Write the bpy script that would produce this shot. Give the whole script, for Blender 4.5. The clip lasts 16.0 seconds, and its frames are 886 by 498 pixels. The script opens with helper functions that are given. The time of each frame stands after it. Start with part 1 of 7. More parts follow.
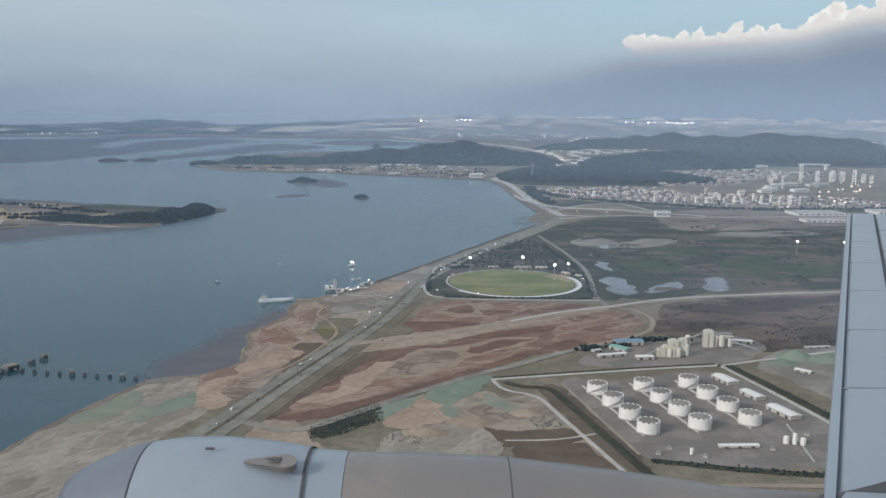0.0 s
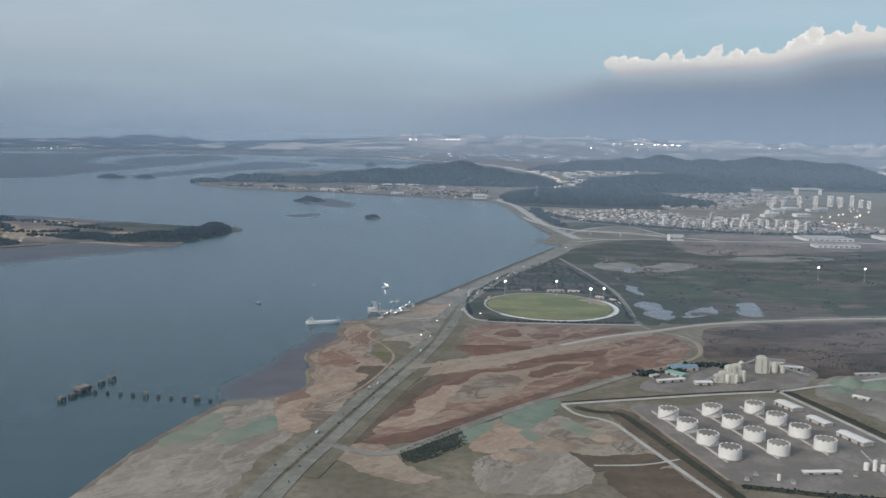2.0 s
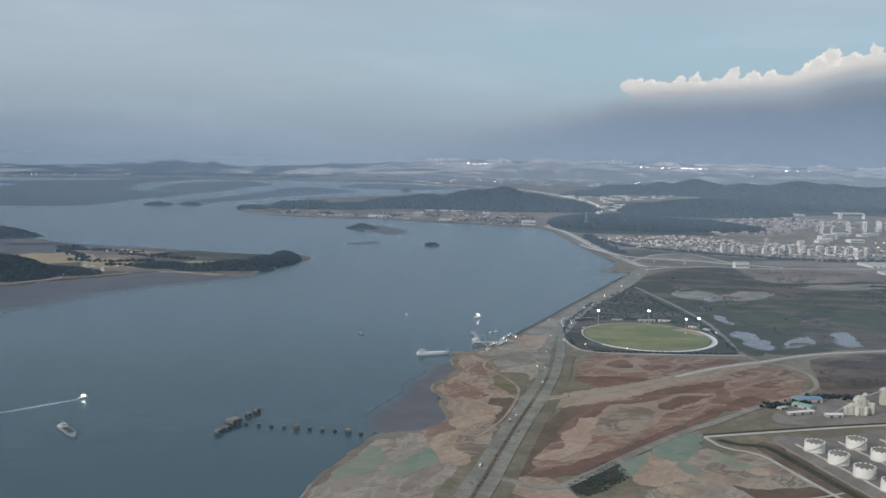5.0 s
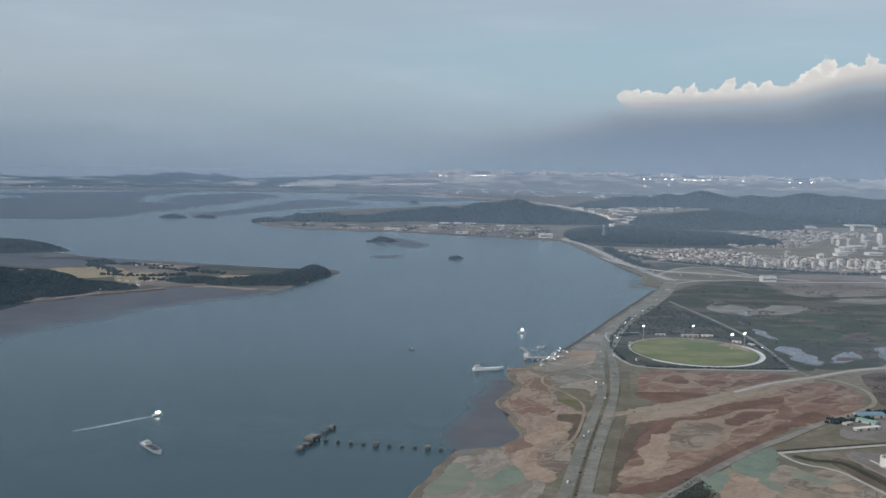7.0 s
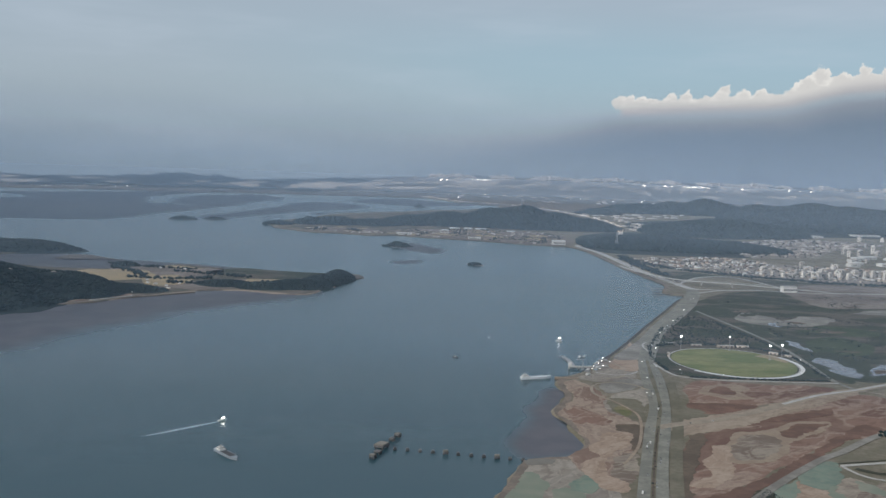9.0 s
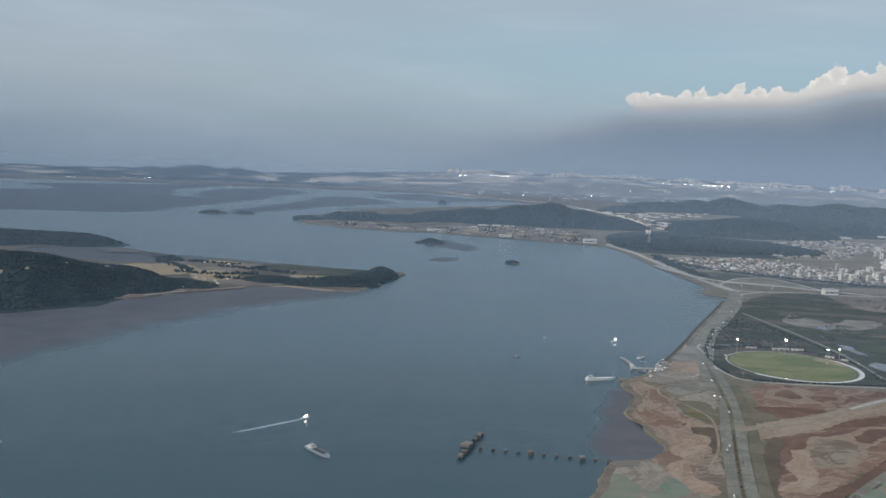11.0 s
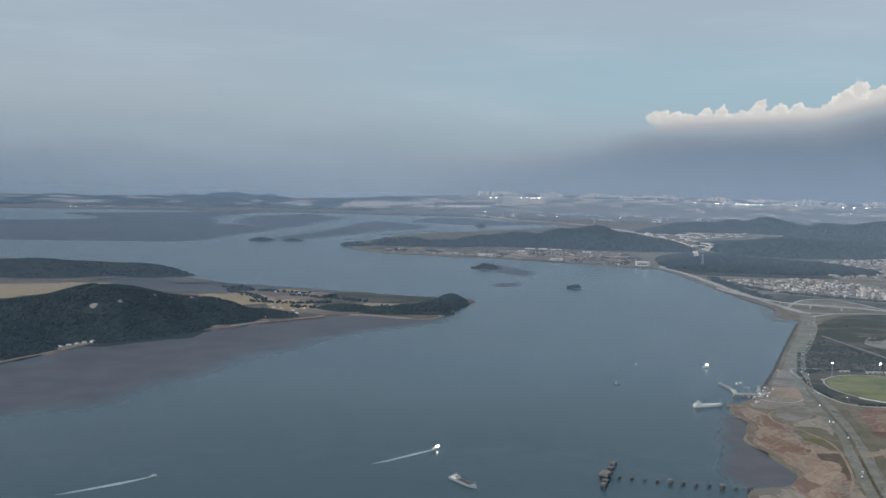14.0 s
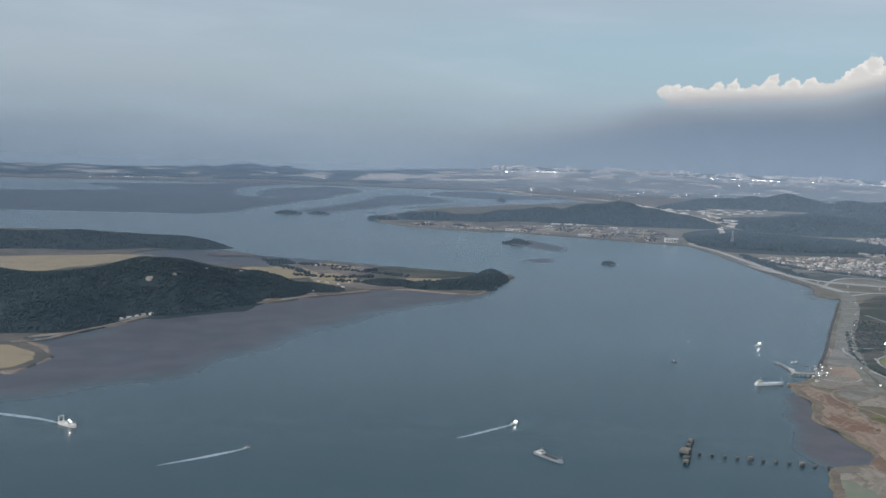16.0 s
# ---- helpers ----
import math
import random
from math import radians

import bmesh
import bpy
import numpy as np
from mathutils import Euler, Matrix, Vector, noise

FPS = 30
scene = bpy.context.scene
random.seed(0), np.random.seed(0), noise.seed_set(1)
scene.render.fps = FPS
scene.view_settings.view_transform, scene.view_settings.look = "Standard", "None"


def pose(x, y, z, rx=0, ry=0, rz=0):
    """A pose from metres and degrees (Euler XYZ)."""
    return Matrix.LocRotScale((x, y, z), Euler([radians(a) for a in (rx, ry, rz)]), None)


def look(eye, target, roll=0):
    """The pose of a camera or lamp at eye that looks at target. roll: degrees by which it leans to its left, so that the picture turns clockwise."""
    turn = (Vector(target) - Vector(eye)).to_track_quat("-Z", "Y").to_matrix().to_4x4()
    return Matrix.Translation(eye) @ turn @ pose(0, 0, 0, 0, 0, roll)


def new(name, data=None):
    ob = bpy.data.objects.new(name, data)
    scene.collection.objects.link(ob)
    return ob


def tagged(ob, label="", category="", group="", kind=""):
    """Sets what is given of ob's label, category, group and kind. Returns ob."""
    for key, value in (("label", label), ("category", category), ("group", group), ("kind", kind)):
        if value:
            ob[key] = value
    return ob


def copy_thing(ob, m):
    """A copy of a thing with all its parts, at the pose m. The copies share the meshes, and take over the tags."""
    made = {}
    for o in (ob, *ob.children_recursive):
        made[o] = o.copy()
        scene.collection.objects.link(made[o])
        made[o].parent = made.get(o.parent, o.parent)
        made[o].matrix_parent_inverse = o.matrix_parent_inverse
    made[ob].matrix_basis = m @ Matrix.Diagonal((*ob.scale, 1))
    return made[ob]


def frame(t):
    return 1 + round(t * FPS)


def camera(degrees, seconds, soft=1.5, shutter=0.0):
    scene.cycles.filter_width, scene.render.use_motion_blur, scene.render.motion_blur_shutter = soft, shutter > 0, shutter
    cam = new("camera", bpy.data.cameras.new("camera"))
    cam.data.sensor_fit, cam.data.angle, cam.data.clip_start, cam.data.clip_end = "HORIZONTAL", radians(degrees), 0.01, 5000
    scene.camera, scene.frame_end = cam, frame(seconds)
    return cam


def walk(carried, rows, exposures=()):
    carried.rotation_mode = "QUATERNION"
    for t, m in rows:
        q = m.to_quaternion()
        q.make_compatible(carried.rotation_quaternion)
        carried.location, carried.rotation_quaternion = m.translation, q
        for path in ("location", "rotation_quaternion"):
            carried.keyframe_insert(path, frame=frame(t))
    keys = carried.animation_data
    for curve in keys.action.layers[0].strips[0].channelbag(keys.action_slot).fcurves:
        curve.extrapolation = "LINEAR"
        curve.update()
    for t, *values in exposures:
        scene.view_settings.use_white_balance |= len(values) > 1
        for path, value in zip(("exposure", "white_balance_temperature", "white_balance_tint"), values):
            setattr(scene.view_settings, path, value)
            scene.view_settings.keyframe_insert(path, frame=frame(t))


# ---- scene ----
# One metre here stands for five metres of the real place.
cam = camera(51.0, 16.0)
ROWS = [
    (0.0, 0.00, -0.00, 90.55, -0.495, -8.408, 0.701),
    (0.5, -8.05, -1.30, 91.30, -0.827, -7.824, 0.527),
    (1.0, -16.00, -2.57, 92.05, -1.198, -7.194, 0.871),
    (1.5, -23.85, -3.81, 92.80, -1.411, -6.731, 1.325),
    (2.0, -31.60, -5.02, 93.56, -1.682, -7.265, 1.460),
    (2.5, -39.27, -6.22, 94.31, -0.675, -7.574, 0.691),
    (3.0, -46.85, -7.39, 95.06, 0.090, -7.025, 0.358),
    (3.5, -54.36, -8.56, 95.81, -0.053, -6.443, 0.806),
    (4.0, -61.80, -9.70, 96.55, -0.221, -5.997, 1.085),
    (6.5, -98.16, -15.35, 100.22, -0.963, -5.745, 1.099),
    (7.0, -105.31, -16.48, 100.93, -0.755, -5.207, 1.156),
    (7.5, -112.43, -17.61, 101.64, -0.617, -5.051, 1.447),
    (8.0, -119.54, -18.76, 102.34, -0.727, -5.004, 1.635),
    (8.5, -126.63, -19.92, 103.03, -0.942, -4.924, 1.764),
    (9.0, -133.71, -21.09, 103.72, -1.171, -5.004, 1.960),
    (11.5, -169.23, -27.28, 106.98, -0.335, -5.381, 2.617),
    (12.0, -176.40, -28.60, 107.59, 0.166, -4.872, 1.875),
    (12.5, -183.61, -29.96, 108.19, 0.566, -4.451, 1.355),
    (13.0, -190.85, -31.36, 108.78, 0.847, -4.113, 1.129),
    (13.5, -198.15, -32.79, 109.35, 1.005, -3.842, 1.134),
    (14.0, -205.49, -34.27, 109.91, 0.957, -4.057, 1.632),
    (14.5, -212.90, -35.80, 110.45, 0.992, -4.712, 2.230),
    (15.0, -220.38, -37.37, 110.97, 0.931, -5.588, 2.595),
    (15.5, -227.93, -39.00, 111.47, 1.055, -5.845, 2.430),
    (16.0, -235.56, -40.68, 111.96, 1.413, -5.748, 2.153),
]
walk(cam, [(t, pose(x, y, z, 90 + pitch, 0, yaw) @ pose(0, 0, 0, 0, 0, roll)) for t, x, y, z, yaw, pitch, roll in ROWS],
     exposures=[(0.0, 0.57), (2.0, 0.46), (4.0, 0.43), (7.0, 0.38), (10.0, 0.35), (14.0, 0.34), (16.0, 0.42)])

# ---- light ----
SUN_ELEVATION, SUN_AZIMUTH = 24.0, 235.0




class Graph:
    """A short hand for building node graphs."""

    def __init__(self, tree):
        self.tree = tree
        tree.nodes.clear()

    def node(self, kind, inputs=(), op=None):
        n = self.tree.nodes.new(kind)
        if op:
            n.operation = op
        for key, value in dict(inputs).items():
            if isinstance(value, bpy.types.NodeSocket):
                self.tree.links.new(value, n.inputs[key])
            else:
                n.inputs[key].default_value = value
        return n

    def math(self, op, a, b=0.0, clamp=False):
        n = self.node("ShaderNodeMath", {0: a, 1: b}, op)
        n.use_clamp = clamp
        return n.outputs[0]

    def smooth(self, value, low, high, to_low=0.0, to_high=1.0):
        n = self.node("ShaderNodeMapRange", {"Value": value, "From Min": low, "From Max": high, "To Min": to_low, "To Max": to_high})
        n.interpolation_type = "SMOOTHSTEP"
        return n.outputs["Result"]

    def mix(self, fac, a, b):
        n = self.node("ShaderNodeMix")
        n.data_type = "RGBA"
        for index, value in ((0, fac), (6, a), (7, b)):
            if isinstance(value, bpy.types.NodeSocket):
                self.tree.links.new(value, n.inputs[index])
            elif index == 0:
                n.inputs[index].default_value = value
            else:
                n.inputs[index].default_value = (*value[:3], 1.0)
        return n.outputs[2]

    def cells(self, vector, scale, smoothness):
        n = self.node("ShaderNodeTexVoronoi")
        n.feature = "SMOOTH_F1"
        self.tree.links.new(vector, n.inputs["Vector"])
        n.inputs["Scale"].default_value, n.inputs["Smoothness"].default_value = scale, smoothness
        return n.outputs["Distance"]

    def noise(self, vector, scale, detail=3.0, rough=0.55):
        return self.node("ShaderNodeTexNoise", {"Vector": vector, "Scale": scale, "Detail": detail, "Roughness": rough}).outputs["Fac"]


def make_world():
    world = bpy.data.worlds.new("evening_sky")
    scene.world = world
    world.use_nodes = True
    g = Graph(world.node_tree)
    way = g.node("ShaderNodeTexCoord").outputs["Generated"]
    s = g.node("ShaderNodeSeparateXYZ", {0: way})
    up = g.math("MULTIPLY", g.math("ARCSINE", s.outputs[2]), 57.2958)
    east = g.math("MULTIPLY", g.math("ARCTAN2", s.outputs[0], s.outputs[1]), 57.2958)
    sky = g.node("ShaderNodeTexSky")
    sky.sky_type, sky.sun_disc = "NISHITA", False
    sky.sun_elevation, sky.sun_rotation = radians(SUN_ELEVATION), radians(SUN_AZIMUTH)
    sky.air_density, sky.dust_density, sky.ozone_density = 1.0, 2.5, 1.5
    clear = g.node("ShaderNodeVectorMath", {0: sky.outputs[0], "Scale": 0.075}, op="SCALE").outputs[0]
    # thin high overcast, paler towards the zenith
    veil = g.mix(g.smooth(up, 1.0, 6.0), SKY_LOW, g.mix(g.smooth(east, -20.0, 12.0), SKY_TOP, SKY_MID))
    veil = g.mix(g.smooth(up, 6.5, 10.5), veil, SKY_TOP)
    veil = g.mix(g.smooth(up, 12.0, 45.0), veil, SKY_HIGH)
    colour = g.mix(0.8, clear, veil)
    # soft streaks in the overcast
    at = g.node("ShaderNodeCombineXYZ", {0: g.math("MULTIPLY", east, 0.05), 1: g.math("MULTIPLY", up, 0.28), 2: 0.0}).outputs[0]
    streak = g.noise(at, 1.2, 4.0)
    colour = g.mix(g.smooth(streak, 0.42, 0.75, 0.0, 0.35), colour, (0.385, 0.45, 0.525))
    # the cloud bank: a soft grey body that rises to the east
    flat = g.node("ShaderNodeCombineXYZ", {0: east, 1: up, 2: 0.0}).outputs[0]
    foot = g.math("ADD", 3.55, g.math("MULTIPLY", g.math("MINIMUM", g.math("SUBTRACT", east, 10.8), 0.0), 0.20))
    foot = g.math("ADD", foot, g.math("MULTIPLY", g.math("MAXIMUM", g.math("SUBTRACT", east, 10.8), 0.0), 0.065))
    foot = g.math("ADD", foot, g.smooth(east, 20.5, 24.5, 0.0, 0.6))
    foot = g.math("ADD", foot, g.math("MULTIPLY", g.math("SUBTRACT", g.noise(at, 2.6, 4.0), 0.5), 0.5))
    depth = g.math("SUBTRACT", foot, up)
    bank = g.math("MULTIPLY", g.smooth(depth, g.smooth(east, 4.0, 12.0, -1.3, -0.3), g.smooth(east, 4.0, 12.0, 2.2, 0.9)), g.math("MULTIPLY", g.smooth(east, -12.0, 5.0, 0.0, 0.8), g.smooth(east, 6.0, 14.0, 1.0, 1.2)))
    shade = g.mix(g.smooth(east, 12.0, 26.0, 0.0, 0.6), g.mix(g.smooth(up, -0.5, 2.5), g.mix(g.smooth(east, 4.0, 26.0), BANK_LOW, BANK), BANK), BANK_EAST)
    shade = g.mix(g.smooth(g.math("ADD", depth, g.math("MULTIPLY", streak, 1.6)), 0.2, 2.9), BANK_RIM, shade)
    # sunlit heads that swell out of its upper edge: bearing, height and size in degrees
    bend = g.node("ShaderNodeVectorMath", {0: g.node("ShaderNodeTexNoise", {"Vector": flat, "Scale": 2.3, "Detail": 5.0}).outputs["Color"], 1: (0.5, 0.5, 0.5)}, op="SUBTRACT").outputs[0]
    bent = g.node("ShaderNodeVectorMath", {0: flat, 1: g.node("ShaderNodeVectorMath", {0: bend, "Scale": 0.75}, op="SCALE").outputs[0]}, op="ADD").outputs[0]
    inner = None
    for bearing, height, size in CLOUD_HEADS:
        off = g.node("ShaderNodeVectorMath", {0: bent, 1: (bearing, height, 0.0)}, op="DISTANCE").outputs["Value"]
        near = g.math("SUBTRACT", size, off)
        inner = near if inner is None else g.math("MAXIMUM", inner, near)
    roll = g.math("SUBTRACT", g.math("ADD", foot, 0.84), g.node("ShaderNodeSeparateXYZ", {0: bent}).outputs[1])
    roll = g.math("MINIMUM", roll, g.math("MULTIPLY", g.math("SUBTRACT", east, 11.3), 0.35))
    inner = g.math("MAXIMUM", inner, roll)
    small = g.cells(bent, 1.6, 0.2)
    inner = g.math("ADD", inner, g.math("MULTIPLY", g.math("SUBTRACT", 0.35, small), 0.16))
    tall = g.math("SUBTRACT", up, foot)
    head = g.math("MULTIPLY", g.smooth(inner, -0.02, 0.10), g.smooth(tall, -0.5, 0.1))
    lit = g.mix(g.smooth(g.math("ADD", inner, g.math("MULTIPLY", small, 0.5)), 0.12, 0.6), (0.63, 0.62, 0.595), (0.50, 0.495, 0.485))
    lit = g.mix(g.smooth(tall, -0.1, 0.65), (0.35, 0.352, 0.37), lit)
    colour = g.mix(head, colour, lit)
    colour = g.mix(bank, colour, shade)
    back = g.node("ShaderNodeBackground", {"Color": colour, "Strength": 1.0})
    out = g.node("ShaderNodeOutputWorld", {"Surface": back.outputs[0]})


SKY_LOW, SKY_MID, SKY_TOP, SKY_HIGH = (0.292, 0.362, 0.422), (0.288, 0.402, 0.482), (0.318, 0.382, 0.448), (0.405, 0.455, 0.515)
BANK_EAST = (0.112, 0.150, 0.202)
BANK, BANK_LOW, BANK_RIM = (0.128, 0.172, 0.232), (0.155, 0.195, 0.240), (0.262, 0.276, 0.308)
CLOUD_HEADS = [(11.5, 4.24, 0.5), (12.1, 4.24, 0.5), (12.8, 4.24, 0.45), (13.7, 4.24, 0.42), (14.6, 4.44, 0.42), (15.4, 4.54, 0.48), (16.5, 4.44, 0.45), (17.55, 5.02, 0.42), (17.4, 4.54, 0.55),
               (18.6, 4.64, 0.5), (19.6, 4.64, 0.48), (20.6, 4.64, 0.45), (21.4, 4.76, 0.58), (22.1, 5.16, 0.78), (22.8, 5.86, 0.6), (23.9, 5.40, 0.75), (25.0, 6.10, 0.4),
               (25.0, 5.50, 0.7), (26.3, 5.60, 0.7), (27.5, 5.90, 0.85), (29.0, 5.80, 0.95), (30.8, 6.10, 1.0)]
make_world()
sun = new("sun", bpy.data.lights.new("sun", "SUN"))
sun.data.energy, sun.data.angle, sun.data.color = 1.5, radians(12), (1.0, 0.965, 0.92)
_e, _a = radians(SUN_ELEVATION), radians(SUN_AZIMUTH)
sun.matrix_world = look((math.sin(_a) * math.cos(_e) * 300, math.cos(_a) * math.cos(_e) * 300, math.sin(_e) * 300), (0, 0, 0))

# ---- materials ----
def surface(name, one, two, three=None, scale=0.1, fine=1.2, rough=0.9, bump=0.15, spread=(0.4, 0.62), metal=0.0, vary=0.0, spec=0.3, stretch=None):
    """A worn surface: one and two in large patches, three in fine grain; vary: brightness from object to object."""
    m = bpy.data.materials.new(name)
    m.use_nodes = True
    g = Graph(m.node_tree)
    at = g.node("ShaderNodeNewGeometry").outputs["Position"]
    if stretch:
        at = g.node("ShaderNodeVectorMath", {0: at, 1: stretch}, op="MULTIPLY").outputs[0]
    big = g.noise(at, scale, 5.0, 0.6)
    grain = g.noise(at, fine, 4.0, 0.65)
    colour = g.mix(g.smooth(big, *spread), one, two)
    colour = g.mix(g.smooth(grain, 0.35, 0.75, 0.0, 0.6), colour, three or tuple(0.5 * (a + b) * 0.72 for a, b in zip(one, two)))
    if vary:
        r = g.node("ShaderNodeObjectInfo").outputs["Random"]
        hsv = g.node("ShaderNodeHueSaturation", {"Color": colour, "Value": g.smooth(r, 0.0, 1.0, 1.0 - vary, 1.0 + vary)})
        colour = hsv.outputs[0]
    b = g.node("ShaderNodeBsdfPrincipled", {"Base Color": colour, "Roughness": rough, "Metallic": metal, "Specular IOR Level": spec})
    if bump:
        lump = g.node("ShaderNodeBump", {"Height": grain, "Strength": bump, "Distance": 0.3})
        g.tree.links.new(lump.outputs[0], b.inputs["Normal"])
    g.node("ShaderNodeOutputMaterial", {"Surface": b.outputs[0]})
    return m


def earthworks(name, one, two, pale, scale=0.032, along=(0.77, 0.64), share=0.60):
    """Churned soil: two tones in large lobes, pale lobes of sand, and thin winding pale tracks."""
    m = bpy.data.materials.new(name)
    m.use_nodes = True
    g = Graph(m.node_tree)
    at = g.node("ShaderNodeNewGeometry").outputs["Position"]
    u = g.node("ShaderNodeVectorMath", {0: at, 1: (along[0], along[1], 0.0)}, op="DOT_PRODUCT").outputs["Value"]
    v = g.node("ShaderNodeVectorMath", {0: at, 1: (-along[1], along[0], 0.0)}, op="DOT_PRODUCT").outputs["Value"]
    flow = g.node("ShaderNodeCombineXYZ", {0: g.math("MULTIPLY", u, 0.5), 1: v, 2: 0.0}).outputs[0]
    warp = g.node("ShaderNodeVectorMath", {0: g.node("ShaderNodeTexNoise", {"Vector": flow, "Scale": 0.12, "Detail": 3.0}).outputs["Color"], "Scale": 7.0}, op="SCALE").outputs[0]
    bent = g.node("ShaderNodeVectorMath", {0: flow, 1: warp}, op="ADD").outputs[0]
    lobes = g.noise(bent, scale, 2.0, 0.5)
    grain = g.noise(at, 0.6, 5.0, 0.65)
    colour = g.mix(g.smooth(lobes, 0.46, 0.52), one, two)
    middle = tuple(0.35 * a + 0.45 * b + 0.2 * c for a, b, c in zip(one, two, pale))
    colour = g.mix(g.smooth(g.noise(bent, scale * 3.2, 4.0, 0.6), 0.42, 0.66, 0.0, 0.8), colour, middle)
    sand = g.noise(bent, scale * 1.4, 3.0, 0.5)
    colour = g.mix(g.smooth(sand, share, share + 0.05, 0.0, 0.75), colour, pale)
    for band, level in ((lobes, 0.49), (sand, share - 0.03), (lobes, 0.60)):
        off = g.math("ABSOLUTE", g.math("SUBTRACT", band, level))
        colour = g.mix(g.smooth(off, 0.003, 0.022, 0.6, 0.0), colour, pale)
    colour = g.mix(g.smooth(g.noise(bent, scale * 9.0, 4.0, 0.6), 0.5, 0.68, 0.0, 0.55), colour, tuple(0.5 * (a + b) * 0.72 for a, b in zip(one, two)))
    colour = g.mix(g.smooth(grain, 0.35, 0.75, 0.0, 0.45), colour, tuple(0.5 * (a + b) * 0.8 for a, b in zip(one, two)))
    b = g.node("ShaderNodeBsdfPrincipled", {"Base Color": colour, "Roughness": 0.92, "Specular IOR Level": 0.25})
    lump = g.node("ShaderNodeBump", {"Height": g.math("ADD", grain, g.math("MULTIPLY", lobes, 3.0)), "Strength": 0.3, "Distance": 0.4})
    g.tree.links.new(lump.outputs[0], b.inputs["Normal"])
    g.node("ShaderNodeOutputMaterial", {"Surface": b.outputs[0]})
    return m


def lamp(name, colour, strength):
    m = bpy.data.materials.new(name)
    m.use_nodes = True
    g = Graph(m.node_tree)
    e = g.node("ShaderNodeEmission", {"Color": (*colour, 1), "Strength": strength})
    g.node("ShaderNodeOutputMaterial", {"Surface": e.outputs[0]})
    return m


def sea_water():
    m = bpy.data.materials.new("sea_water")
    m.use_nodes = True
    g = Graph(m.node_tree)
    at = g.node("ShaderNodeNewGeometry").outputs["Position"]
    drift = g.node("ShaderNodeVectorMath", {0: at, 1: (0.35, 1.0, 1.0)}, op="MULTIPLY").outputs[0]
    silt = g.noise(drift, 0.006, 4.0)
    colour = g.mix(g.smooth(silt, 0.35, 0.7), (0.027, 0.074, 0.094), (0.045, 0.086, 0.100))
    ripple = g.noise(at, 1.4, 3.0)
    swell = g.noise(drift, 0.15, 3.0)
    height = g.math("ADD", ripple, g.math("MULTIPLY", swell, 1.5))
    b = g.node("ShaderNodeBsdfPrincipled", {"Base Color": colour, "Roughness": 0.22, "IOR": 1.333})
    lump = g.node("ShaderNodeBump", {"Height": height, "Strength": 0.07, "Distance": 0.3})
    g.tree.links.new(lump.outputs[0], b.inputs["Normal"])
    g.node("ShaderNodeOutputMaterial", {"Surface": b.outputs[0]})
    return m


def drowned_mud(name, one, two, scale):
    """Tidal mud that sinks under the water where the point attribute silt falls to nought."""
    m = bpy.data.materials.new(name)
    m.use_nodes = True
    g = Graph(m.node_tree)
    at = g.node("ShaderNodeNewGeometry").outputs["Position"]
    silt = g.node("ShaderNodeAttribute")
    silt.attribute_name = "silt"
    cloudy = g.noise(at, scale, 5.0, 0.6)
    amount = g.smooth(g.math("ADD", silt.outputs["Fac"], g.math("MULTIPLY", g.math("SUBTRACT", cloudy, 0.5), 0.9)), 0.15, 1.0)
    amount = g.math("MULTIPLY", amount, g.smooth(silt.outputs["Fac"], 0.0, 0.3))
    drift = g.node("ShaderNodeVectorMath", {0: at, 1: (0.35, 1.0, 1.0)}, op="MULTIPLY").outputs[0]
    water = g.mix(g.smooth(g.noise(drift, 0.006, 4.0), 0.35, 0.7), (0.027, 0.074, 0.094), (0.045, 0.086, 0.100))
    mud = g.mix(g.smooth(g.noise(at, scale * 2.2, 4.0), 0.38, 0.64), one, two)
    rough = g.math("ADD", 0.22, g.math("MULTIPLY", amount, 0.26))
    b = g.node("ShaderNodeBsdfPrincipled", {"Base Color": g.mix(amount, water, mud), "Roughness": rough, "IOR": 1.333})
    height = g.math("ADD", g.noise(at, 1.4, 3.0), g.math("MULTIPLY", g.noise(drift, 0.15, 3.0), 1.5))
    lump = g.node("ShaderNodeBump", {"Height": height, "Strength": 0.07, "Distance": 0.3})
    g.tree.links.new(lump.outputs[0], b.inputs["Normal"])
    g.node("ShaderNodeOutputMaterial", {"Surface": b.outputs[0]})
    return m


def air_haze(name, density, top):
    """A tinted see-through sheet that stands in for haze, denser a little over the ground and gone at its foot and top.
    """
    m = bpy.data.materials.new(name)
    m.use_nodes = True
    g = Graph(m.node_tree)
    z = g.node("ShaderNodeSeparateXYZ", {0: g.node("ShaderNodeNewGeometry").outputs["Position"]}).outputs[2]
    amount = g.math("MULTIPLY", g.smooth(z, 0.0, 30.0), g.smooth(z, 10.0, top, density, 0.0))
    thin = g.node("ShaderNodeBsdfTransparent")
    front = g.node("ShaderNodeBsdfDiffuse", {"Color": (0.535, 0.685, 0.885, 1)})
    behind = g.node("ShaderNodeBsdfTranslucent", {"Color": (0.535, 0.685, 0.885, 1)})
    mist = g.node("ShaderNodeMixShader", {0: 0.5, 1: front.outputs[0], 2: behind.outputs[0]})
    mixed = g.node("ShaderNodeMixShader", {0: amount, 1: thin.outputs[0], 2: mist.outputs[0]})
    g.node("ShaderNodeOutputMaterial", {"Surface": mixed.outputs[0]})
    return m


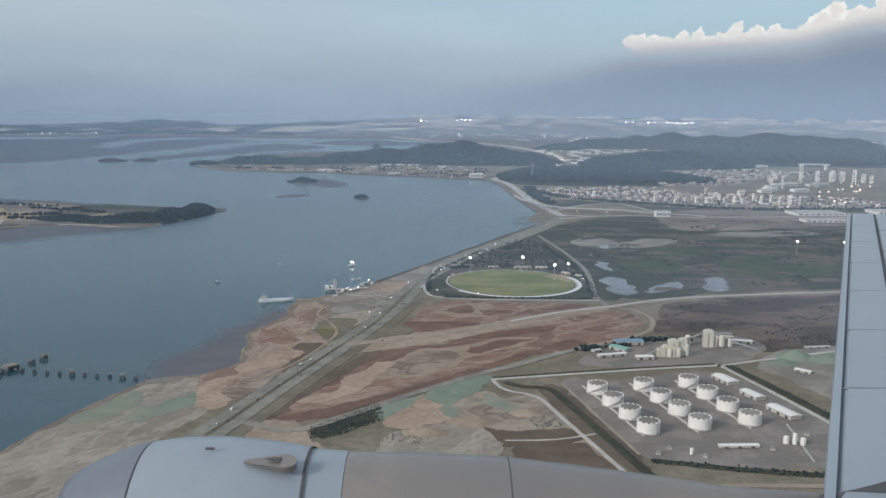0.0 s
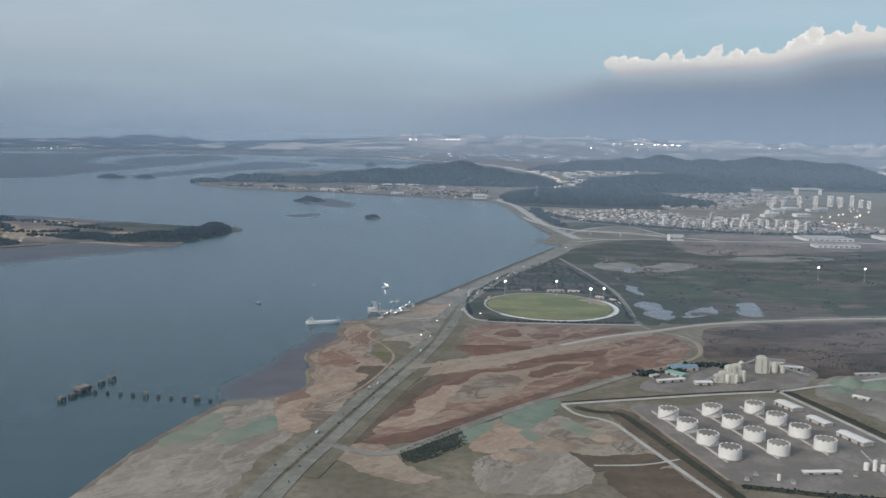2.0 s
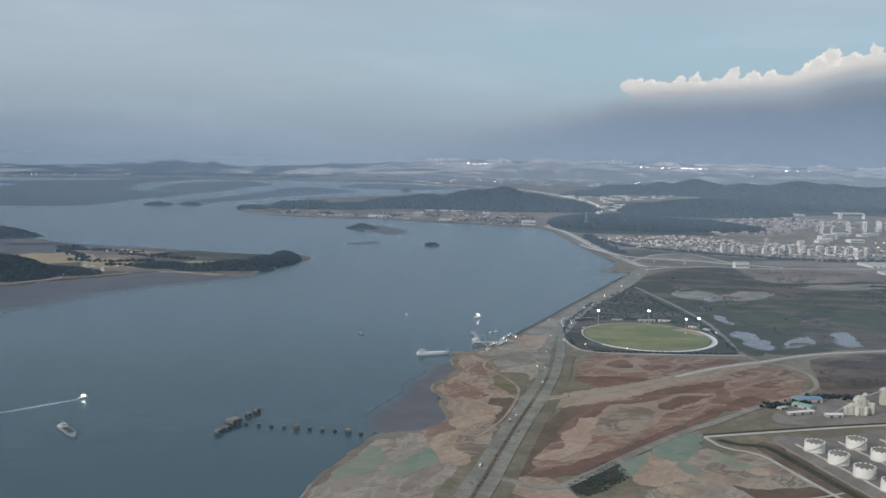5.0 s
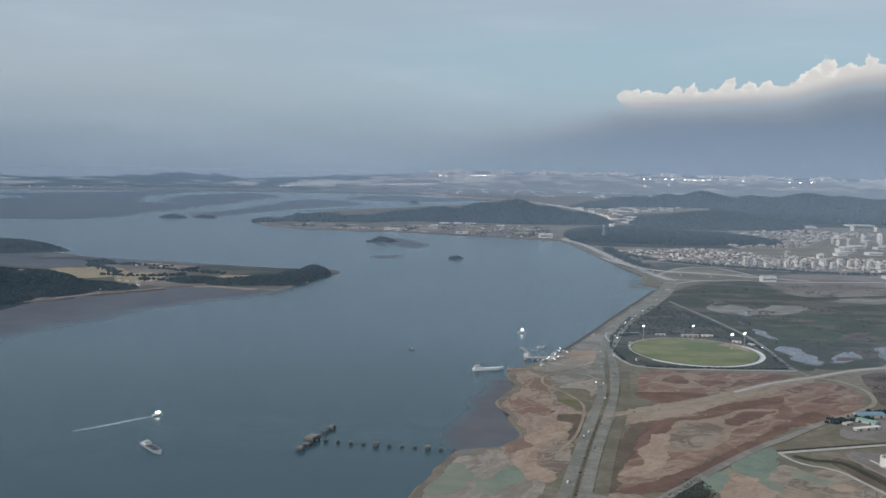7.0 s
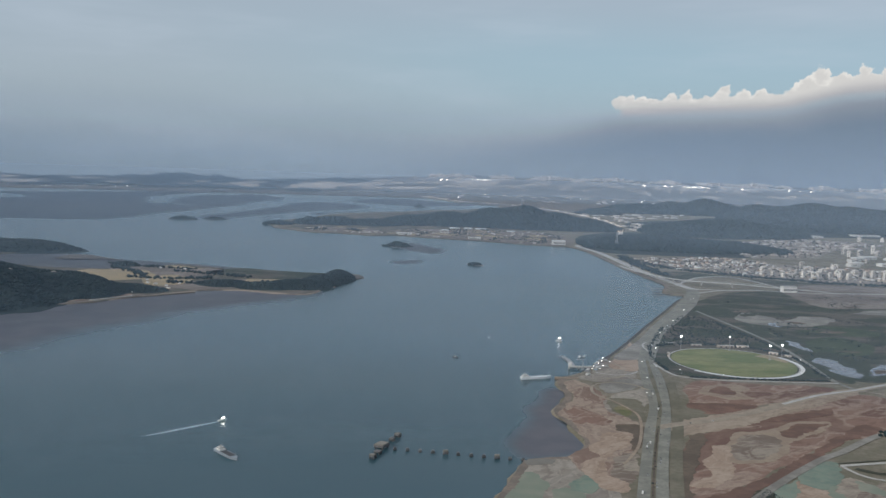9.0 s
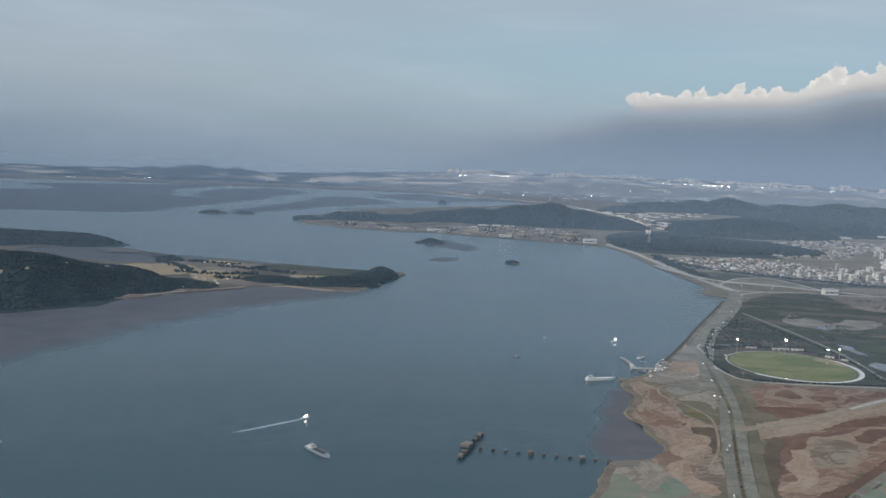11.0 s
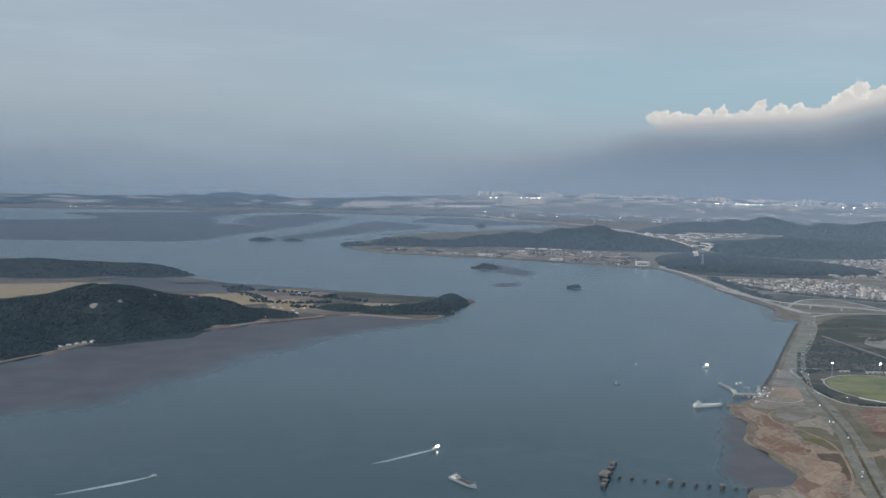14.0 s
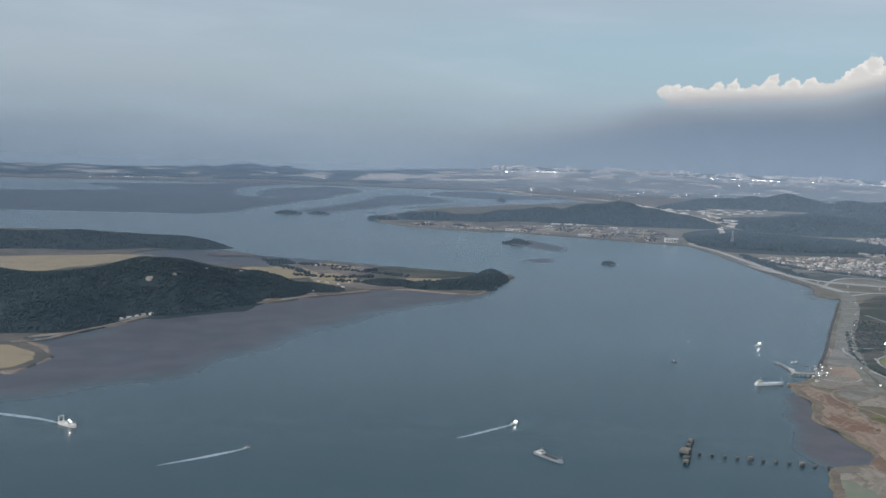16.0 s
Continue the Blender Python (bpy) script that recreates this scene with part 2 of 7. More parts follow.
WATER = sea_water()
SCRUB = surface("scrub_ground", (0.17, 0.15, 0.11), (0.26, 0.22, 0.17), (0.10, 0.10, 0.06), 0.03, 0.4)
FARLAND = surface("far_plain", (0.085, 0.088, 0.085), (0.150, 0.140, 0.132), (0.22, 0.205, 0.193), 0.013, 0.05, stretch=(0.35, 1.0, 1.0))
SHORE = surface("shore_sand", (0.25, 0.20, 0.16), (0.175, 0.145, 0.122), (0.13, 0.115, 0.10), 0.08, 0.9)
RED = earthworks("red_earthworks", (0.162, 0.097, 0.077), (0.245, 0.152, 0.118), (0.37, 0.285, 0.222))
SHORE_EARTH = earthworks("pale_red_earthworks", (0.215, 0.142, 0.113), (0.315, 0.24, 0.188), (0.40, 0.315, 0.245), 0.045, (0.25, 0.97), 0.54)
YARD_EARTH = earthworks("trampled_yard", (0.22, 0.185, 0.155), (0.285, 0.25, 0.21), (0.38, 0.335, 0.28), 0.05, (0.5, 0.87), 0.56)
SPOIL_EARTH = earthworks("dumped_soil", (0.175, 0.13, 0.105), (0.275, 0.23, 0.185), (0.37, 0.315, 0.25), 0.05, (0.9, 0.4), 0.50)
ROCK = surface("dark_rock", (0.075, 0.072, 0.068), (0.11, 0.105, 0.098), (0.05, 0.05, 0.048), 0.2, 1.5)
RED_DARK = surface("dark_red_earth", (0.145, 0.088, 0.068), (0.215, 0.125, 0.095), (0.115, 0.075, 0.058), 0.06, 0.5)
SAND = surface("pale_earth", (0.36, 0.285, 0.215), (0.27, 0.205, 0.155), (0.21, 0.165, 0.125), 0.07, 0.5)
GREY = surface("grey_gravel", (0.205, 0.19, 0.165), (0.30, 0.28, 0.245), (0.165, 0.15, 0.13), 0.06, 0.5)
YARD = surface("oily_gravel", (0.195, 0.175, 0.158), (0.265, 0.238, 0.215), (0.15, 0.137, 0.123), 0.08, 0.7)
TEAL = surface("green_netting", (0.15, 0.205, 0.165), (0.20, 0.25, 0.195), (0.24, 0.235, 0.185), 0.1, 0.4)
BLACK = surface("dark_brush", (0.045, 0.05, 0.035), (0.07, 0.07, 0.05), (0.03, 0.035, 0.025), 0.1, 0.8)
BROWN = surface("brown_stubble", (0.115, 0.085, 0.065), (0.17, 0.125, 0.095), (0.09, 0.075, 0.05), 0.04, 0.4)
MARSH = surface("marsh", (0.046, 0.057, 0.038), (0.118, 0.100, 0.080), (0.020, 0.030, 0.019), 0.03, 0.22, spread=(0.46, 0.56), stretch=(0.5, 1.0, 1.0))
FALLOW = surface("fallow_land", (0.072, 0.058, 0.048), (0.165, 0.122, 0.100), (0.040, 0.037, 0.030), 0.03, 0.2, spread=(0.44, 0.57), stretch=(0.55, 1.0, 1.0))
POND = surface("silty_pond", (0.125, 0.13, 0.145), (0.16, 0.16, 0.17), (0.11, 0.115, 0.13), 0.06, 0.4, rough=0.25, bump=0.0, spec=0.5)
OLIVE = surface("rough_grass", (0.15, 0.145, 0.07), (0.24, 0.20, 0.12), (0.085, 0.09, 0.045), 0.06, 0.5)
TURF = surface("mown_turf", (0.145, 0.172, 0.066), (0.245, 0.24, 0.105), (0.12, 0.148, 0.057), 0.035, 0.3, spread=(0.40, 0.60), stretch=(0.5, 1.0, 1.0))
PALE_GRASS = surface("straw_field", (0.41, 0.31, 0.185), (0.33, 0.26, 0.165), (0.25, 0.205, 0.13), 0.05, 0.4)
CONCRETE = surface("pale_concrete", (0.42, 0.40, 0.36), (0.52, 0.50, 0.46), (0.34, 0.32, 0.29), 0.2, 1.5)
ASPHALT = surface("worn_asphalt", (0.205, 0.20, 0.17), (0.275, 0.265, 0.222), (0.155, 0.15, 0.128), 0.12, 0.7)
TRACK = surface("dirt_road", (0.36, 0.30, 0.23), (0.29, 0.24, 0.19), (0.24, 0.20, 0.16), 0.1, 0.8)
FLAT_MUD = drowned_mud("dark_tidal_mud", (0.040, 0.057, 0.076), (0.050, 0.068, 0.088), 0.006)
SLATE_MUD = drowned_mud("slate_mud", (0.050, 0.053, 0.062), (0.070, 0.068, 0.075), 0.03)
SHALLOWS = drowned_mud("muddy_shallows", (0.100, 0.097, 0.112), (0.125, 0.117, 0.128), 0.03)
MUD = drowned_mud("tidal_mud", (0.068, 0.068, 0.079), (0.098, 0.093, 0.102), 0.022)
DRY_MUD = surface("dry_mud", (0.12, 0.108, 0.10), (0.15, 0.135, 0.125), (0.10, 0.09, 0.085), 0.05, 0.4)
FOREST = surface("forest_floor", (0.020, 0.036, 0.038), (0.030, 0.046, 0.046), (0.015, 0.027, 0.030), 0.05, 0.5, bump=0.6)
LEAVES = surface("tree_crowns", (0.020, 0.038, 0.042), (0.031, 0.050, 0.052), (0.015, 0.029, 0.034), 0.05, 0.7, bump=0.4)
WHITE = surface("white_paint", (0.70, 0.68, 0.64), (0.77, 0.755, 0.72), (0.66, 0.64, 0.60), 0.25, 1.2, rough=0.5, bump=0.0)
CREAM = surface("cream_cladding", (0.56, 0.54, 0.46), (0.62, 0.60, 0.53), (0.46, 0.44, 0.37), 0.5, 2.0, rough=0.6, bump=0.05)
ROOF_BLUE = surface("blue_sheet_roof", (0.16, 0.27, 0.36), (0.22, 0.33, 0.41), (0.12, 0.21, 0.28), 0.5, 2.0, rough=0.45, bump=0.05)
ROOF_GREEN = surface("green_sheet_roof", (0.20, 0.40, 0.34), (0.27, 0.46, 0.40), (0.15, 0.30, 0.26), 0.5, 2.0, rough=0.5, bump=0.05)
STEEL = surface("dull_steel", (0.34, 0.34, 0.33), (0.42, 0.42, 0.41), (0.26, 0.25, 0.24), 0.8, 3.0, rough=0.5, metal=0.4, bump=0.03)
DARK_STEEL = surface("dark_steel", (0.07, 0.07, 0.075), (0.10, 0.10, 0.10), (0.05, 0.05, 0.05), 0.8, 3.0, rough=0.6)
WALLS = surface("apartment_walls", (0.72, 0.67, 0.60), (0.80, 0.75, 0.68), (0.56, 0.51, 0.45), 0.15, 1.1, rough=0.8, bump=0.05, vary=0.22)
HOUSE_WALL = surface("house_walls", (0.54, 0.455, 0.37), (0.64, 0.55, 0.455), (0.40, 0.33, 0.27), 0.3, 1.5, vary=0.3)
ROOF_RED = surface("red_tiles", (0.30, 0.165, 0.125), (0.37, 0.215, 0.165), (0.22, 0.12, 0.095), 0.3, 1.5, vary=0.25)
HOUSE_ROOF = surface("house_roofs", (0.34, 0.28, 0.23), (0.46, 0.39, 0.33), (0.25, 0.20, 0.17), 0.3, 1.5, vary=0.4)
CITY = surface("city_walls", (0.66, 0.60, 0.55), (0.78, 0.715, 0.66), (0.50, 0.455, 0.42), 0.02, 0.2)
TOWN = surface("town_walls", (0.40, 0.345, 0.30), (0.62, 0.58, 0.54), (0.30, 0.24, 0.21), 0.12, 0.5)
ISLE_EARTH = surface("island_soil", (0.10, 0.092, 0.072), (0.185, 0.148, 0.122), (0.07, 0.075, 0.055), 0.035, 0.25)
TOWN_EARTH = surface("brown_town_ground", (0.17, 0.135, 0.115), (0.27, 0.22, 0.19), (0.10, 0.10, 0.075), 0.025, 0.2)
TOWN_GROUND = surface("paved_town_ground", (0.235, 0.195, 0.165), (0.36, 0.31, 0.27), (0.11, 0.11, 0.08), 0.05, 0.16)
DUNE = earthworks("sandy_spoil", (0.30, 0.215, 0.158), (0.36, 0.265, 0.20), (0.43, 0.335, 0.26), 0.06, (0.6, 0.8), 0.52)
BEIGE = earthworks("beige_track_ground", (0.27, 0.205, 0.155), (0.325, 0.255, 0.195), (0.39, 0.315, 0.245), 0.05, (0.8, 0.6), 0.55)
VERGE = surface("dusty_verge", (0.150, 0.135, 0.098), (0.205, 0.182, 0.135), (0.11, 0.105, 0.075), 0.06, 0.5)
BANKSIDE = surface("dark_brown_bank", (0.115, 0.088, 0.068), (0.16, 0.12, 0.09), (0.09, 0.075, 0.055), 0.06, 0.5)
NETTING = surface("pale_green_netting", (0.21, 0.235, 0.18), (0.275, 0.275, 0.215), (0.18, 0.205, 0.16), 0.1, 0.4)
SEDGE = surface("green_sedge", (0.046, 0.066, 0.037), (0.068, 0.086, 0.048), (0.03, 0.045, 0.025), 0.05, 0.4)
STREAK = surface("sandy_streaks", (0.285, 0.215, 0.16), (0.33, 0.26, 0.195), (0.235, 0.17, 0.125), 0.1, 0.7)
SHIP_WHITE = surface("ship_enamel", (0.82, 0.83, 0.83), (0.86, 0.86, 0.85), (0.74, 0.75, 0.75), 0.5, 2.0, rough=0.4, bump=0.0)
GLASS = surface("dark_panes", (0.05, 0.06, 0.07), (0.07, 0.08, 0.09), (0.04, 0.045, 0.05), 0.5, 2.0, rough=0.15, bump=0.0, spec=0.6)
FOAM = surface("wake_foam", (0.50, 0.56, 0.60), (0.34, 0.41, 0.46), (0.22, 0.30, 0.35), 0.5, 1.6, rough=0.6)
CAR_PAINT = surface("car_paint", (0.34, 0.34, 0.34), (0.40, 0.40, 0.40), (0.28, 0.28, 0.29), 0.5, 2.0, rough=0.3, bump=0.0, vary=0.7, spec=0.5)
STONE = surface("weathered_concrete", (0.125, 0.13, 0.135), (0.175, 0.178, 0.18), (0.08, 0.082, 0.085), 0.4, 1.5)
AIRFRAME = surface("airliner_paint", (0.275, 0.315, 0.35), (0.30, 0.34, 0.378), (0.26, 0.298, 0.335), 2.0, 9.0, rough=0.32, bump=0.0, spec=0.5)
AIR_METAL = surface("bare_metal", (0.235, 0.25, 0.285), (0.27, 0.285, 0.32), (0.21, 0.225, 0.255), 3.0, 14.0, rough=0.38, bump=0.0, metal=0.55)
# the tan reflection of the ground is put into this base colour
AIR_TAN = surface("ground_tinted_cowling", (0.28, 0.255, 0.235), (0.34, 0.30, 0.265), (0.24, 0.225, 0.215), 3.0, 12.0, rough=0.3, bump=0.0, metal=0.5)
FLOOD = lamp("floodlight", (1.0, 0.98, 0.90), 14.0)
CITY_LAMP = lamp("city_lamp", (1.0, 0.93, 0.82), 7.0)
WARM_LAMP = lamp("street_lamp_glow", (1.0, 0.80, 0.62), 1.3)
DECK_LAMP = lamp("deck_lamp", (1.0, 0.98, 0.88), 16.0)

# ---- shapes ----
from mathutils import geometry


class Shape:
    """Collects boxes, drums and hulls into one mesh."""

    def __init__(self):
        self.v, self.f = [], []

    def add(self, verts, faces, m=None):
        n = len(self.v)
        self.v += [tuple(m @ Vector(p)) for p in verts] if m else [tuple(p) for p in verts]
        self.f += [tuple(n + i for i in face) for face in faces]
        return self

    def box(self, x, y, z, sx, sy, sz, rz=0.0, taper=1.0):
        """A box that stands on z, with its centre at x, y."""
        a, b, c, s = sx / 2, sy / 2, math.cos(radians(rz)), math.sin(radians(rz))
        verts = []
        for k, h in ((1.0, 0.0), (taper, sz)):
            for u, w in ((-a, -b), (a, -b), (a, b), (-a, b)):
                verts.append((x + c * u * k - s * w * k, y + s * u * k + c * w * k, z + h))
        return self.add(verts, [(3, 2, 1, 0), (4, 5, 6, 7), (0, 1, 5, 4), (1, 2, 6, 5), (2, 3, 7, 6), (3, 0, 4, 7)])

    def drum(self, x, y, z, radius, height, sides=16, top=None):
        top = radius if top is None else top
        ring = [(math.cos(i * math.tau / sides), math.sin(i * math.tau / sides)) for i in range(sides)]
        verts = [(x + radius * c, y + radius * s, z) for c, s in ring] + [(x + top * c, y + top * s, z + height) for c, s in ring]
        faces = [(i, (i + 1) % sides, sides + (i + 1) % sides, sides + i) for i in range(sides)]
        return self.add(verts, faces + [tuple(range(sides))[::-1], tuple(range(sides, 2 * sides))])

    def gable(self, x, y, z, sx, sy, sz, rz=0.0):
        """A pitched roof with its ridge along x."""
        a, b, c, s = sx / 2, sy / 2, math.cos(radians(rz)), math.sin(radians(rz))
        plan = [(-a, -b, 0), (a, -b, 0), (a, b, 0), (-a, b, 0), (-a, 0, sz), (a, 0, sz)]
        verts = [(x + c * u - s * w, y + s * u + c * w, z + h) for u, w, h in plan]
        return self.add(verts, [(3, 2, 1, 0), (0, 1, 5, 4), (2, 3, 4, 5), (1, 2, 5), (3, 0, 4)])

    def blob(self, x, y, z, r, flat=0.8):
        """A small uneven crown of leaves."""
        turn = Matrix.Rotation(random.uniform(0, 6.28), 4, "Z") @ Matrix.Rotation(random.uniform(-0.5, 0.5), 4, "X")
        place = Matrix.Translation((x, y, z)) @ turn
        verts = [Vector(p) * r * random.uniform(0.75, 1.2) for p in ICO]
        return self.add([(p.x, p.y, p.z * flat) for p in verts], ICO_FACES, place)

    def mesh(self, name, material, parent=None, label="", smooth=False):
        me = bpy.data.meshes.new(name)
        me.from_pydata(self.v, [], self.f)
        me.materials.append(material)
        if smooth:
            me.polygons.foreach_set("use_smooth", [True] * len(me.polygons))
        me.update()
        ob = new(name, me)
        if parent:
            ob.parent = parent
        if label:
            tagged(ob, label)
        return ob


_g = (1 + 5 ** 0.5) / 2
ICO = [Vector(p).normalized() for p in ((-1, _g, 0), (1, _g, 0), (-1, -_g, 0), (1, -_g, 0), (0, -1, _g), (0, 1, _g), (0, -1, -_g), (0, 1, -_g), (_g, 0, -1), (_g, 0, 1), (-_g, 0, -1), (-_g, 0, 1))]
ICO_FACES = [(0, 11, 5), (0, 5, 1), (0, 1, 7), (0, 7, 10), (0, 10, 11), (1, 5, 9), (5, 11, 4), (11, 10, 2), (10, 7, 6), (7, 1, 8), (3, 9, 4), (3, 4, 2), (3, 2, 6), (3, 6, 8), (3, 8, 9), (4, 9, 5), (2, 4, 11), (6, 2, 10), (8, 6, 7), (9, 8, 1)]


def thing(name, place, label, category, group="", rz=0.0):
    ob = new(name)
    ob.empty_display_size = 0.5
    ob.matrix_basis = pose(*place, 0, 0, rz)
    return tagged(ob, label, category, group)


def curve(points, closed=False, step=4.0):
    """A smooth line through points, in steps of about that many metres."""
    pts = [Vector((*p[:2], p[2] if len(p) > 2 else 0.0)) for p in points]
    n, out = len(pts), []
    for i in range(n if closed else n - 1):
        if closed:
            a, b, c, d = (pts[(i + k) % n] for k in (-1, 0, 1, 2))
        else:
            a, b, c, d = pts[max(i - 1, 0)], pts[i], pts[i + 1], pts[min(i + 2, n - 1)]
        k = max(2, min(40, int((c - b).length / step)))
        for j in range(k):
            t = j / k
            out.append(0.5 * (2 * b + (c - a) * t + (2 * a - 5 * b + 4 * c - d) * t * t + (3 * b - a - 3 * c + d) * t ** 3))
    return out if closed else out + [pts[-1]]


def wobble(points, amount, scale, seed=0.0):
    """The line with a natural unevenness at three sizes."""
    out = []
    for p in points:
        shift = Vector((0, 0, 0))
        for k, a in ((0.45, 1.5), (1.0, 1.0), (3.1, 0.4)):
            at = p * scale * k
            shift += Vector((noise.noise(Vector((at.x, at.y, seed))), noise.noise(Vector((at.x, at.y, seed + 9.0))), 0)) * amount * a
        out.append(p + shift)
    return out


def sheet(name, points, z, material, label="", edge=0.03, category="ground", rough=1.2, scale=0.12, skirt=0.0, kind="structure", step=1.6, sharp=False, ragged=0.0):
    """A patch of ground with an uneven outline, edge thick; skirt: how far its rim slopes outwards; ragged: small lobes along it."""
    line = [Vector((*p, 0)) for p in points] if sharp else wobble(curve(points, True, step), rough, scale, z * 50)
    if ragged:
        line = wobble(line, ragged, 0.8, z * 90)
    area = sum(a.x * b.y - b.x * a.y for a, b in zip(line, line[1:] + line[:1]))
    if area < 0:
        line = line[::-1]
    n = len(line)
    verts = [(p.x, p.y, z) for p in line]
    for i in range(n):
        t = (line[(i + 1) % n] - line[i - 1]).normalized()
        verts.append((line[i].x + t.y * (skirt + 0.02), line[i].y - t.x * (skirt + 0.02), z - edge))
    flat, _, faces, *_ = geometry.delaunay_2d_cdt([p.xy for p in line], [], [list(range(n))], 1, 1e-4)
    top = [(p.x, p.y, z) for p in flat]
    faces = [f if (flat[f[1]] - flat[f[0]]).cross(flat[f[2]] - flat[f[0]]) > 0 else f[::-1] for f in faces]
    k = len(top)
    faces += [(k + i, k + n + i, k + n + (i + 1) % n, k + (i + 1) % n) for i in range(n)]
    me = bpy.data.meshes.new(name)
    me.from_pydata(top + verts, [], faces)
    me.materials.append(material)
    return tagged(new(name, me), label, category, kind=kind)


def flat(name, points, z, material, label, reach, rough=4.0, scale=0.03, step=4.0, category="mudflat"):
    """A tidal flat: its attribute silt rises from nought at the rim to one a reach further in."""
    line = wobble(curve(points, True, step), rough, scale, z * 50)
    if sum(a.x * b.y - b.x * a.y for a, b in zip(line, line[1:] + line[:1])) < 0:
        line = line[::-1]
    n, flat_ring = len(line), [(p.x, p.y) for p in line]
    inner = []
    for i in range(0, n, 2):
        t = (line[(i + 2) % n] - line[i - 2]).normalized()
        p = Vector((line[i].x - t.y * reach, line[i].y + t.x * reach))
        # keep only points that are a full reach away from the rim
        if inside(flat_ring, p.x, p.y) and min((p - q.xy).length for q in line) > reach * 0.9:
            inner.append(p)
    verts = [p.xy for p in line] + inner
    spots, _, faces, origin, *_ = geometry.delaunay_2d_cdt(verts, [], [list(range(n))], 1, 1e-4)
    me = bpy.data.meshes.new(name)
    base = len(spots)
    rims = [(p.x, p.y, z) for p in line]
    for i in range(n):
        t = (line[(i + 1) % n] - line[i - 1]).normalized()
        rims.append((line[i].x + t.y * 0.3, line[i].y - t.x * 0.3, -0.02))
    faces = [f if (spots[f[1]] - spots[f[0]]).cross(spots[f[2]] - spots[f[0]]) > 0 else f[::-1] for f in faces]
    faces += [(base + i, base + n + i, base + n + (i + 1) % n, base + (i + 1) % n) for i in range(n)]
    me.from_pydata([(p.x, p.y, z) for p in spots] + rims, [], faces)
    silt = me.attributes.new("silt", "FLOAT", "POINT")
    silt.data.foreach_set("value", [1.0 if o and min(o) >= n else 0.0 for o in origin] + [0.0] * (2 * n))
    me.materials.append(material)
    return tagged(new(name, me), label, category, kind="structure")


def ribbon(name, points, width, z, material, label="", edge=0.04, category="road", parent=None, step=4.0, kind="structure", deep=None):
    """A road of even width along a smooth line. Points may carry a height above z."""
    line = curve(points, step=step)
    sh = Shape()
    for i, p in enumerate(line):
        t = line[min(i + 1, len(line) - 1)] - line[max(i - 1, 0)]
        t.z = 0
        t.normalize()
        side = Vector((t.y, -t.x, 0)) * width / 2
        h = z + p.z
        sh.v += [(p.x - side.x, p.y - side.y, h), (p.x + side.x, p.y + side.y, h), (p.x + side.x, p.y + side.y, h - edge), (p.x - side.x, p.y - side.y, h - edge)]
    for i in range(len(line) - 1):
        a, b = 4 * i, 4 * i + 4
        sh.f += [(a, a + 1, b + 1, b), (a + 1, a + 2, b + 2, b + 1), (a + 2, a + 3, b + 3, b + 2), (a + 3, a, b, b + 3)]
    m = 4 * (len(line) - 1)
    sh.f += [(3, 2, 1, 0), (m, m + 1, m + 2, m + 3)]
    ob = sh.mesh(name, material, parent)
    return tagged(ob, label, category, kind=kind) if not parent else ob


class Hill:
    """A wooded hill of one or more rounded humps: x, y, two radii and a height each."""

    def __init__(self, humps, seed, power=1.6):
        self.humps, self.seed, self.power = humps, seed, power
        self.low = [min(h[0] - 1.2 * h[2] for h in humps), min(h[1] - 1.2 * h[3] for h in humps)]
        self.high = [max(h[0] + 1.2 * h[2] for h in humps), max(h[1] + 1.2 * h[3] for h in humps)]
        self.grain = 1.6 / max(humps[0][2], humps[0][3])

    def height(self, x, y):
        n = noise.fractal(Vector((x * self.grain, y * self.grain, self.seed)), 0.9, 2.0, 4)
        total, best = 0.0, -1.0
        for hx, hy, rx, ry, top in self.humps:
            r = math.hypot((x - hx) / rx, (y - hy) / ry) * (1 + 0.13 * n)
            best = max(best, 1 - r)
            if r < 1:
                total += (top * (1 - r ** self.power) ** 1.15) ** 3
        return total ** (1 / 3) * (1 + 0.14 * n) if total else 14 * best

    def build(self, name, material, label, rough=0.8, cells=(110, 60), crowns=0, crown=2.2, clearings=()):
        nx, ny = cells
        sh = Shape()
        (x0, y0), (x1, y1) = self.low, self.high
        for j in range(ny + 1):
            for i in range(nx + 1):
                x, y = x0 + (x1 - x0) * i / nx, y0 + (y1 - y0) * j / ny
                h = self.height(x, y)
                bumps = rough * noise.noise(Vector((x * 0.35, y * 0.35, self.seed))) if h > 0.5 else 0.0
                sh.v.append((x, y, 0.75 + max(h, -2.5) + bumps))
        w = nx + 1
        sh.f = [(j * w + i, j * w + i + 1, (j + 1) * w + i + 1, (j + 1) * w + i) for j in range(ny) for i in range(nx)]
        sh.f = [f for f in sh.f if max(sh.v[k][2] for k in f) > -1.5]
        ob = tagged(sh.mesh(name, material, smooth=True), label, "hill", kind="structure")
        if crowns:
            woods = Shape()
            while crowns:
                x, y = random.uniform(x0, x1), random.uniform(y0, y1)
                crowns -= 1
                h = self.height(x, y)
                if h > 0.3 and not any(inside(c, x, y) for c in clearings):
                    woods.blob(x, y, 0.9 + h, crown * random.uniform(0.6, 1.25))
            tagged(woods.mesh("woodland", LEAVES, smooth=True), "dark green crowns of a dense wood", "woodland", kind="stuff")
        return ob


def grove(name, spots, label, size=1.4):
    """Many small crowns in one mesh."""
    sh = Shape()
    for x, y in spots:
        r = size * random.uniform(0.6, 1.3)
        sh.blob(x, y, 0.85 + r * 0.45, r)
    return tagged(sh.mesh(name, LEAVES, smooth=True), label, "trees", kind="stuff")


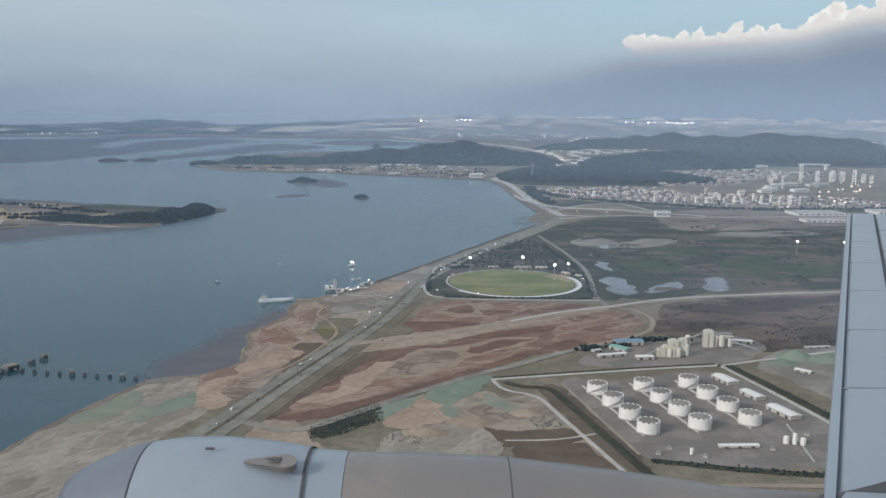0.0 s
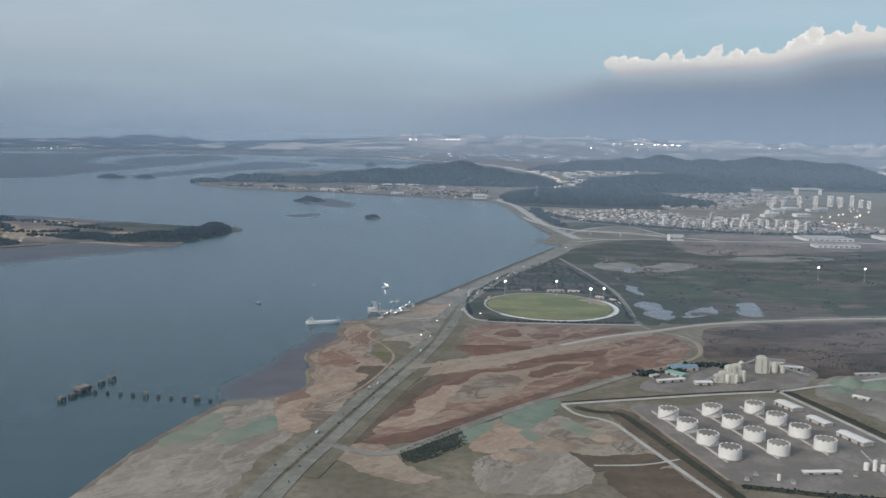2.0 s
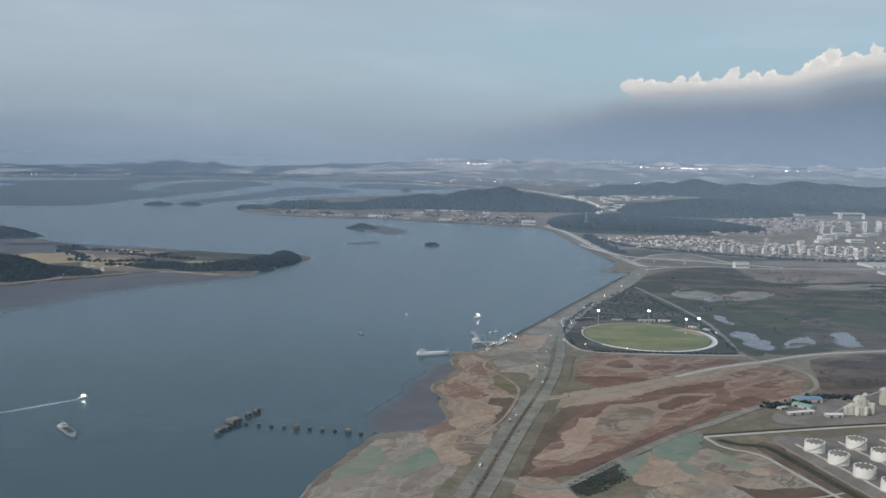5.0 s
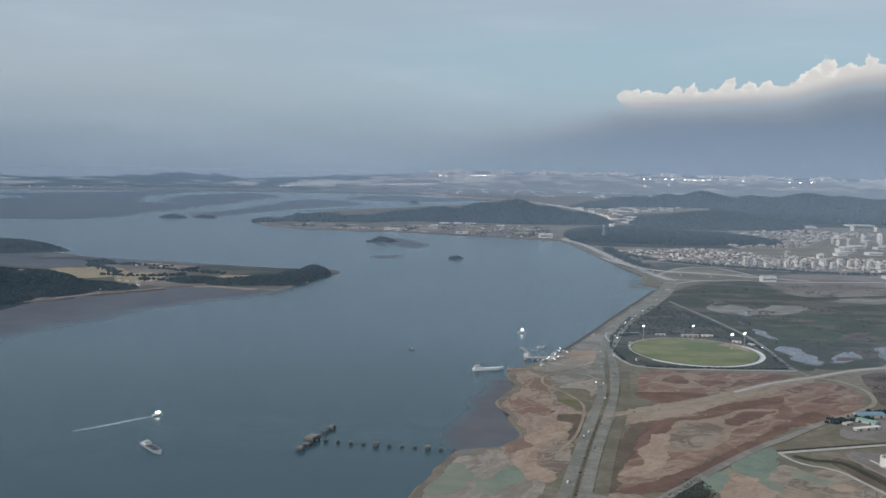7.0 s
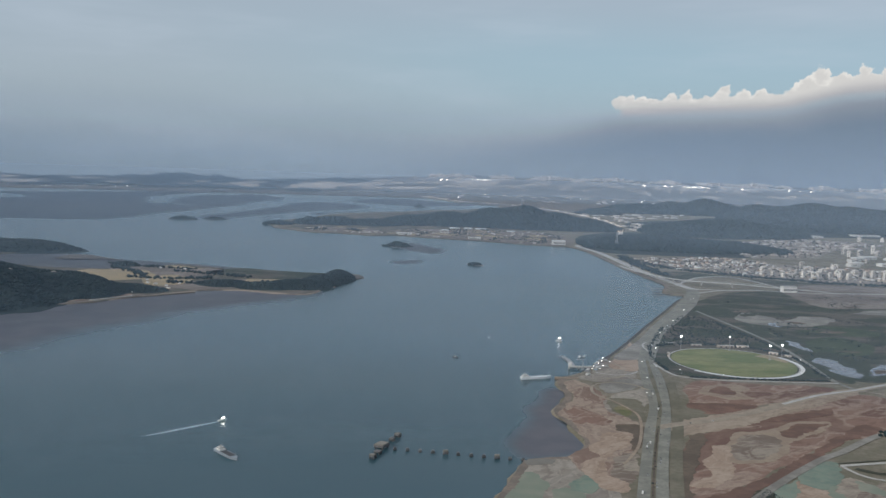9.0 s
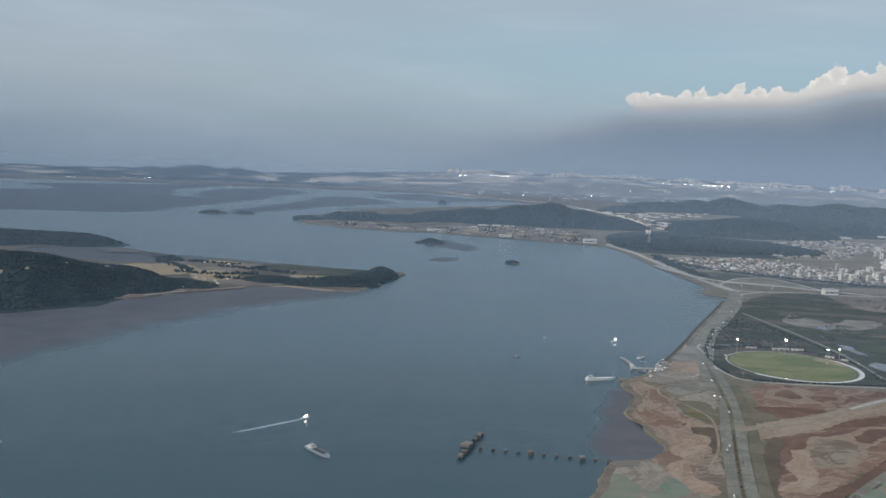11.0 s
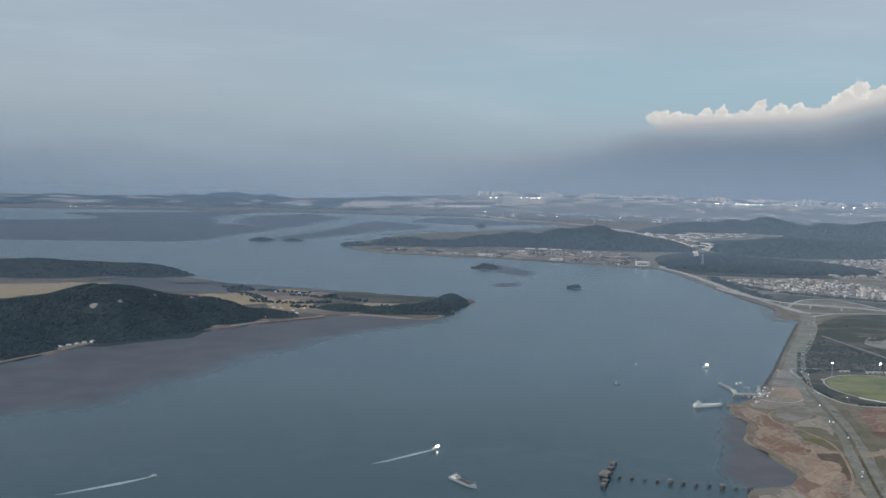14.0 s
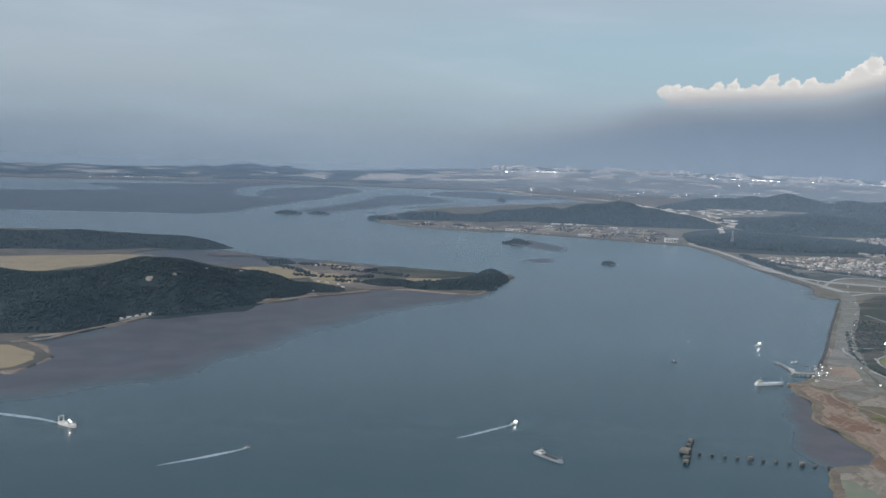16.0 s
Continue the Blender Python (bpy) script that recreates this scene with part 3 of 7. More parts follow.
def along(points, count, spread):
    line = curve(points, step=3.0)
    spots = []
    for _ in range(count):
        p = random.choice(line)
        spots.append((p.x + random.gauss(0, spread), p.y + random.gauss(0, spread)))
    return spots


def inside(points, x, y):
    hit = False
    for (x1, y1), (x2, y2) in zip(points, points[1:] + points[:1]):
        if (y1 > y) != (y2 > y) and x < (x2 - x1) * (y - y1) / (y2 - y1) + x1:
            hit = not hit
    return hit


def scatter(points, count):
    xs, ys = [p[0] for p in points], [p[1] for p in points]
    spots = []
    while len(spots) < count:
        x, y = random.uniform(min(xs), max(xs)), random.uniform(min(ys), max(ys))
        if inside(points, x, y):
            spots.append((x, y))
    return spots


def spots_of(name, area, count, size, z, material, label, squash=0.55, lean=0.5):
    """Many small uneven patches of bare soil, each a hair above the last, in one mesh."""
    sh = Shape()
    for k, (x, y) in enumerate(scatter(area, count)):
        r, n = size * random.uniform(0.35, 1.3), 14
        turn = lean + random.gauss(0, 0.35)
        c, s = math.cos(turn), math.sin(turn)
        ring = []
        for i in range(n):
            a = i / n * math.tau
            q = r * (1 + 0.75 * noise.noise(Vector((math.cos(a) * 1.1 + x, math.sin(a) * 1.1 + y, k * 0.37))))
            u, v = q * math.cos(a), q * squash * math.sin(a)
            ring.append((x + c * u - s * v, y + s * u + c * v, z + 0.00012 * k))
        sh.add(ring + [(p[0], p[1], p[2] - 0.04) for p in ring], [tuple(range(n))] + [(i, n + i, n + (i + 1) % n, (i + 1) % n) for i in range(n)])
    return tagged(sh.mesh(name, material), label, "ground", kind="stuff")

# ---- water, land and air ----
sea = Shape().drum(-115, -20, -6.0, 4800, 6.0, 180)
tagged(sea.mesh("water", WATER), "calm grey-blue sea of a wide tidal bay", "sea", kind="structure")

COAST = [(-170, -300), (-150, 0), (-128, 150), (-113, 234), (-109, 258), (-101, 283), (-94, 302), (-80, 306), (-72, 317), (-69, 330), (-73, 356), (-75, 372),
         (-66, 398), (-66, 426), (-60, 440), (-47, 455), (-32, 484), (-10, 532), (22, 608), (52, 677), (80, 742), (92, 765), (80, 792), (94, 840), (92, 890),
         (87, 970), (84, 1065), (80, 1178), (66, 1254), (26, 1266), (-11, 1289), (-57, 1314), (-90, 1325), (-131, 1341), (-174, 1366), (-214, 1350), (-259, 1374), (-292, 1376), (-331, 1407), (-372, 1452)]
FAR_COAST = [(-395, 1540), (-402, 1600), (-370, 1702), (-315, 1892), (-193, 2092), (-60, 2280), (60, 2500), (40, 2720), (-60, 2880), (-140, 3120), (-150, 3330),
             (-330, 3540), (-560, 3620), (-880, 3420), (-1141, 3190), (-1310, 2960), (-1435, 2823), (-1900, 2560), (-2600, 2250), (-4300, 1700)]
shore_line = wobble(curve(COAST[:15], step=3.0)[:-1], 1.6, 0.09) + wobble(curve(COAST[14:], step=5.0), 0.5, 0.09) + wobble(curve([COAST[-1]] + FAR_COAST, step=20.0)[1:], 14.0, 0.012)
rim = [(-115 + 4700 * math.sin(radians(a)), -20 + 4700 * math.cos(radians(a))) for a in range(-69, 186, 3)]
sheet("ground", [(p.x, p.y) for p in shore_line] + rim, 0.8, SCRUB, "scrubby grey-brown coastal plain reaching the horizon", edge=1.6, skirt=2.5, sharp=True)
for wall_line in ([(-453, 531), (-449, 540), (-443, 551.5)], [(-404, 599), (-397, 606), (-390, 615)], [(-372, 640), (-362, 652), (-350, 667)]):
    ribbon("sea_wall", [(x + 1.2, y - 1.0) for x, y in wall_line], 1.0, 1.5, CONCRETE, "pale concrete wall along the island beach", edge=0.9, category="sea wall", step=3.0)
ribbon("shore", [(p[0] + 1.2, p[1]) for p in COAST[:15]], 3.2, 0.812, SHORE, "narrow strip of damp sand along the waterline", category="beach", step=5.0)
ribbon("road", [(-44, 452), (-36, 446), (-26, 448), (-20, 456)], 1.0, 0.985, CONCRETE, "pale lane through the harbour yard")
ribbon("road", [(-30, 478), (-26, 462), (-30, 444), (-40, 436)], 1.2, 0.98, TRACK, "pale dirt lane through the harbour yard")
ribbon("sea_wall", [(p[0] - 0.2, p[1]) for p in COAST[15:21]], 2.0, 0.97, ROCK, "dark rock armour along the embankment", category="sea wall", edge=1.4, step=5.0)
ribbon("shore", [(p[0] + 0.6, p[1] + 1) for p in COAST[22:]], 4.0, 0.812, SHORE, "narrow strip of damp sand along the bay", category="beach", step=8.0)

# mudflats that the tide leaves bare
flat("mudflat", [(-97, 299), (-86, 300), (-66, 312), (-62, 330), (-66, 370), (-58, 396), (-58, 428), (-68, 430), (-82, 412), (-95, 360), (-106, 322)], 0.008, SHALLOWS, "wet grey mudflat below the earthworks", 13.0, 1.0, 0.08, 2.0)
flat("mudflat", [(-640, 220), (-470, 300), (-385, 362), (-350, 408), (-318, 492), (-288, 570), (-244, 634), (-212, 680), (-190, 780), (-184, 840), (-215, 850), (-260, 780), (-330, 730), (-400, 660), (-450, 600), (-490, 500), (-560, 420), (-640, 340)], 0.008, MUD, "broad wet mudflat off the wooded island", 42.0, 5.0, 0.02)
flat("mudflat", [(-600, 890), (-560, 845), (-450, 815), (-400, 830), (-368, 865), (-306, 830), (-250, 822), (-215, 838), (-195, 852), (-239, 850), (-281, 870), (-344, 896), (-410, 918), (-486, 944), (-520, 975), (-570, 960)], 0.008, SLATE_MUD, "wet slate-grey mudflat behind the island's spit", 7.0, 3.0, 0.03)
flat("mudflat", [(-195, 1195), (-172, 1230), (-140, 1250), (-104, 1150), (-117, 1085), (-155, 1108)], 0.008, SLATE_MUD, "drowned shoal round a rocky islet", 20.0, 3.0, 0.03)
flat("mudflat", [(-179, 985), (-141, 1018), (-126, 994), (-153, 955)], 0.008, SLATE_MUD, "drowned shoal in the bay", 13.0, 3.0, 0.03)
FAR_FLATS = [
    ([(-1500, 1480), (-1150, 1380), (-900, 1420), (-740, 1470), (-640, 1515), (-612, 1640), (-594, 1800), (-580, 1960), (-550, 2140), (-530, 2400), (-520, 2600), (-600, 2850), (-720, 2960), (-748, 2800), (-796, 2640), (-805, 2480), (-790, 2340), (-762, 2150), (-800, 2340), (-842, 2480), (-850, 2640), (-830, 2800), (-800, 2960), (-830, 3140), (-980, 2940), (-1080, 2760), (-1200, 2620), (-1300, 2460), (-1120, 2250), (-1250, 2050), (-1500, 1900)], 42, "dark tidal flat far out in the bay"),
    ([(-560, 1640), (-548, 1780), (-530, 1950), (-505, 2130), (-480, 2380), (-440, 2520), (-330, 2480), (-250, 2300), (-290, 2100), (-370, 1950), (-420, 1800), (-450, 1660), (-500, 1580)], 44, "dark tidal flat beside a channel"),
    ([(-430, 1560), (-425, 1680), (-398, 1820), (-360, 1930), (-240, 2130), (-120, 2300), (-200, 2120), (-310, 1930), (-370, 1740), (-395, 1600)], 22, "dark mud below the peninsula"),
    ([(-360, 2560), (-200, 2420), (-60, 2480), (30, 2620), (-60, 2800), (-180, 2980), (-330, 2860)], 50, "dark tidal flat beside the causeway"),
    ([(-600, 3060), (-420, 3000), (-260, 3100), (-260, 3300), (-420, 3420), (-640, 3360), (-760, 3240)], 50, "dark tidal flat near the far shore"),
]
for pts, reach, label in FAR_FLATS:
    flat("mudflat", pts, 0.008, FLAT_MUD, label, reach, 14, 0.01, 14)

# far plain and its bare fields
sheet("far_plain", [(60, 2520), (300, 2350), (800, 2500), (1800, 2400), (3200, 2300), (3900, 2500), (2500, 3900), (900, 4550), (-300, 4550), (-1500, 4250), (-2600, 3700), (-2500, 2420), (-1900, 2660), (-1470, 2900), (-1180, 3260), (-900, 3500), (-560, 3690), (-310, 3610), (-125, 3360), (-125, 3120), (-40, 2880)], 0.84, FARLAND, "hazy built-up plain beyond the bay", rough=25, scale=0.01, step=30)


def rise(x, y):
    """How far the country beyond the bay lies above the shore."""
    r, a = math.hypot(x + 115, y + 20), math.degrees(math.atan2(x + 115, y + 20))
    k = min(1.0, max(0.0, (a + 14) / 16))
    return max(0.0, (r - 3620 + 520 * k) / 1000) ** 1.2 * (8 + 34 * k)


slope = Shape()
for i in range(81):
    for j in range(15):
        a, r = radians(-44 + 1.5 * i), 3080 + 110 * j
        x, y = -115 + r * math.sin(a), -20 + r * math.cos(a)
        slope.v.append((x, y, 0.79 + rise(x, y) * (1 + 0.12 * noise.noise(Vector((x * 0.004, y * 0.004, 2.0))))))
slope.f = [(15 * i + j, 15 * i + j + 1, 15 * i + j + 16, 15 * i + j + 15) for i in range(80) for j in range(14)]
tagged(slope.mesh("far_slope", FARLAND, smooth=True), "hazy country rising gently beyond the bay", "ground", kind="structure")
sheet("reclaimed_land", [(70, 2560), (230, 2440), (420, 2560), (520, 2900), (360, 3250), (120, 3300), (-90, 3330), (-100, 3120), (-20, 2920), (80, 2760)], 0.88, BROWN, "brown reclaimed flat beside the causeway", rough=12, scale=0.02, step=20)

HILLS = [
    ("long wooded hill on the peninsula", 1.0, [(48, 1700, 72, 115, 38), (-12, 1700, 70, 105, 29), (-92, 1690, 85, 95, 21), (110, 1690, 70, 105, 24), (168, 1680, 60, 85, 16), (-160, 1670, 60, 75, 14)], 5200),
    ("low wooded hills at the peninsula's end", 2.0, [(-225, 1600, 50, 50, 8), (-290, 1590, 55, 45, 11), (-330, 1575, 34, 36, 8.5), (-378, 1530, 26, 20, 3.5)], 2200),
    ("low dark wooded ridge behind the village", 3.0, [(140, 1290, 48, 70, 10), (176, 1300, 90, 90, 13.5), (232, 1290, 110, 82, 12), (300, 1280, 85, 60, 9.5)], 4600),
    ("broad wooded mountain above the town", 4.0, [(574, 1960, 85, 170, 46), (640, 1950, 90, 180, 43), (700, 1960, 90, 190, 53), (775, 1950, 110, 190, 48), (860, 1940, 130, 190, 42), (530, 1900, 80, 150, 26), (430, 1720, 150, 190, 21), (340, 1650, 90, 120, 13)], 9000),
    ("far wooded peaks behind the town", 4.5, [(409, 2500, 90, 110, 18), (470, 2500, 80, 110, 23), (539, 2500, 75, 110, 31), (623, 2500, 90, 120, 41), (690, 2500, 90, 110, 29)], 2600),
    ("small wooded hill", 5.0, [(300, 2300, 60, 60, 13)], 500),
    ("broad wooded mountain", 6.0, [(1350, 1950, 260, 220, 46), (1600, 1900, 260, 220, 40)], 1500),
]
for label, seed, humps, crowns in HILLS:
    Hill(humps, seed).build("hill", FOREST, label, rough=2.0, crowns=int(crowns * 1.3), crown=4.0)
# jagged low hills along the far shore: x, y, half width, height
FAR_RIDGES = [
    [(-1975, 4060, 150, 17), (-1728, 4100, 170, 15), (-1570, 4100, 120, 24)],
    [(-1430, 4100, 110, 36), (-1290, 4110, 95, 49), (-1207, 4110, 90, 52), (-1130, 4100, 70, 38), (-1058, 4110, 65, 48), (-985, 4100, 90, 32)],
    [(-850, 4180, 120, 29), (-735, 4200, 110, 37), (-620, 4200, 80, 42), (-540, 4200, 80, 52), (-440, 4200, 85, 54), (-350, 4190, 80, 36), (-240, 4200, 120, 30)],
    [(-1250, 3720, 110, 22), (-1120, 3740, 90, 17), (-1500, 3620, 140, 14), (-980, 3860, 90, 19)],
    [(250, 4400, 240, 44), (900, 4450, 400, 54)],
]
for row, (r, low, high) in enumerate(((3560, 4, 10), (3760, 6, 15), (3960, 8, 22))):
    for start in range(-36, 0, 6):
        humps = []
        for step in range(5):
            a = radians(start + 1.2 * step + random.uniform(-0.4, 0.4))
            far = r + random.uniform(-70, 70)
            humps.append((-115 + far * math.sin(a), -20 + far * math.cos(a), random.uniform(35, 105), random.uniform(low, high)))
        FAR_RIDGES.append([h for h in humps if noise.noise(Vector((h[0] * 0.004, h[1] * 0.004, row))) > -0.2] or humps[:1])
for k, humps in enumerate(FAR_RIDGES):
    Hill([(x, y, w * 1.35, 130, top * 0.78 + 3) for x, y, w, top in humps], 11 + k, 1.4).build("far_hill", FOREST, "far low jagged hills across the bay", rough=3.0, cells=(150, 20) if k < 5 else (70, 14))

# islands and rocks in the bay
ISLAND = [(-459, 392), (-447, 425), (-461, 446), (-486, 470), (-471, 490), (-452, 520), (-442, 560), (-421, 581), (-401, 608), (-370, 638), (-335, 688), (-292, 720), (-255, 714), (-225, 712), (-212, 768), (-193, 828), (-205, 850), (-250, 836), (-306, 846), (-345, 874), (-376, 884), (-400, 850), (-450, 832), (-530, 852), (-580, 900), (-540, 970), (-520, 1010), (-590, 1080), (-720, 1120), (-900, 1060), (-950, 800), (-820, 560), (-640, 430), (-530, 370)]
sheet("island", ISLAND, 0.8, ISLE_EARTH, "low farmland of a wooded island", edge=1.4, skirt=2.0, category="island", rough=3.0, scale=0.05)
sheet("beach", [(p[0] + 1.4, p[1] - 1.4) for p in ISLAND[:15]] + [(-232, 735), (-300, 735), (-372, 655), (-425, 595), (-455, 560), (-470, 505), (-495, 470)], 0.60, SAND, "pale strip of sand round the island", edge=0.9, category="beach", skirt=1.5, rough=3.0, scale=0.05)
ribbon("beach", [(x + 1.6, y - 1.6) for x, y in ((-486, 459), (-472, 470), (-464, 495), (-450, 530), (-439.5, 561), (-430, 579), (-405, 598), (-393, 614), (-373, 638), (-349, 668), (-313, 703))], 2.2, 0.95, SAND, "thin pale beach below the wooded hill", edge=0.9, category="beach", step=3.0)
CLEARINGS = [[(-406, 700), (-406, 722), (-392, 712), (-389, 694)], [(-462, 600), (-452, 606), (-449, 590), (-458, 586)], [(-414, 668), (-406, 670), (-405, 679), (-413, 681)], [(-444, 604), (-437, 606), (-437, 612), (-444, 614)], [(-431, 640), (-425, 641), (-426, 646), (-432, 646)]]
WOODS = [
    (21, [(-464, 645, 78, 94, 27), (-405, 684, 46, 48, 15), (-520, 600, 76, 86, 19), (-362, 700, 30, 20, 4.5), (-500, 535, 48, 56, 13), (-590, 610, 80, 90, 17)], 15000),
    (22, [(-672, 975, 105, 70, 13), (-590, 988, 88, 46, 10.5), (-548, 990, 44, 34, 8.5), (-780, 950, 120, 90, 12.5)], 4200),
    (23, [(-211, 814, 16, 38, 7.4), (-223, 778, 20, 30, 6.6), (-240, 748, 34, 21, 6.0), (-264, 736, 26, 15, 4.0)], 1500),
    (25, [(-300, 752, 26, 22, 3.0), (-270, 745, 26, 16, 2.5)], 500),
    (26, [(-418, 868, 14, 10, 3.5)], 90),
]
for seed, humps, crowns in WOODS:
    wooded = Hill(humps, seed, 1.8)
    for area in CLEARINGS if seed == 21 else ():
        ring = wobble(curve(area, True, 2.0), 1.2, 0.2)
        mid = sum(ring, Vector()) / len(ring)
        ring = [mid + (p - mid) * 0.36 for p in ring]
        bare = Shape()
        bare.v = [(p.x, p.y, 0.75 + wooded.height(p.x, p.y) + 1.0) for p in ring] + [(mid.x, mid.y, 0.75 + wooded.height(mid.x, mid.y) + 1.6)]
        bare.f = [(i, (i + 1) % len(ring), len(ring)) for i in range(len(ring))]
        tagged(bare.mesh("clearing", YARD_EARTH), "pale bare clearing on the wooded slope", "clearing", kind="structure")
    wooded.build("hill", FOREST, "dark wooded hill on the island", rough=1.2, crowns=int(crowns * 1.9), crown=1.05, clearings=CLEARINGS)
for pts, label in (([(-700, 800), (-640, 850), (-560, 885), (-548, 850), (-585, 770), (-600, 725), (-660, 720)], "straw-coloured rice fields behind the hill"),
                   ([(-444, 812), (-420, 828), (-389, 831), (-370, 772), (-409, 750)], "pale harvested field"),
                   ([(-372, 776), (-358, 803), (-336, 783), (-331, 746), (-355, 728)], "pale harvested field on the island"),
                   ([(-381, 876), (-349, 863), (-346, 852), (-377, 860)], "pale strip of harvested field"),
                   ([(-285, 787), (-258, 794), (-257, 768), (-279, 762)], "pale bare field on the spit"),
                   ([(-435, 610), (-418, 630), (-404, 617), (-401, 594), (-424, 590)], "straw-coloured field by the beach"),
                   ([(-490, 452), (-466, 436), (-456, 420), (-462, 396), (-500, 400), (-540, 430)], "yellow field at the island's corner")):
    sheet("field", pts, 0.92, PALE_GRASS, label, category="field", rough=3.5, scale=0.07)
for name, material, label, pts in (
        ("brown_field", SHORE_EARTH, "reddish bare field behind the beach", [(-419, 660), (-388, 683), (-366, 690), (-352, 672), (-374, 645), (-400, 620)]),
        ("brown_field", TOWN_EARTH, "brown fallow field on the island", [(-392, 768), (-350, 790), (-330, 805), (-318, 840), (-340, 862), (-395, 858), (-420, 835)]),
        ("brown_field", TOWN_EARTH, "brown fallow field on the spit", [(-345, 735), (-318, 712), (-290, 722), (-262, 760), (-270, 790), (-320, 770)]),
        ("green_field", MARSH, "dark rough pasture behind the spit", [(-330, 835), (-280, 800), (-250, 800), (-225, 845), (-260, 855), (-310, 868)]),
        ("salt_pan", DRY_MUD, "grey drained pond on the island", [(-500, 905), (-460, 915), (-430, 900), (-470, 940), (-500, 950)])):
    sheet(name, pts, 0.86, material, label, category="field", rough=3.0, scale=0.06)
for pts in ([(-388, 780), (-350, 772), (-318, 790)], [(-360, 832), (-320, 815), (-290, 800)], [(-345, 750), (-300, 755), (-262, 768)], [(-420, 842), (-395, 820), (-378, 790)], [(-440, 880), (-400, 860), (-350, 850)]):
    grove("hedge", along(pts, 70, 2.6), "dark hedgerow between island fields", 1.5)
for x, y, rx, ry, top, seed, label in ((-168, 1180, 19, 12, 5.6, 31, "dark rocky islet with a wooded top"), (-78, 976, 8, 5, 2.2, 32, "small dark rock in the bay"), (-551, 1590, 26, 12, 5, 33, "flat dark wooded islet"), (-500, 1605, 20, 10, 3.5, 34, "flat dark wooded islet"), (-150, 2350, 14, 9, 8, 35, "tiny far islet")):
    Hill([(x, y, rx, ry, top)], seed).build("islet", FOREST, label, rough=0.8, cells=(30, 20), crowns=60, crown=1.6)
    sheet("islet_shore", [(x + 1.05 * rx * math.cos(a * 0.7), y + 1.05 * ry * math.sin(a * 0.7)) for a in range(9)], 0.35, SHORE, "dark stony shore of an islet", edge=0.8, skirt=1.0, category="beach", rough=1.5)

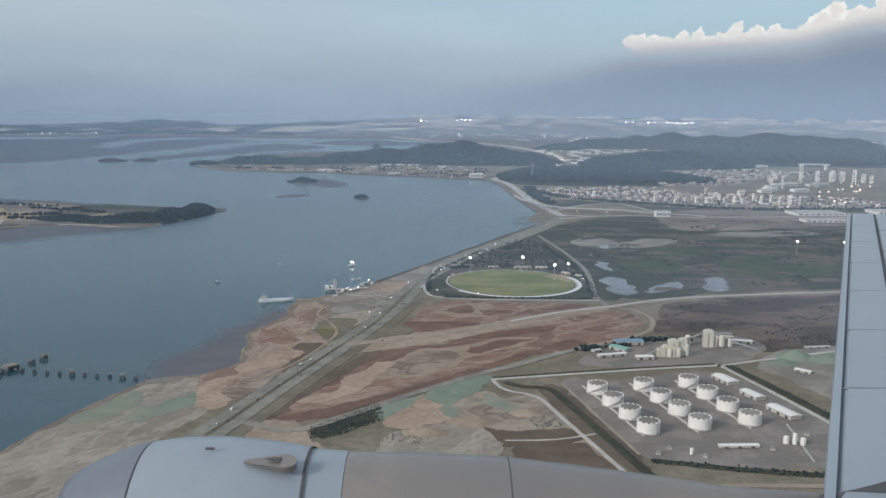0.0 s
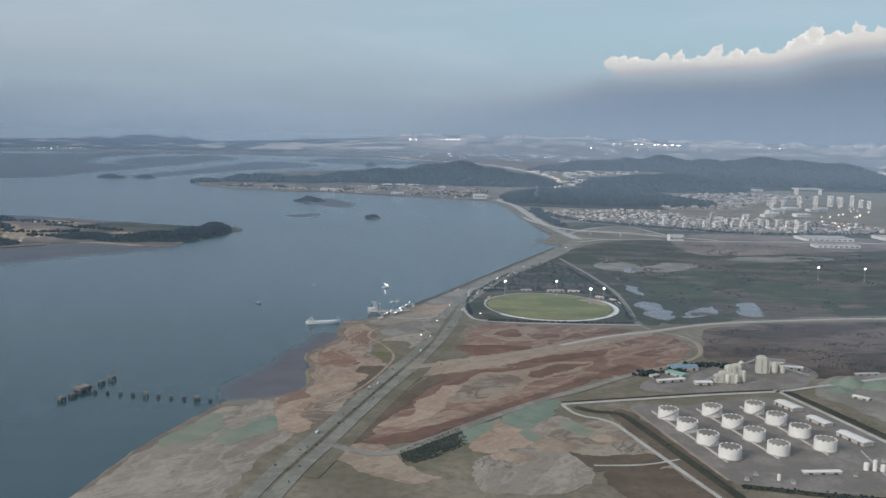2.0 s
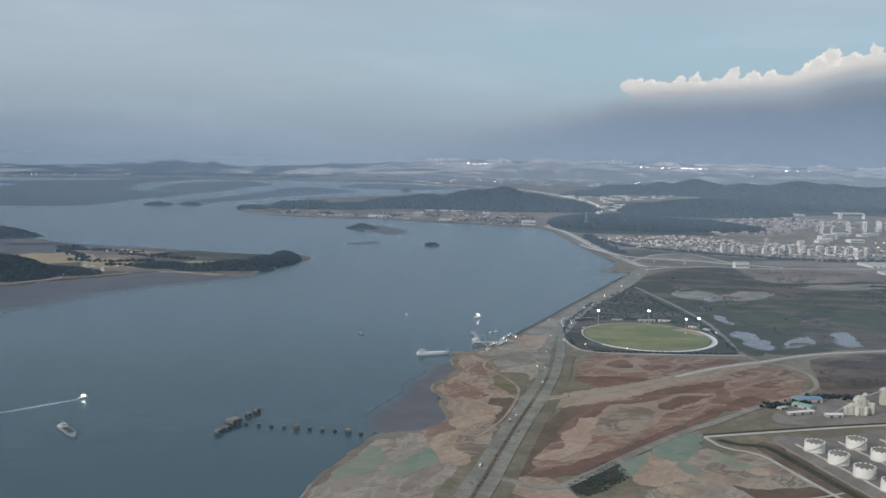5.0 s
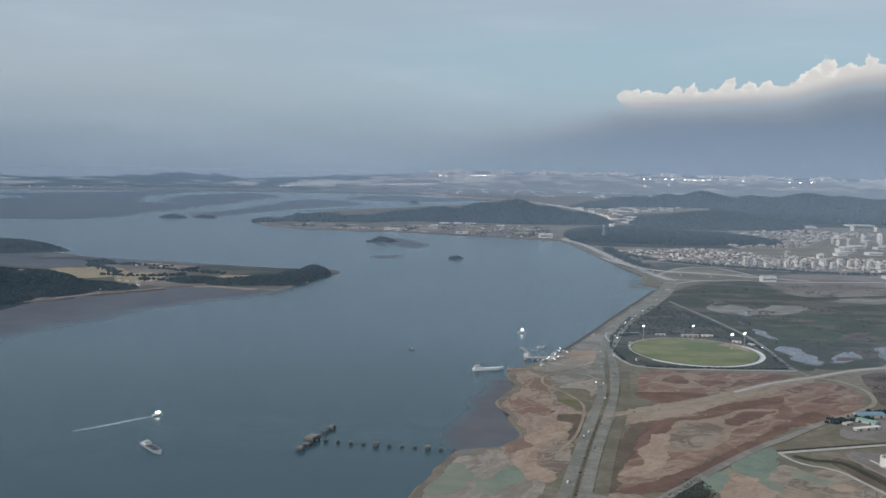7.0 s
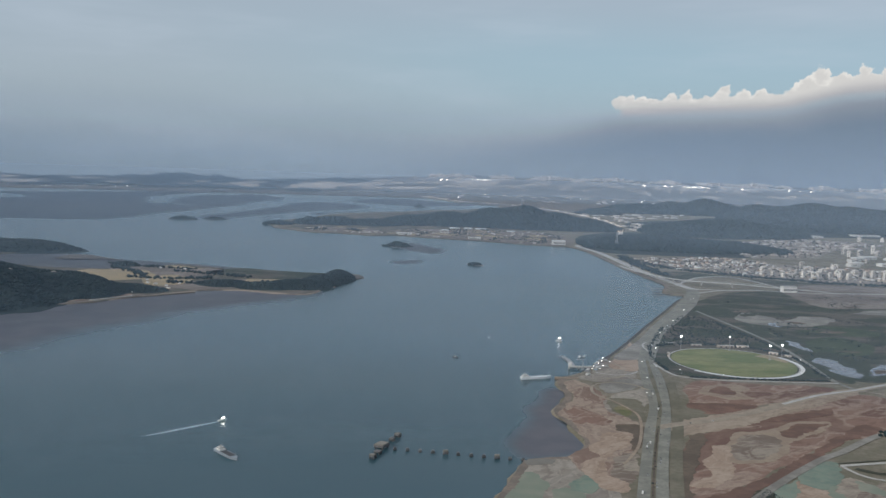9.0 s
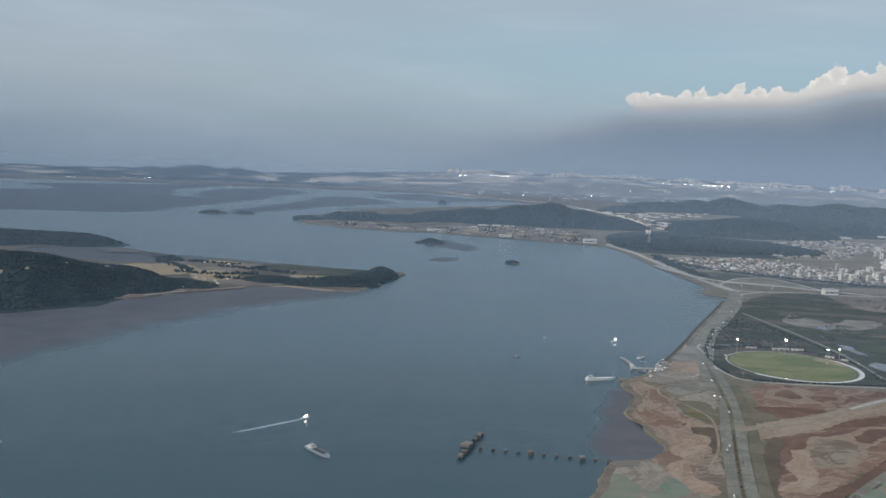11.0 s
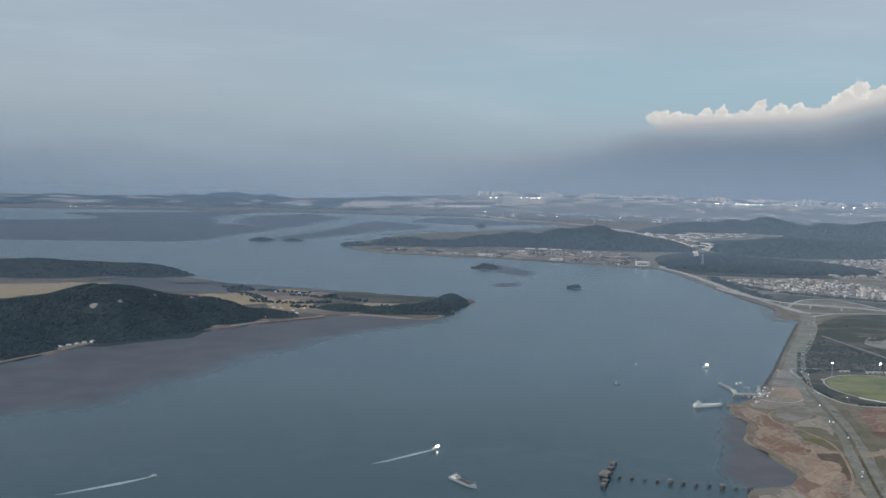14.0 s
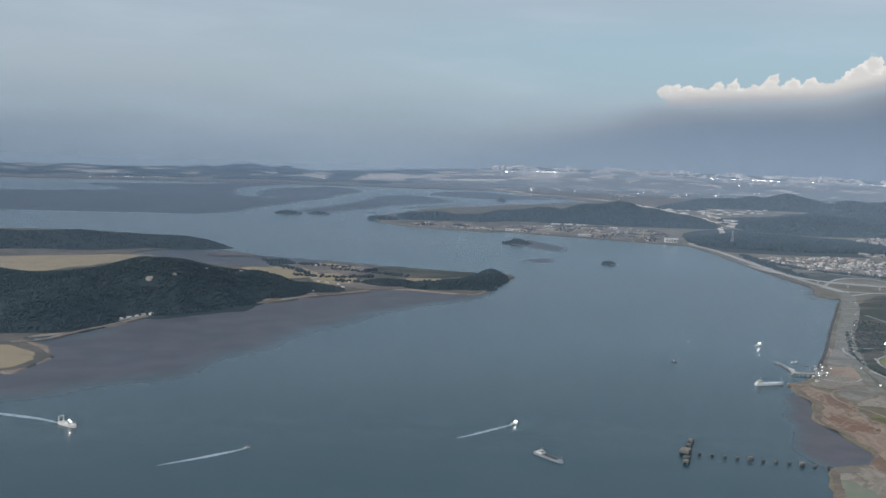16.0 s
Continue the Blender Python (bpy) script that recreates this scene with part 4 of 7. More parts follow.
# ---- patches of the coastal plain ----
PATCHES = [
    ("gravel_yard", YARD_EARTH, "pale grey reclaimed yard by the water", [(-126, 160), (-112, 236), (-107, 258), (-99, 282), (-92, 299), (-79, 303), (-66, 284), (-70, 262), (-76, 236), (-90, 160)]),
    ("bare_earth", SHORE_EARTH, "raw red and sandy earthworks by the shore", [(-79, 304), (-71, 318), (-68, 331), (-71, 356), (-73, 371), (-64, 397), (-64, 424), (-57, 434), (-50, 418), (-48, 395), (-42, 375), (-45, 345), (-54, 310), (-62, 285), (-72, 285)]),
    ("rough_grass", YARD_EARTH, "bare brown ground inside a loop road", [(-48, 392), (-42, 405), (-25, 418), (-26, 400), (-34, 376), (-45, 366), (-51, 374)]),
    ("harbour_yard", YARD_EARTH, "beige harbour yard of packed gravel", [(-54, 440), (-45, 452), (-32, 480), (-22, 470), (-20, 452), (-32, 434), (-46, 430)]),
    ("bare_earth", RED, "wide red earthworks with sandy streaks", [(-48, 263), (-38, 308), (-26, 333), (-2, 360), (31, 382), (78, 418), (90, 408), (88, 388), (76, 366), (50, 345), (27, 331), (-9, 296), (-35, 268)]),
    ("bare_earth", RED, "red earthworks beside the playing field", [(-8, 408), (4, 437), (40, 436), (74, 431), (48, 406), (20, 391), (-2, 375), (-14, 378)]),
    ("pale_earth", SPOIL_EARTH, "pale sandy ground below the road", [(-14, 272), (-1, 286), (16, 292), (22, 276), (32, 264), (21, 252), (2, 256), (-10, 260)]),
    ("brown_ground", SPOIL_EARTH, "brown trampled ground", [(20, 282), (34, 284), (40, 262), (46, 234), (30, 236), (20, 252), (24, 266)]),
    ("brown_ground", FALLOW, "dark brown fallow land beside the road", [(92, 378), (98, 404), (118, 440), (200, 460), (320, 470), (320, 400), (170, 356), (128, 346), (100, 362)]),
    ("grey_ground", GREY, "grey gravel yard with heaps", [(128, 342), (140, 350), (170, 352), (210, 300), (190, 240), (140, 262), (122, 305), (118, 322)]),
    ("tank_yard", YARD, "grey paved yard of the tank farm", [(43, 302), (66, 307), (96, 318), (108, 300), (117, 262), (124, 236), (98, 228), (70, 230), (55, 238)]),
    ("plant_yard", YARD, "grey yard of an industrial plant", [(54, 322), (60, 340), (76, 358), (98, 364), (124, 372), (132, 356), (116, 334), (96, 326)]),
    ("marsh", MARSH, "dark marshland with brown reed beds", [(90, 452), (100, 560), (96, 630), (88, 680), (100, 742), (143, 800), (220, 828), (318, 818), (420, 800), (480, 640), (420, 490), (216, 480), (138, 460)]),
    ("rough_ground", FOREST, "dark wooded ground at the foot of the ridge", [(92, 1190), (170, 1160), (300, 1172), (400, 1230), (470, 1400), (340, 1500), (270, 1560), (235, 1620), (140, 1520), (95, 1380)]),
    ("rough_ground", ISLE_EARTH, "rough fields and scrub of the peninsula", [(-385, 1530), (-330, 1450), (-200, 1420), (-100, 1550), (80, 1560), (225, 1650), (232, 2240), (60, 2440), (-60, 2250), (-188, 2070), (-308, 1870), (-364, 1690), (-394, 1600)]),
    ("rough_ground", FOREST, "dark wooded ground below the mountain", [(255, 1650), (340, 1510), (430, 1540), (520, 1600), (640, 1660), (900, 1700), (900, 2100), (600, 2280), (480, 2130), (300, 1940)]),
    ("rough_ground", MARSH, "dark rough ground between the junction and the village", [(106, 880), (128, 965), (190, 935), (240, 905), (320, 886), (470, 905), (470, 838), (320, 834), (222, 834), (205, 870), (180, 932), (150, 920), (122, 876)]),
    ("field_margin", MARSH, "dark rough grass along the straight road", [(58, 655), (74, 696), (98, 742), (106, 742), (92, 684), (97, 630), (101, 560), (92, 452), (79, 450), (81, 500), (81, 560), (72, 640)]),
    ("field_margin", MARSH, "dark rough grass round the playing field", [(8, 540), (2, 520), (-3, 488), (-4, 460), (3, 448), (76, 448), (80, 500), (82, 550), (74, 640), (60, 660), (36, 610)]),
    ("pale_earth", DUNE, "warm sandy spoil heaped by the shore", [(-71, 317), (-64, 328), (-60, 340), (-48, 340), (-54, 324), (-61, 309), (-68, 291), (-64, 280), (-66, 270), (-75, 279), (-75, 295), (-68, 308)]),
    ("brown_earth", SPOIL_EARTH, "brown trampled earth beside the carriageway", [(-66, 291), (-57, 311), (-52, 311), (-59, 286), (-64, 280)]),
    ("dark_earth", RED, "red hollow above the tideline", [(-70, 366), (-66, 377), (-62, 379), (-60, 371), (-55, 364), (-54, 357), (-59, 350), (-63, 353), (-68, 350)]),
    ("dark_earth", BANKSIDE, "dark brown bank above the carriageway", [(-52, 353), (-41, 350), (-50, 318), (-53, 318), (-48, 337), (-53, 345)]),
    ("weeds", VERGE, "dry rough grass inside a loop road", [(-47, 396), (-33, 393), (-38, 359), (-45, 362), (-49, 380)]),
    ("weeds", OLIVE, "olive weeds inside a loop road", [(-47, 380), (-43, 382), (-41, 371), (-45, 365), (-47, 370)]),
    ("gravel_yard", GREY, "grey gravel turning circle by the harbour", [(-45, 424), (-28, 438), (-23, 433), (-27, 420), (-42, 408), (-47, 410)]),
    ("pale_earth", DUNE, "bare pinkish earth behind the harbour", [(-33, 465), (-17, 505), (-5, 538), (-13, 482), (-20, 457)]),
    ("green_netting", NETTING, "pale green netting laid over the yard", [(-106, 258), (-98, 284), (-93, 287), (-90, 276), (-96, 262)]),
    ("green_netting", NETTING, "pale green netting laid over the yard", [(-90, 264), (-86, 274), (-80, 268), (-84, 258)]),
    ("brown_earth", YARD_EARTH, "trampled brown strip across the yard", [(-104, 232), (-96, 246), (-88, 246), (-92, 234)]),
    ("green_netting", TEAL, "teal netting on the yard by the water", [(-83, 278), (-77, 287), (-75, 282), (-74, 274), (-79, 269), (-84, 272)]),
    ("pale_earth", STREAK, "pale sandy scrape in red earthworks", [(-1, 412), (5, 424), (12, 431), (24, 432), (27, 422), (20, 415), (23, 404), (10, 402)]),
    ("dark_earth", RED_DARK, "dark red hollow in the scraped earth", [(5, 414), (12, 426), (18, 424), (15, 410)]),
    ("dark_earth", RED_DARK, "dark red bank beside the dirt road", [(-10, 392), (19, 391), (4, 377), (-13, 378)]),
    ("weeds", VERGE, "dry weeds at a road junction", [(-20, 384), (-11, 382), (-9, 376), (-13, 365), (-22, 358), (-24, 366)]),
    ("beige_ground", BEIGE, "broad beige haul road of packed sand", [(-29, 358), (-16, 365), (4, 377), (31, 396), (75, 427), (82, 424), (67, 408), (26, 376), (-3, 352), (-21, 342), (-31, 339)]),
    ("dark_earth", BANKSIDE, "dark brown bank beside the carriageway", [(-22, 342), (-33, 320), (-54, 262), (-48, 262), (-35, 299), (-20, 336)]),
    ("dark_earth", RED_DARK, "dark red strip along the haul road", [(16, 366), (35, 380), (51, 388), (47, 378), (22, 364)]),
    ("pale_earth", STREAK, "pale rim of sand round a hollow", [(-18, 318), (-6, 343), (7, 348), (14, 354), (26, 363), (41, 366), (30, 347), (14, 335), (4, 316), (-9, 306), (-19, 306)]),
    ("dark_earth", SPOIL_EARTH, "brown hollow ringed with sand", [(-15, 321), (-4, 340), (6, 343), (9, 334), (2, 320), (-9, 310), (-16, 310)]),
    ("dark_earth", RED_DARK, "dark red hollow ringed with sand", [(15, 350), (26, 359), (38, 363), (28, 349), (14, 340)]),
    ("pale_earth", DUNE, "lobed heaps of pale sand", [(-22, 322), (-17, 328), (-15, 324), (-19, 307), (-22, 295), (-33, 279), (-41, 279), (-32, 291), (-30, 303)]),
    ("dark_earth", RED_DARK, "dark red bank along the south road", [(-47, 263), (-14, 289), (12, 317), (44, 353), (56, 362), (60, 354), (37, 337), (-3, 293), (-32, 264)]),
    ("green_netting", TEAL, "teal netting over a slope", [(-17, 277), (-8, 284), (-4, 287), (-8, 275), (-13, 264), (-17, 265)]),
    ("pale_earth", DUNE, "pale dumped sand beside netting", [(-15, 261), (-9, 273), (-4, 286), (1, 281), (5, 265), (-1, 259), (-11, 255)]),
    ("green_netting", TEAL, "teal netting below the gravel road", [(-3, 287), (4, 299), (16, 310), (20, 306), (17, 296), (9, 284), (4, 279), (-1, 281)]),
    ("green_netting", NETTING, "pale green netting on a slope", [(2, 272), (6, 281), (10, 283), (9, 270), (6, 264)]),
    ("pale_earth", SPOIL_EARTH, "heaped brown and sandy soil", [(7, 279), (17, 291), (22, 282), (27, 276), (31, 258), (21, 254), (10, 262), (8, 270)]),
    ("green_netting", NETTING, "pale green netting on heaped soil", [(18, 288), (26, 277), (30, 269), (26, 266), (19, 272), (16, 279)]),
    ("brown_earth", BROWN, "dark brown bare field", [(10, 260), (21, 253), (30, 256), (38, 256), (41, 247), (20, 242), (16, 246)]),
    ("gravel_yard", YARD_EARTH, "pale gravel yard south of the road", [(-13, 250), (-3, 255), (10, 260), (19, 242), (10, 226), (-12, 226)]),
    ("pale_earth", YARD_EARTH, "pale tipped gravel", [(-5, 245), (0, 252), (4, 251), (7, 241), (-1, 236)]),
    ("brown_earth", BROWN, "dark brown rough field", [(21, 240), (39, 245), (43, 238), (48, 214), (28, 218)]),
    ("beige_ground", BEIGE, "pale bare ground at a track junction", [(-52, 260), (-44, 261), (-38, 256), (-31, 241), (-24, 235), (-34, 232), (-52, 248)]),
    ("dark_brush", BLACK, "dark brush on a low bank", [(-35, 256), (-29, 264), (-22, 274), (-17, 277), (-16, 264), (-22, 258), (-26, 252), (-31, 247)]),
    ("brown_earth", BANKSIDE, "dark grassed strip beside the tank yard", [(34, 293), (43, 294), (56, 226), (50, 225), (42, 258)]),
    ("rough_ground", MARSH, "dark wet margin of the marsh", [(128, 690), (150, 760), (196, 800), (190, 724), (170, 690)]),
    ("brown_ground", TOWN_EARTH, "brown open ground beyond the marsh", [(199, 821), (250, 880), (320, 878), (400, 870), (420, 800), (330, 760), (237, 724), (191, 724)]),
    ("grey_ground", GREY, "pale bare clearing in the marsh", [(94, 642), (112, 678), (122, 668), (129, 652), (127, 631), (106, 622)]),
    ("sedge", SEDGE, "green sedge in the marsh", [(104, 520), (112, 560), (140, 580), (150, 550), (132, 520)]),
    ("sedge", SEDGE, "green sedge in the marsh", [(170, 520), (180, 570), (230, 590), (240, 540), (205, 515)]),
    ("sedge", SEDGE, "green sedge in the marsh", [(120, 600), (140, 625), (170, 620), (180, 596), (150, 585)]),
]
FINE = 19
for k, (name, material, label, pts) in enumerate(PATCHES):
    if k >= FINE:
        sheet(name, pts, 0.83 + 0.0021 * k, material, label, rough=1.3, scale=0.2, edge=0.05 + 0.0021 * k, step=0.5, ragged=0.42)
    else:
        sheet(name, pts, 0.83 + 0.0021 * k, material, label, rough=0.3 if name == "tank_yard" else 1.9, scale=0.11, edge=0.05 + 0.0021 * k)
for pts in ([(92, 500), (102, 506), (104, 480), (99, 456), (90, 462)], [(106, 464), (124, 489), (134, 495), (129, 476), (118, 466)], [(140, 470), (150, 504), (162, 506), (153, 474)], [(98, 560), (104, 553), (102, 528), (98, 536)], [(112, 625), (120, 636), (124, 628), (116, 616)]):
    sheet("pond", pts, 0.965, POND, "still silty pond in the marsh", category="pond", rough=2.5, scale=0.15, edge=0.1)

spots_of("field_spots", [(-330, 1440), (-200, 1400), (-60, 1330), (60, 1300), (80, 1420), (-20, 1550), (-200, 1520), (-320, 1540)], 40, 13.0, 0.94, PALE_GRASS, "pale stubble fields on the peninsula", 0.6, 0.2)
spots_of("brown_spots", [(105, 470), (110, 740), (200, 800), (330, 800), (420, 640), (300, 500)], 40, 11.0, 0.966, BROWN, "brown reed beds in the marsh", 0.4, 0.1)
spots_of("green_spots", [(105, 480), (110, 700), (200, 760), (330, 760), (400, 640), (300, 510)], 70, 13.0, 0.956, MARSH, "dark green sedge in the marsh", 0.4, 0.1)

sheet("bare_patch", [(118, 618), (134, 650), (156, 668), (178, 660), (160, 640), (140, 620)], 0.966, GREY, "pale bare patch in the marsh", rough=4.0, scale=0.08)
sheet("bare_patch", [(200, 690), (250, 720), (300, 715), (260, 690)], 0.966, GREY, "pale bare patch in the marsh", rough=5.0, scale=0.08)

# ---- roads ----
Z = 0.975
WEST = [(-80, 180), (-68, 240), (-61, 266), (-56, 285), (-49, 311), (-40, 345), (-28, 387), (-20, 438), (-10, 487), (4, 536)]
EAST = [(-74, 180), (-63, 236), (-57, 259), (-50, 287), (-42, 317), (-33, 348), (-22, 392), (-13, 437), (-6, 484), (8, 532)]
NORTH = [(4, 532), (26, 594), (68, 692), (100, 775), (112, 815), (108, 850), (103, 900), (98, 970), (96, 1065), (92, 1178), (80, 1262)]
sheet("embankment", [(-26, 488), (-6, 532), (26, 606), (56, 675), (84, 740), (98, 768), (112, 800), (106, 770), (76, 690), (32, 592), (8, 534), (-6, 492)], 0.95, GREY, "pale embankment between the road and the sea", category="embankment", rough=0.5)
ribbon("road", WEST, 4.6, Z, ASPHALT, "grey dual carriageway along the coast")
ribbon("road", EAST, 4.6, Z, ASPHALT, "grey dual carriageway along the coast")
ribbon("road", NORTH[:5], 11.0, Z + 0.006, ASPHALT, "wide grey coast road")
ribbon("road", NORTH[4:] + [(96, 1300), (140, 1385), (180, 1480), (212, 1610), (245, 1800), (252, 1990), (230, 2230), (190, 2490), (118, 2700), (-21, 2871), (-110, 3150), (-132, 3450), (-120, 3700), (-40, 3900)], 9.0, Z + 0.012, CONCRETE, "pale coast road running on to a causeway")
MEDIAN = [((a[0] + b[0]) / 2, (a[1] + b[1]) / 2) for a, b in zip(WEST[1:-1], EAST[1:-1])]
ribbon("median", MEDIAN, 1.7, Z + 0.02, VERGE, "strip of rough grass between carriageways", category="verge")
ribbon("median", MEDIAN[:5], 0.8, Z + 0.026, BANKSIDE, "dark earth between carriageways", category="verge")
ribbon("verge", [(x + 4.6, y - 2) for x, y in EAST[1:-2]], 4.6, Z - 0.003, VERGE, "grassy verge beside the road", category="verge")
CROSS = [(-36, 349), (-26, 355), (-2, 367), (32, 393), (56, 412), (81, 426), (120, 448), (182, 464), (240, 474), (330, 490)]
ribbon("road", CROSS, 5.0, Z + 0.004, TRACK, "broad pale dirt road across the earthworks")
ribbon("road", [(p[0] + 1.2, p[1] + 1.5) for p in CROSS[3:]], 2.2, Z + 0.014, CONCRETE, "pale strip of new paving on a dirt road")
ribbon("road", [(-6, 478), (-4, 458), (1, 446), (20, 441), (50, 441), (80, 441)], 1.6, Z + 0.01, CONCRETE, "pale road skirting the playing field")
ribbon("road", [(76, 680), (84, 600), (87, 540), (85, 500), (80, 450), (82, 428)], 2.6, Z + 0.008, ASPHALT, "straight grey road past the playing field")
ribbon("road", [(84, 426), (93, 418), (96, 400), (89, 378), (72, 361), (56, 350)], 2.2, Z + 0.01, TRACK, "curving dirt ramp")
ribbon("road", [(-58, 262), (-46, 254), (-38, 253), (-25, 267), (-5, 290), (18, 314), (27, 321), (50, 343), (70, 358)], 3.4, Z + 0.002, GREY, "grey gravel road")
ribbon("road", [(-46, 392), (-52, 404), (-50, 420), (-42, 428), (-30, 426), (-24, 414)], 1.4, Z + 0.002, TRACK, "loop of dirt road")
ribbon("road", [(-46, 392), (-40, 372), (-42, 352), (-50, 322), (-60, 300)], 1.2, Z + 0.002, SAND, "sandy track through earthworks")
ribbon("road", [(20, 305), (46, 312), (77, 320), (104, 326), (120, 333), (160, 350)], 2.0, Z + 0.004, CONCRETE, "pale service road of the tank farm")
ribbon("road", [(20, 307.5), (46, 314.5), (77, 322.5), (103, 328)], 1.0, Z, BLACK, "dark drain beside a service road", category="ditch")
ribbon("road", [(20, 305), (22, 296), (26, 291), (33, 286), (39, 263), (48, 226), (54, 200)], 1.5, Z + 0.006, CONCRETE, "pale service road of the tank farm")
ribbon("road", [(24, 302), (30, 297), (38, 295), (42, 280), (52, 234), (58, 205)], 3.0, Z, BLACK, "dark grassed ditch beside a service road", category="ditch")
ribbon("road", [(43, 301), (46, 285), (55, 236)], 1.0, Z + 0.008, TRACK, "pale gravel track at the yard's edge")
ribbon("road", [(103, 328), (108, 306), (113, 284), (118, 260), (124, 236)], 1.8, Z + 0.004, CONCRETE, "pale service road of the tank farm")
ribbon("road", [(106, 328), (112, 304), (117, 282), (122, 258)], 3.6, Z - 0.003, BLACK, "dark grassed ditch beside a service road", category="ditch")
ribbon("road", [(20, 246), (34, 247), (46, 252)], 0.9, Z + 0.004, CONCRETE, "short pale lane")
ribbon("road", [(58, 232), (80, 226), (110, 222), (140, 224)], 3.0, Z, BLACK, "strip of dark shrubs", category="verge")
ribbon("road", [(50, 214), (80, 216), (120, 216), (170, 220)], 2.4, Z, TRACK, "pale road south of the tank farm")
ribbon("road", [(100, 232), (104, 262)], 0.01 + 0.6, Z, CONCRETE, "narrow yard lane")
for k in range(3):
    x, y = 60 + 16.3 * k, 299 + 3.6 * k
    ribbon("bund_wall", [(x - 10.5, y - 1), (x - 5.8, y - 22), (x - 0.6, y - 49)], 0.5, Z + 0.35, CONCRETE, "low concrete wall between rows of tanks", edge=0.5, category="wall")
# junction by the shore, with a raised road on piers
VIADUCT = [(86, 1010, 0), (90, 960, 0.6), (97, 905, 2.2), (108, 866, 3.2), (130, 848, 3.4), (165, 836, 3.2), (200, 826, 2.0), (240, 820, 0.5)]
deck = thing("viaduct", (0, 0, 0), "pale concrete viaduct curving over the junction", "viaduct")
ribbon("deck", VIADUCT, 4.0, Z + 0.3, CONCRETE, edge=0.5, parent=deck)
for p in curve(VIADUCT, step=9.0)[6:-8:3]:
    Shape().box(p.x, p.y, 0.8, 1.2, 1.2, p.z + 0.1).mesh("pier", CONCRETE, deck)
ribbon("road", [(104, 838), (122, 876), (150, 918), (182, 930), (198, 890), (206, 840)], 3.2, Z + 0.018, CONCRETE, "pale slip road of the junction")
ribbon("road", [(108, 820), (140, 815), (175, 822), (215, 815), (330, 826), (460, 830)], 3.6, Z + 0.02, CONCRETE, "pale road inland from the junction")
ribbon("road", [(100, 872), (150, 880), (200, 868)], 2.6, Z + 0.022, CONCRETE, "pale slip road of the junction")
ribbon("road", [(110, 790), (136, 812), (150, 818)], 3.0, Z + 0.024, CONCRETE, "pale slip road of the junction")
for k, y in enumerate((768, 781, 800, 815)):
    ribbon("groyne", [(64 + 3 * k, y - 2), (84, y), (98, y + 3)], 2.2, 0.86, SHORE, "low sandy groyne on the foreshore", category="groyne")

# ---- tinted see-through shells added to imitate haze over the bay ----
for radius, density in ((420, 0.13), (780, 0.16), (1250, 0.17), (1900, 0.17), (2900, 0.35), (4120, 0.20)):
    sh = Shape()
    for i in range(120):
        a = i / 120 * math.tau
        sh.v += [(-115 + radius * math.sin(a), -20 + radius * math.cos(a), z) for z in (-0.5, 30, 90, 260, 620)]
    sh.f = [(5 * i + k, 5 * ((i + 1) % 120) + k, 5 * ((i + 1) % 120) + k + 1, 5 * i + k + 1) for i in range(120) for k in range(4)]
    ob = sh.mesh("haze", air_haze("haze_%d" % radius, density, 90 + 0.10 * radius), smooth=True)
    tagged(ob, "thin blue-grey shell standing in for sea haze", "haze", kind="structure")

# ---- the tank farm ----
def oil_tank(place):
    tank = thing("storage_tank", place, "white cylindrical storage tank on a concrete base", "tank", "tanks of the tank farm")
    Shape().drum(0, 0, 0, 3.6, 0.2, 40).mesh("base", CONCRETE, tank)
    shell = Shape().drum(0, 0, 0.2, 3.3, 3.0, 48).mesh("shell", WHITE, tank, smooth=False)
    bands = Shape()
    for z in (1.2, 2.2):
        bands.drum(0, 0, z, 3.325, 0.06, 48)
    bands.mesh("stiffener", WHITE, shell)
    Shape().drum(0, 0, 3.2, 3.2, 0.35, 40, 1.0).mesh("roof", GREY, tank, "grey shallow cone roof")
    hood = Shape().box(0, 0, 0, 0.45, 0.75, 0.26).mesh("vent_hood", WHITE, tank, "square vent hood on the roof edge")
    hood.matrix_basis = pose(3.05, 0, 3.16)
    for i in range(1, 12):
        twin = new("vent_hood", hood.data)
        twin.parent = tank
        twin.matrix_basis = pose(3.05 * math.cos(i / 12 * math.tau), 3.05 * math.sin(i / 12 * math.tau), 3.16, 0, 0, 30 * i)
    stair = Shape()
    for i in range(22):
        a = 3.6 + i * 0.075
        stair.box(3.5 * math.cos(a), 3.5 * math.sin(a), 0.25 + i * 0.135, 0.4, 0.32, 0.08, math.degrees(a))
    stair.mesh("stair", STEEL, tank, "steel stair winding up the side")
    Shape().box(3.9, 0.6, 0.25, 0.9, 0.3, 0.3).box(4.2, -0.4, 0.25, 0.3, 1.6, 0.25).mesh("pipe", STEEL, tank)
    return tank


first = oil_tank((53.2, 291.3, 0.97))
for k in range(3):
    for j in range(4):
        if k or j:
            copy_thing(first, pose(53.2 + 15.9 * k + 2.75 * j, 291.3 + 4.1 * k - 12.3 * j, 0.97, 0, 0, 17.0 * k + 31.0 * j))


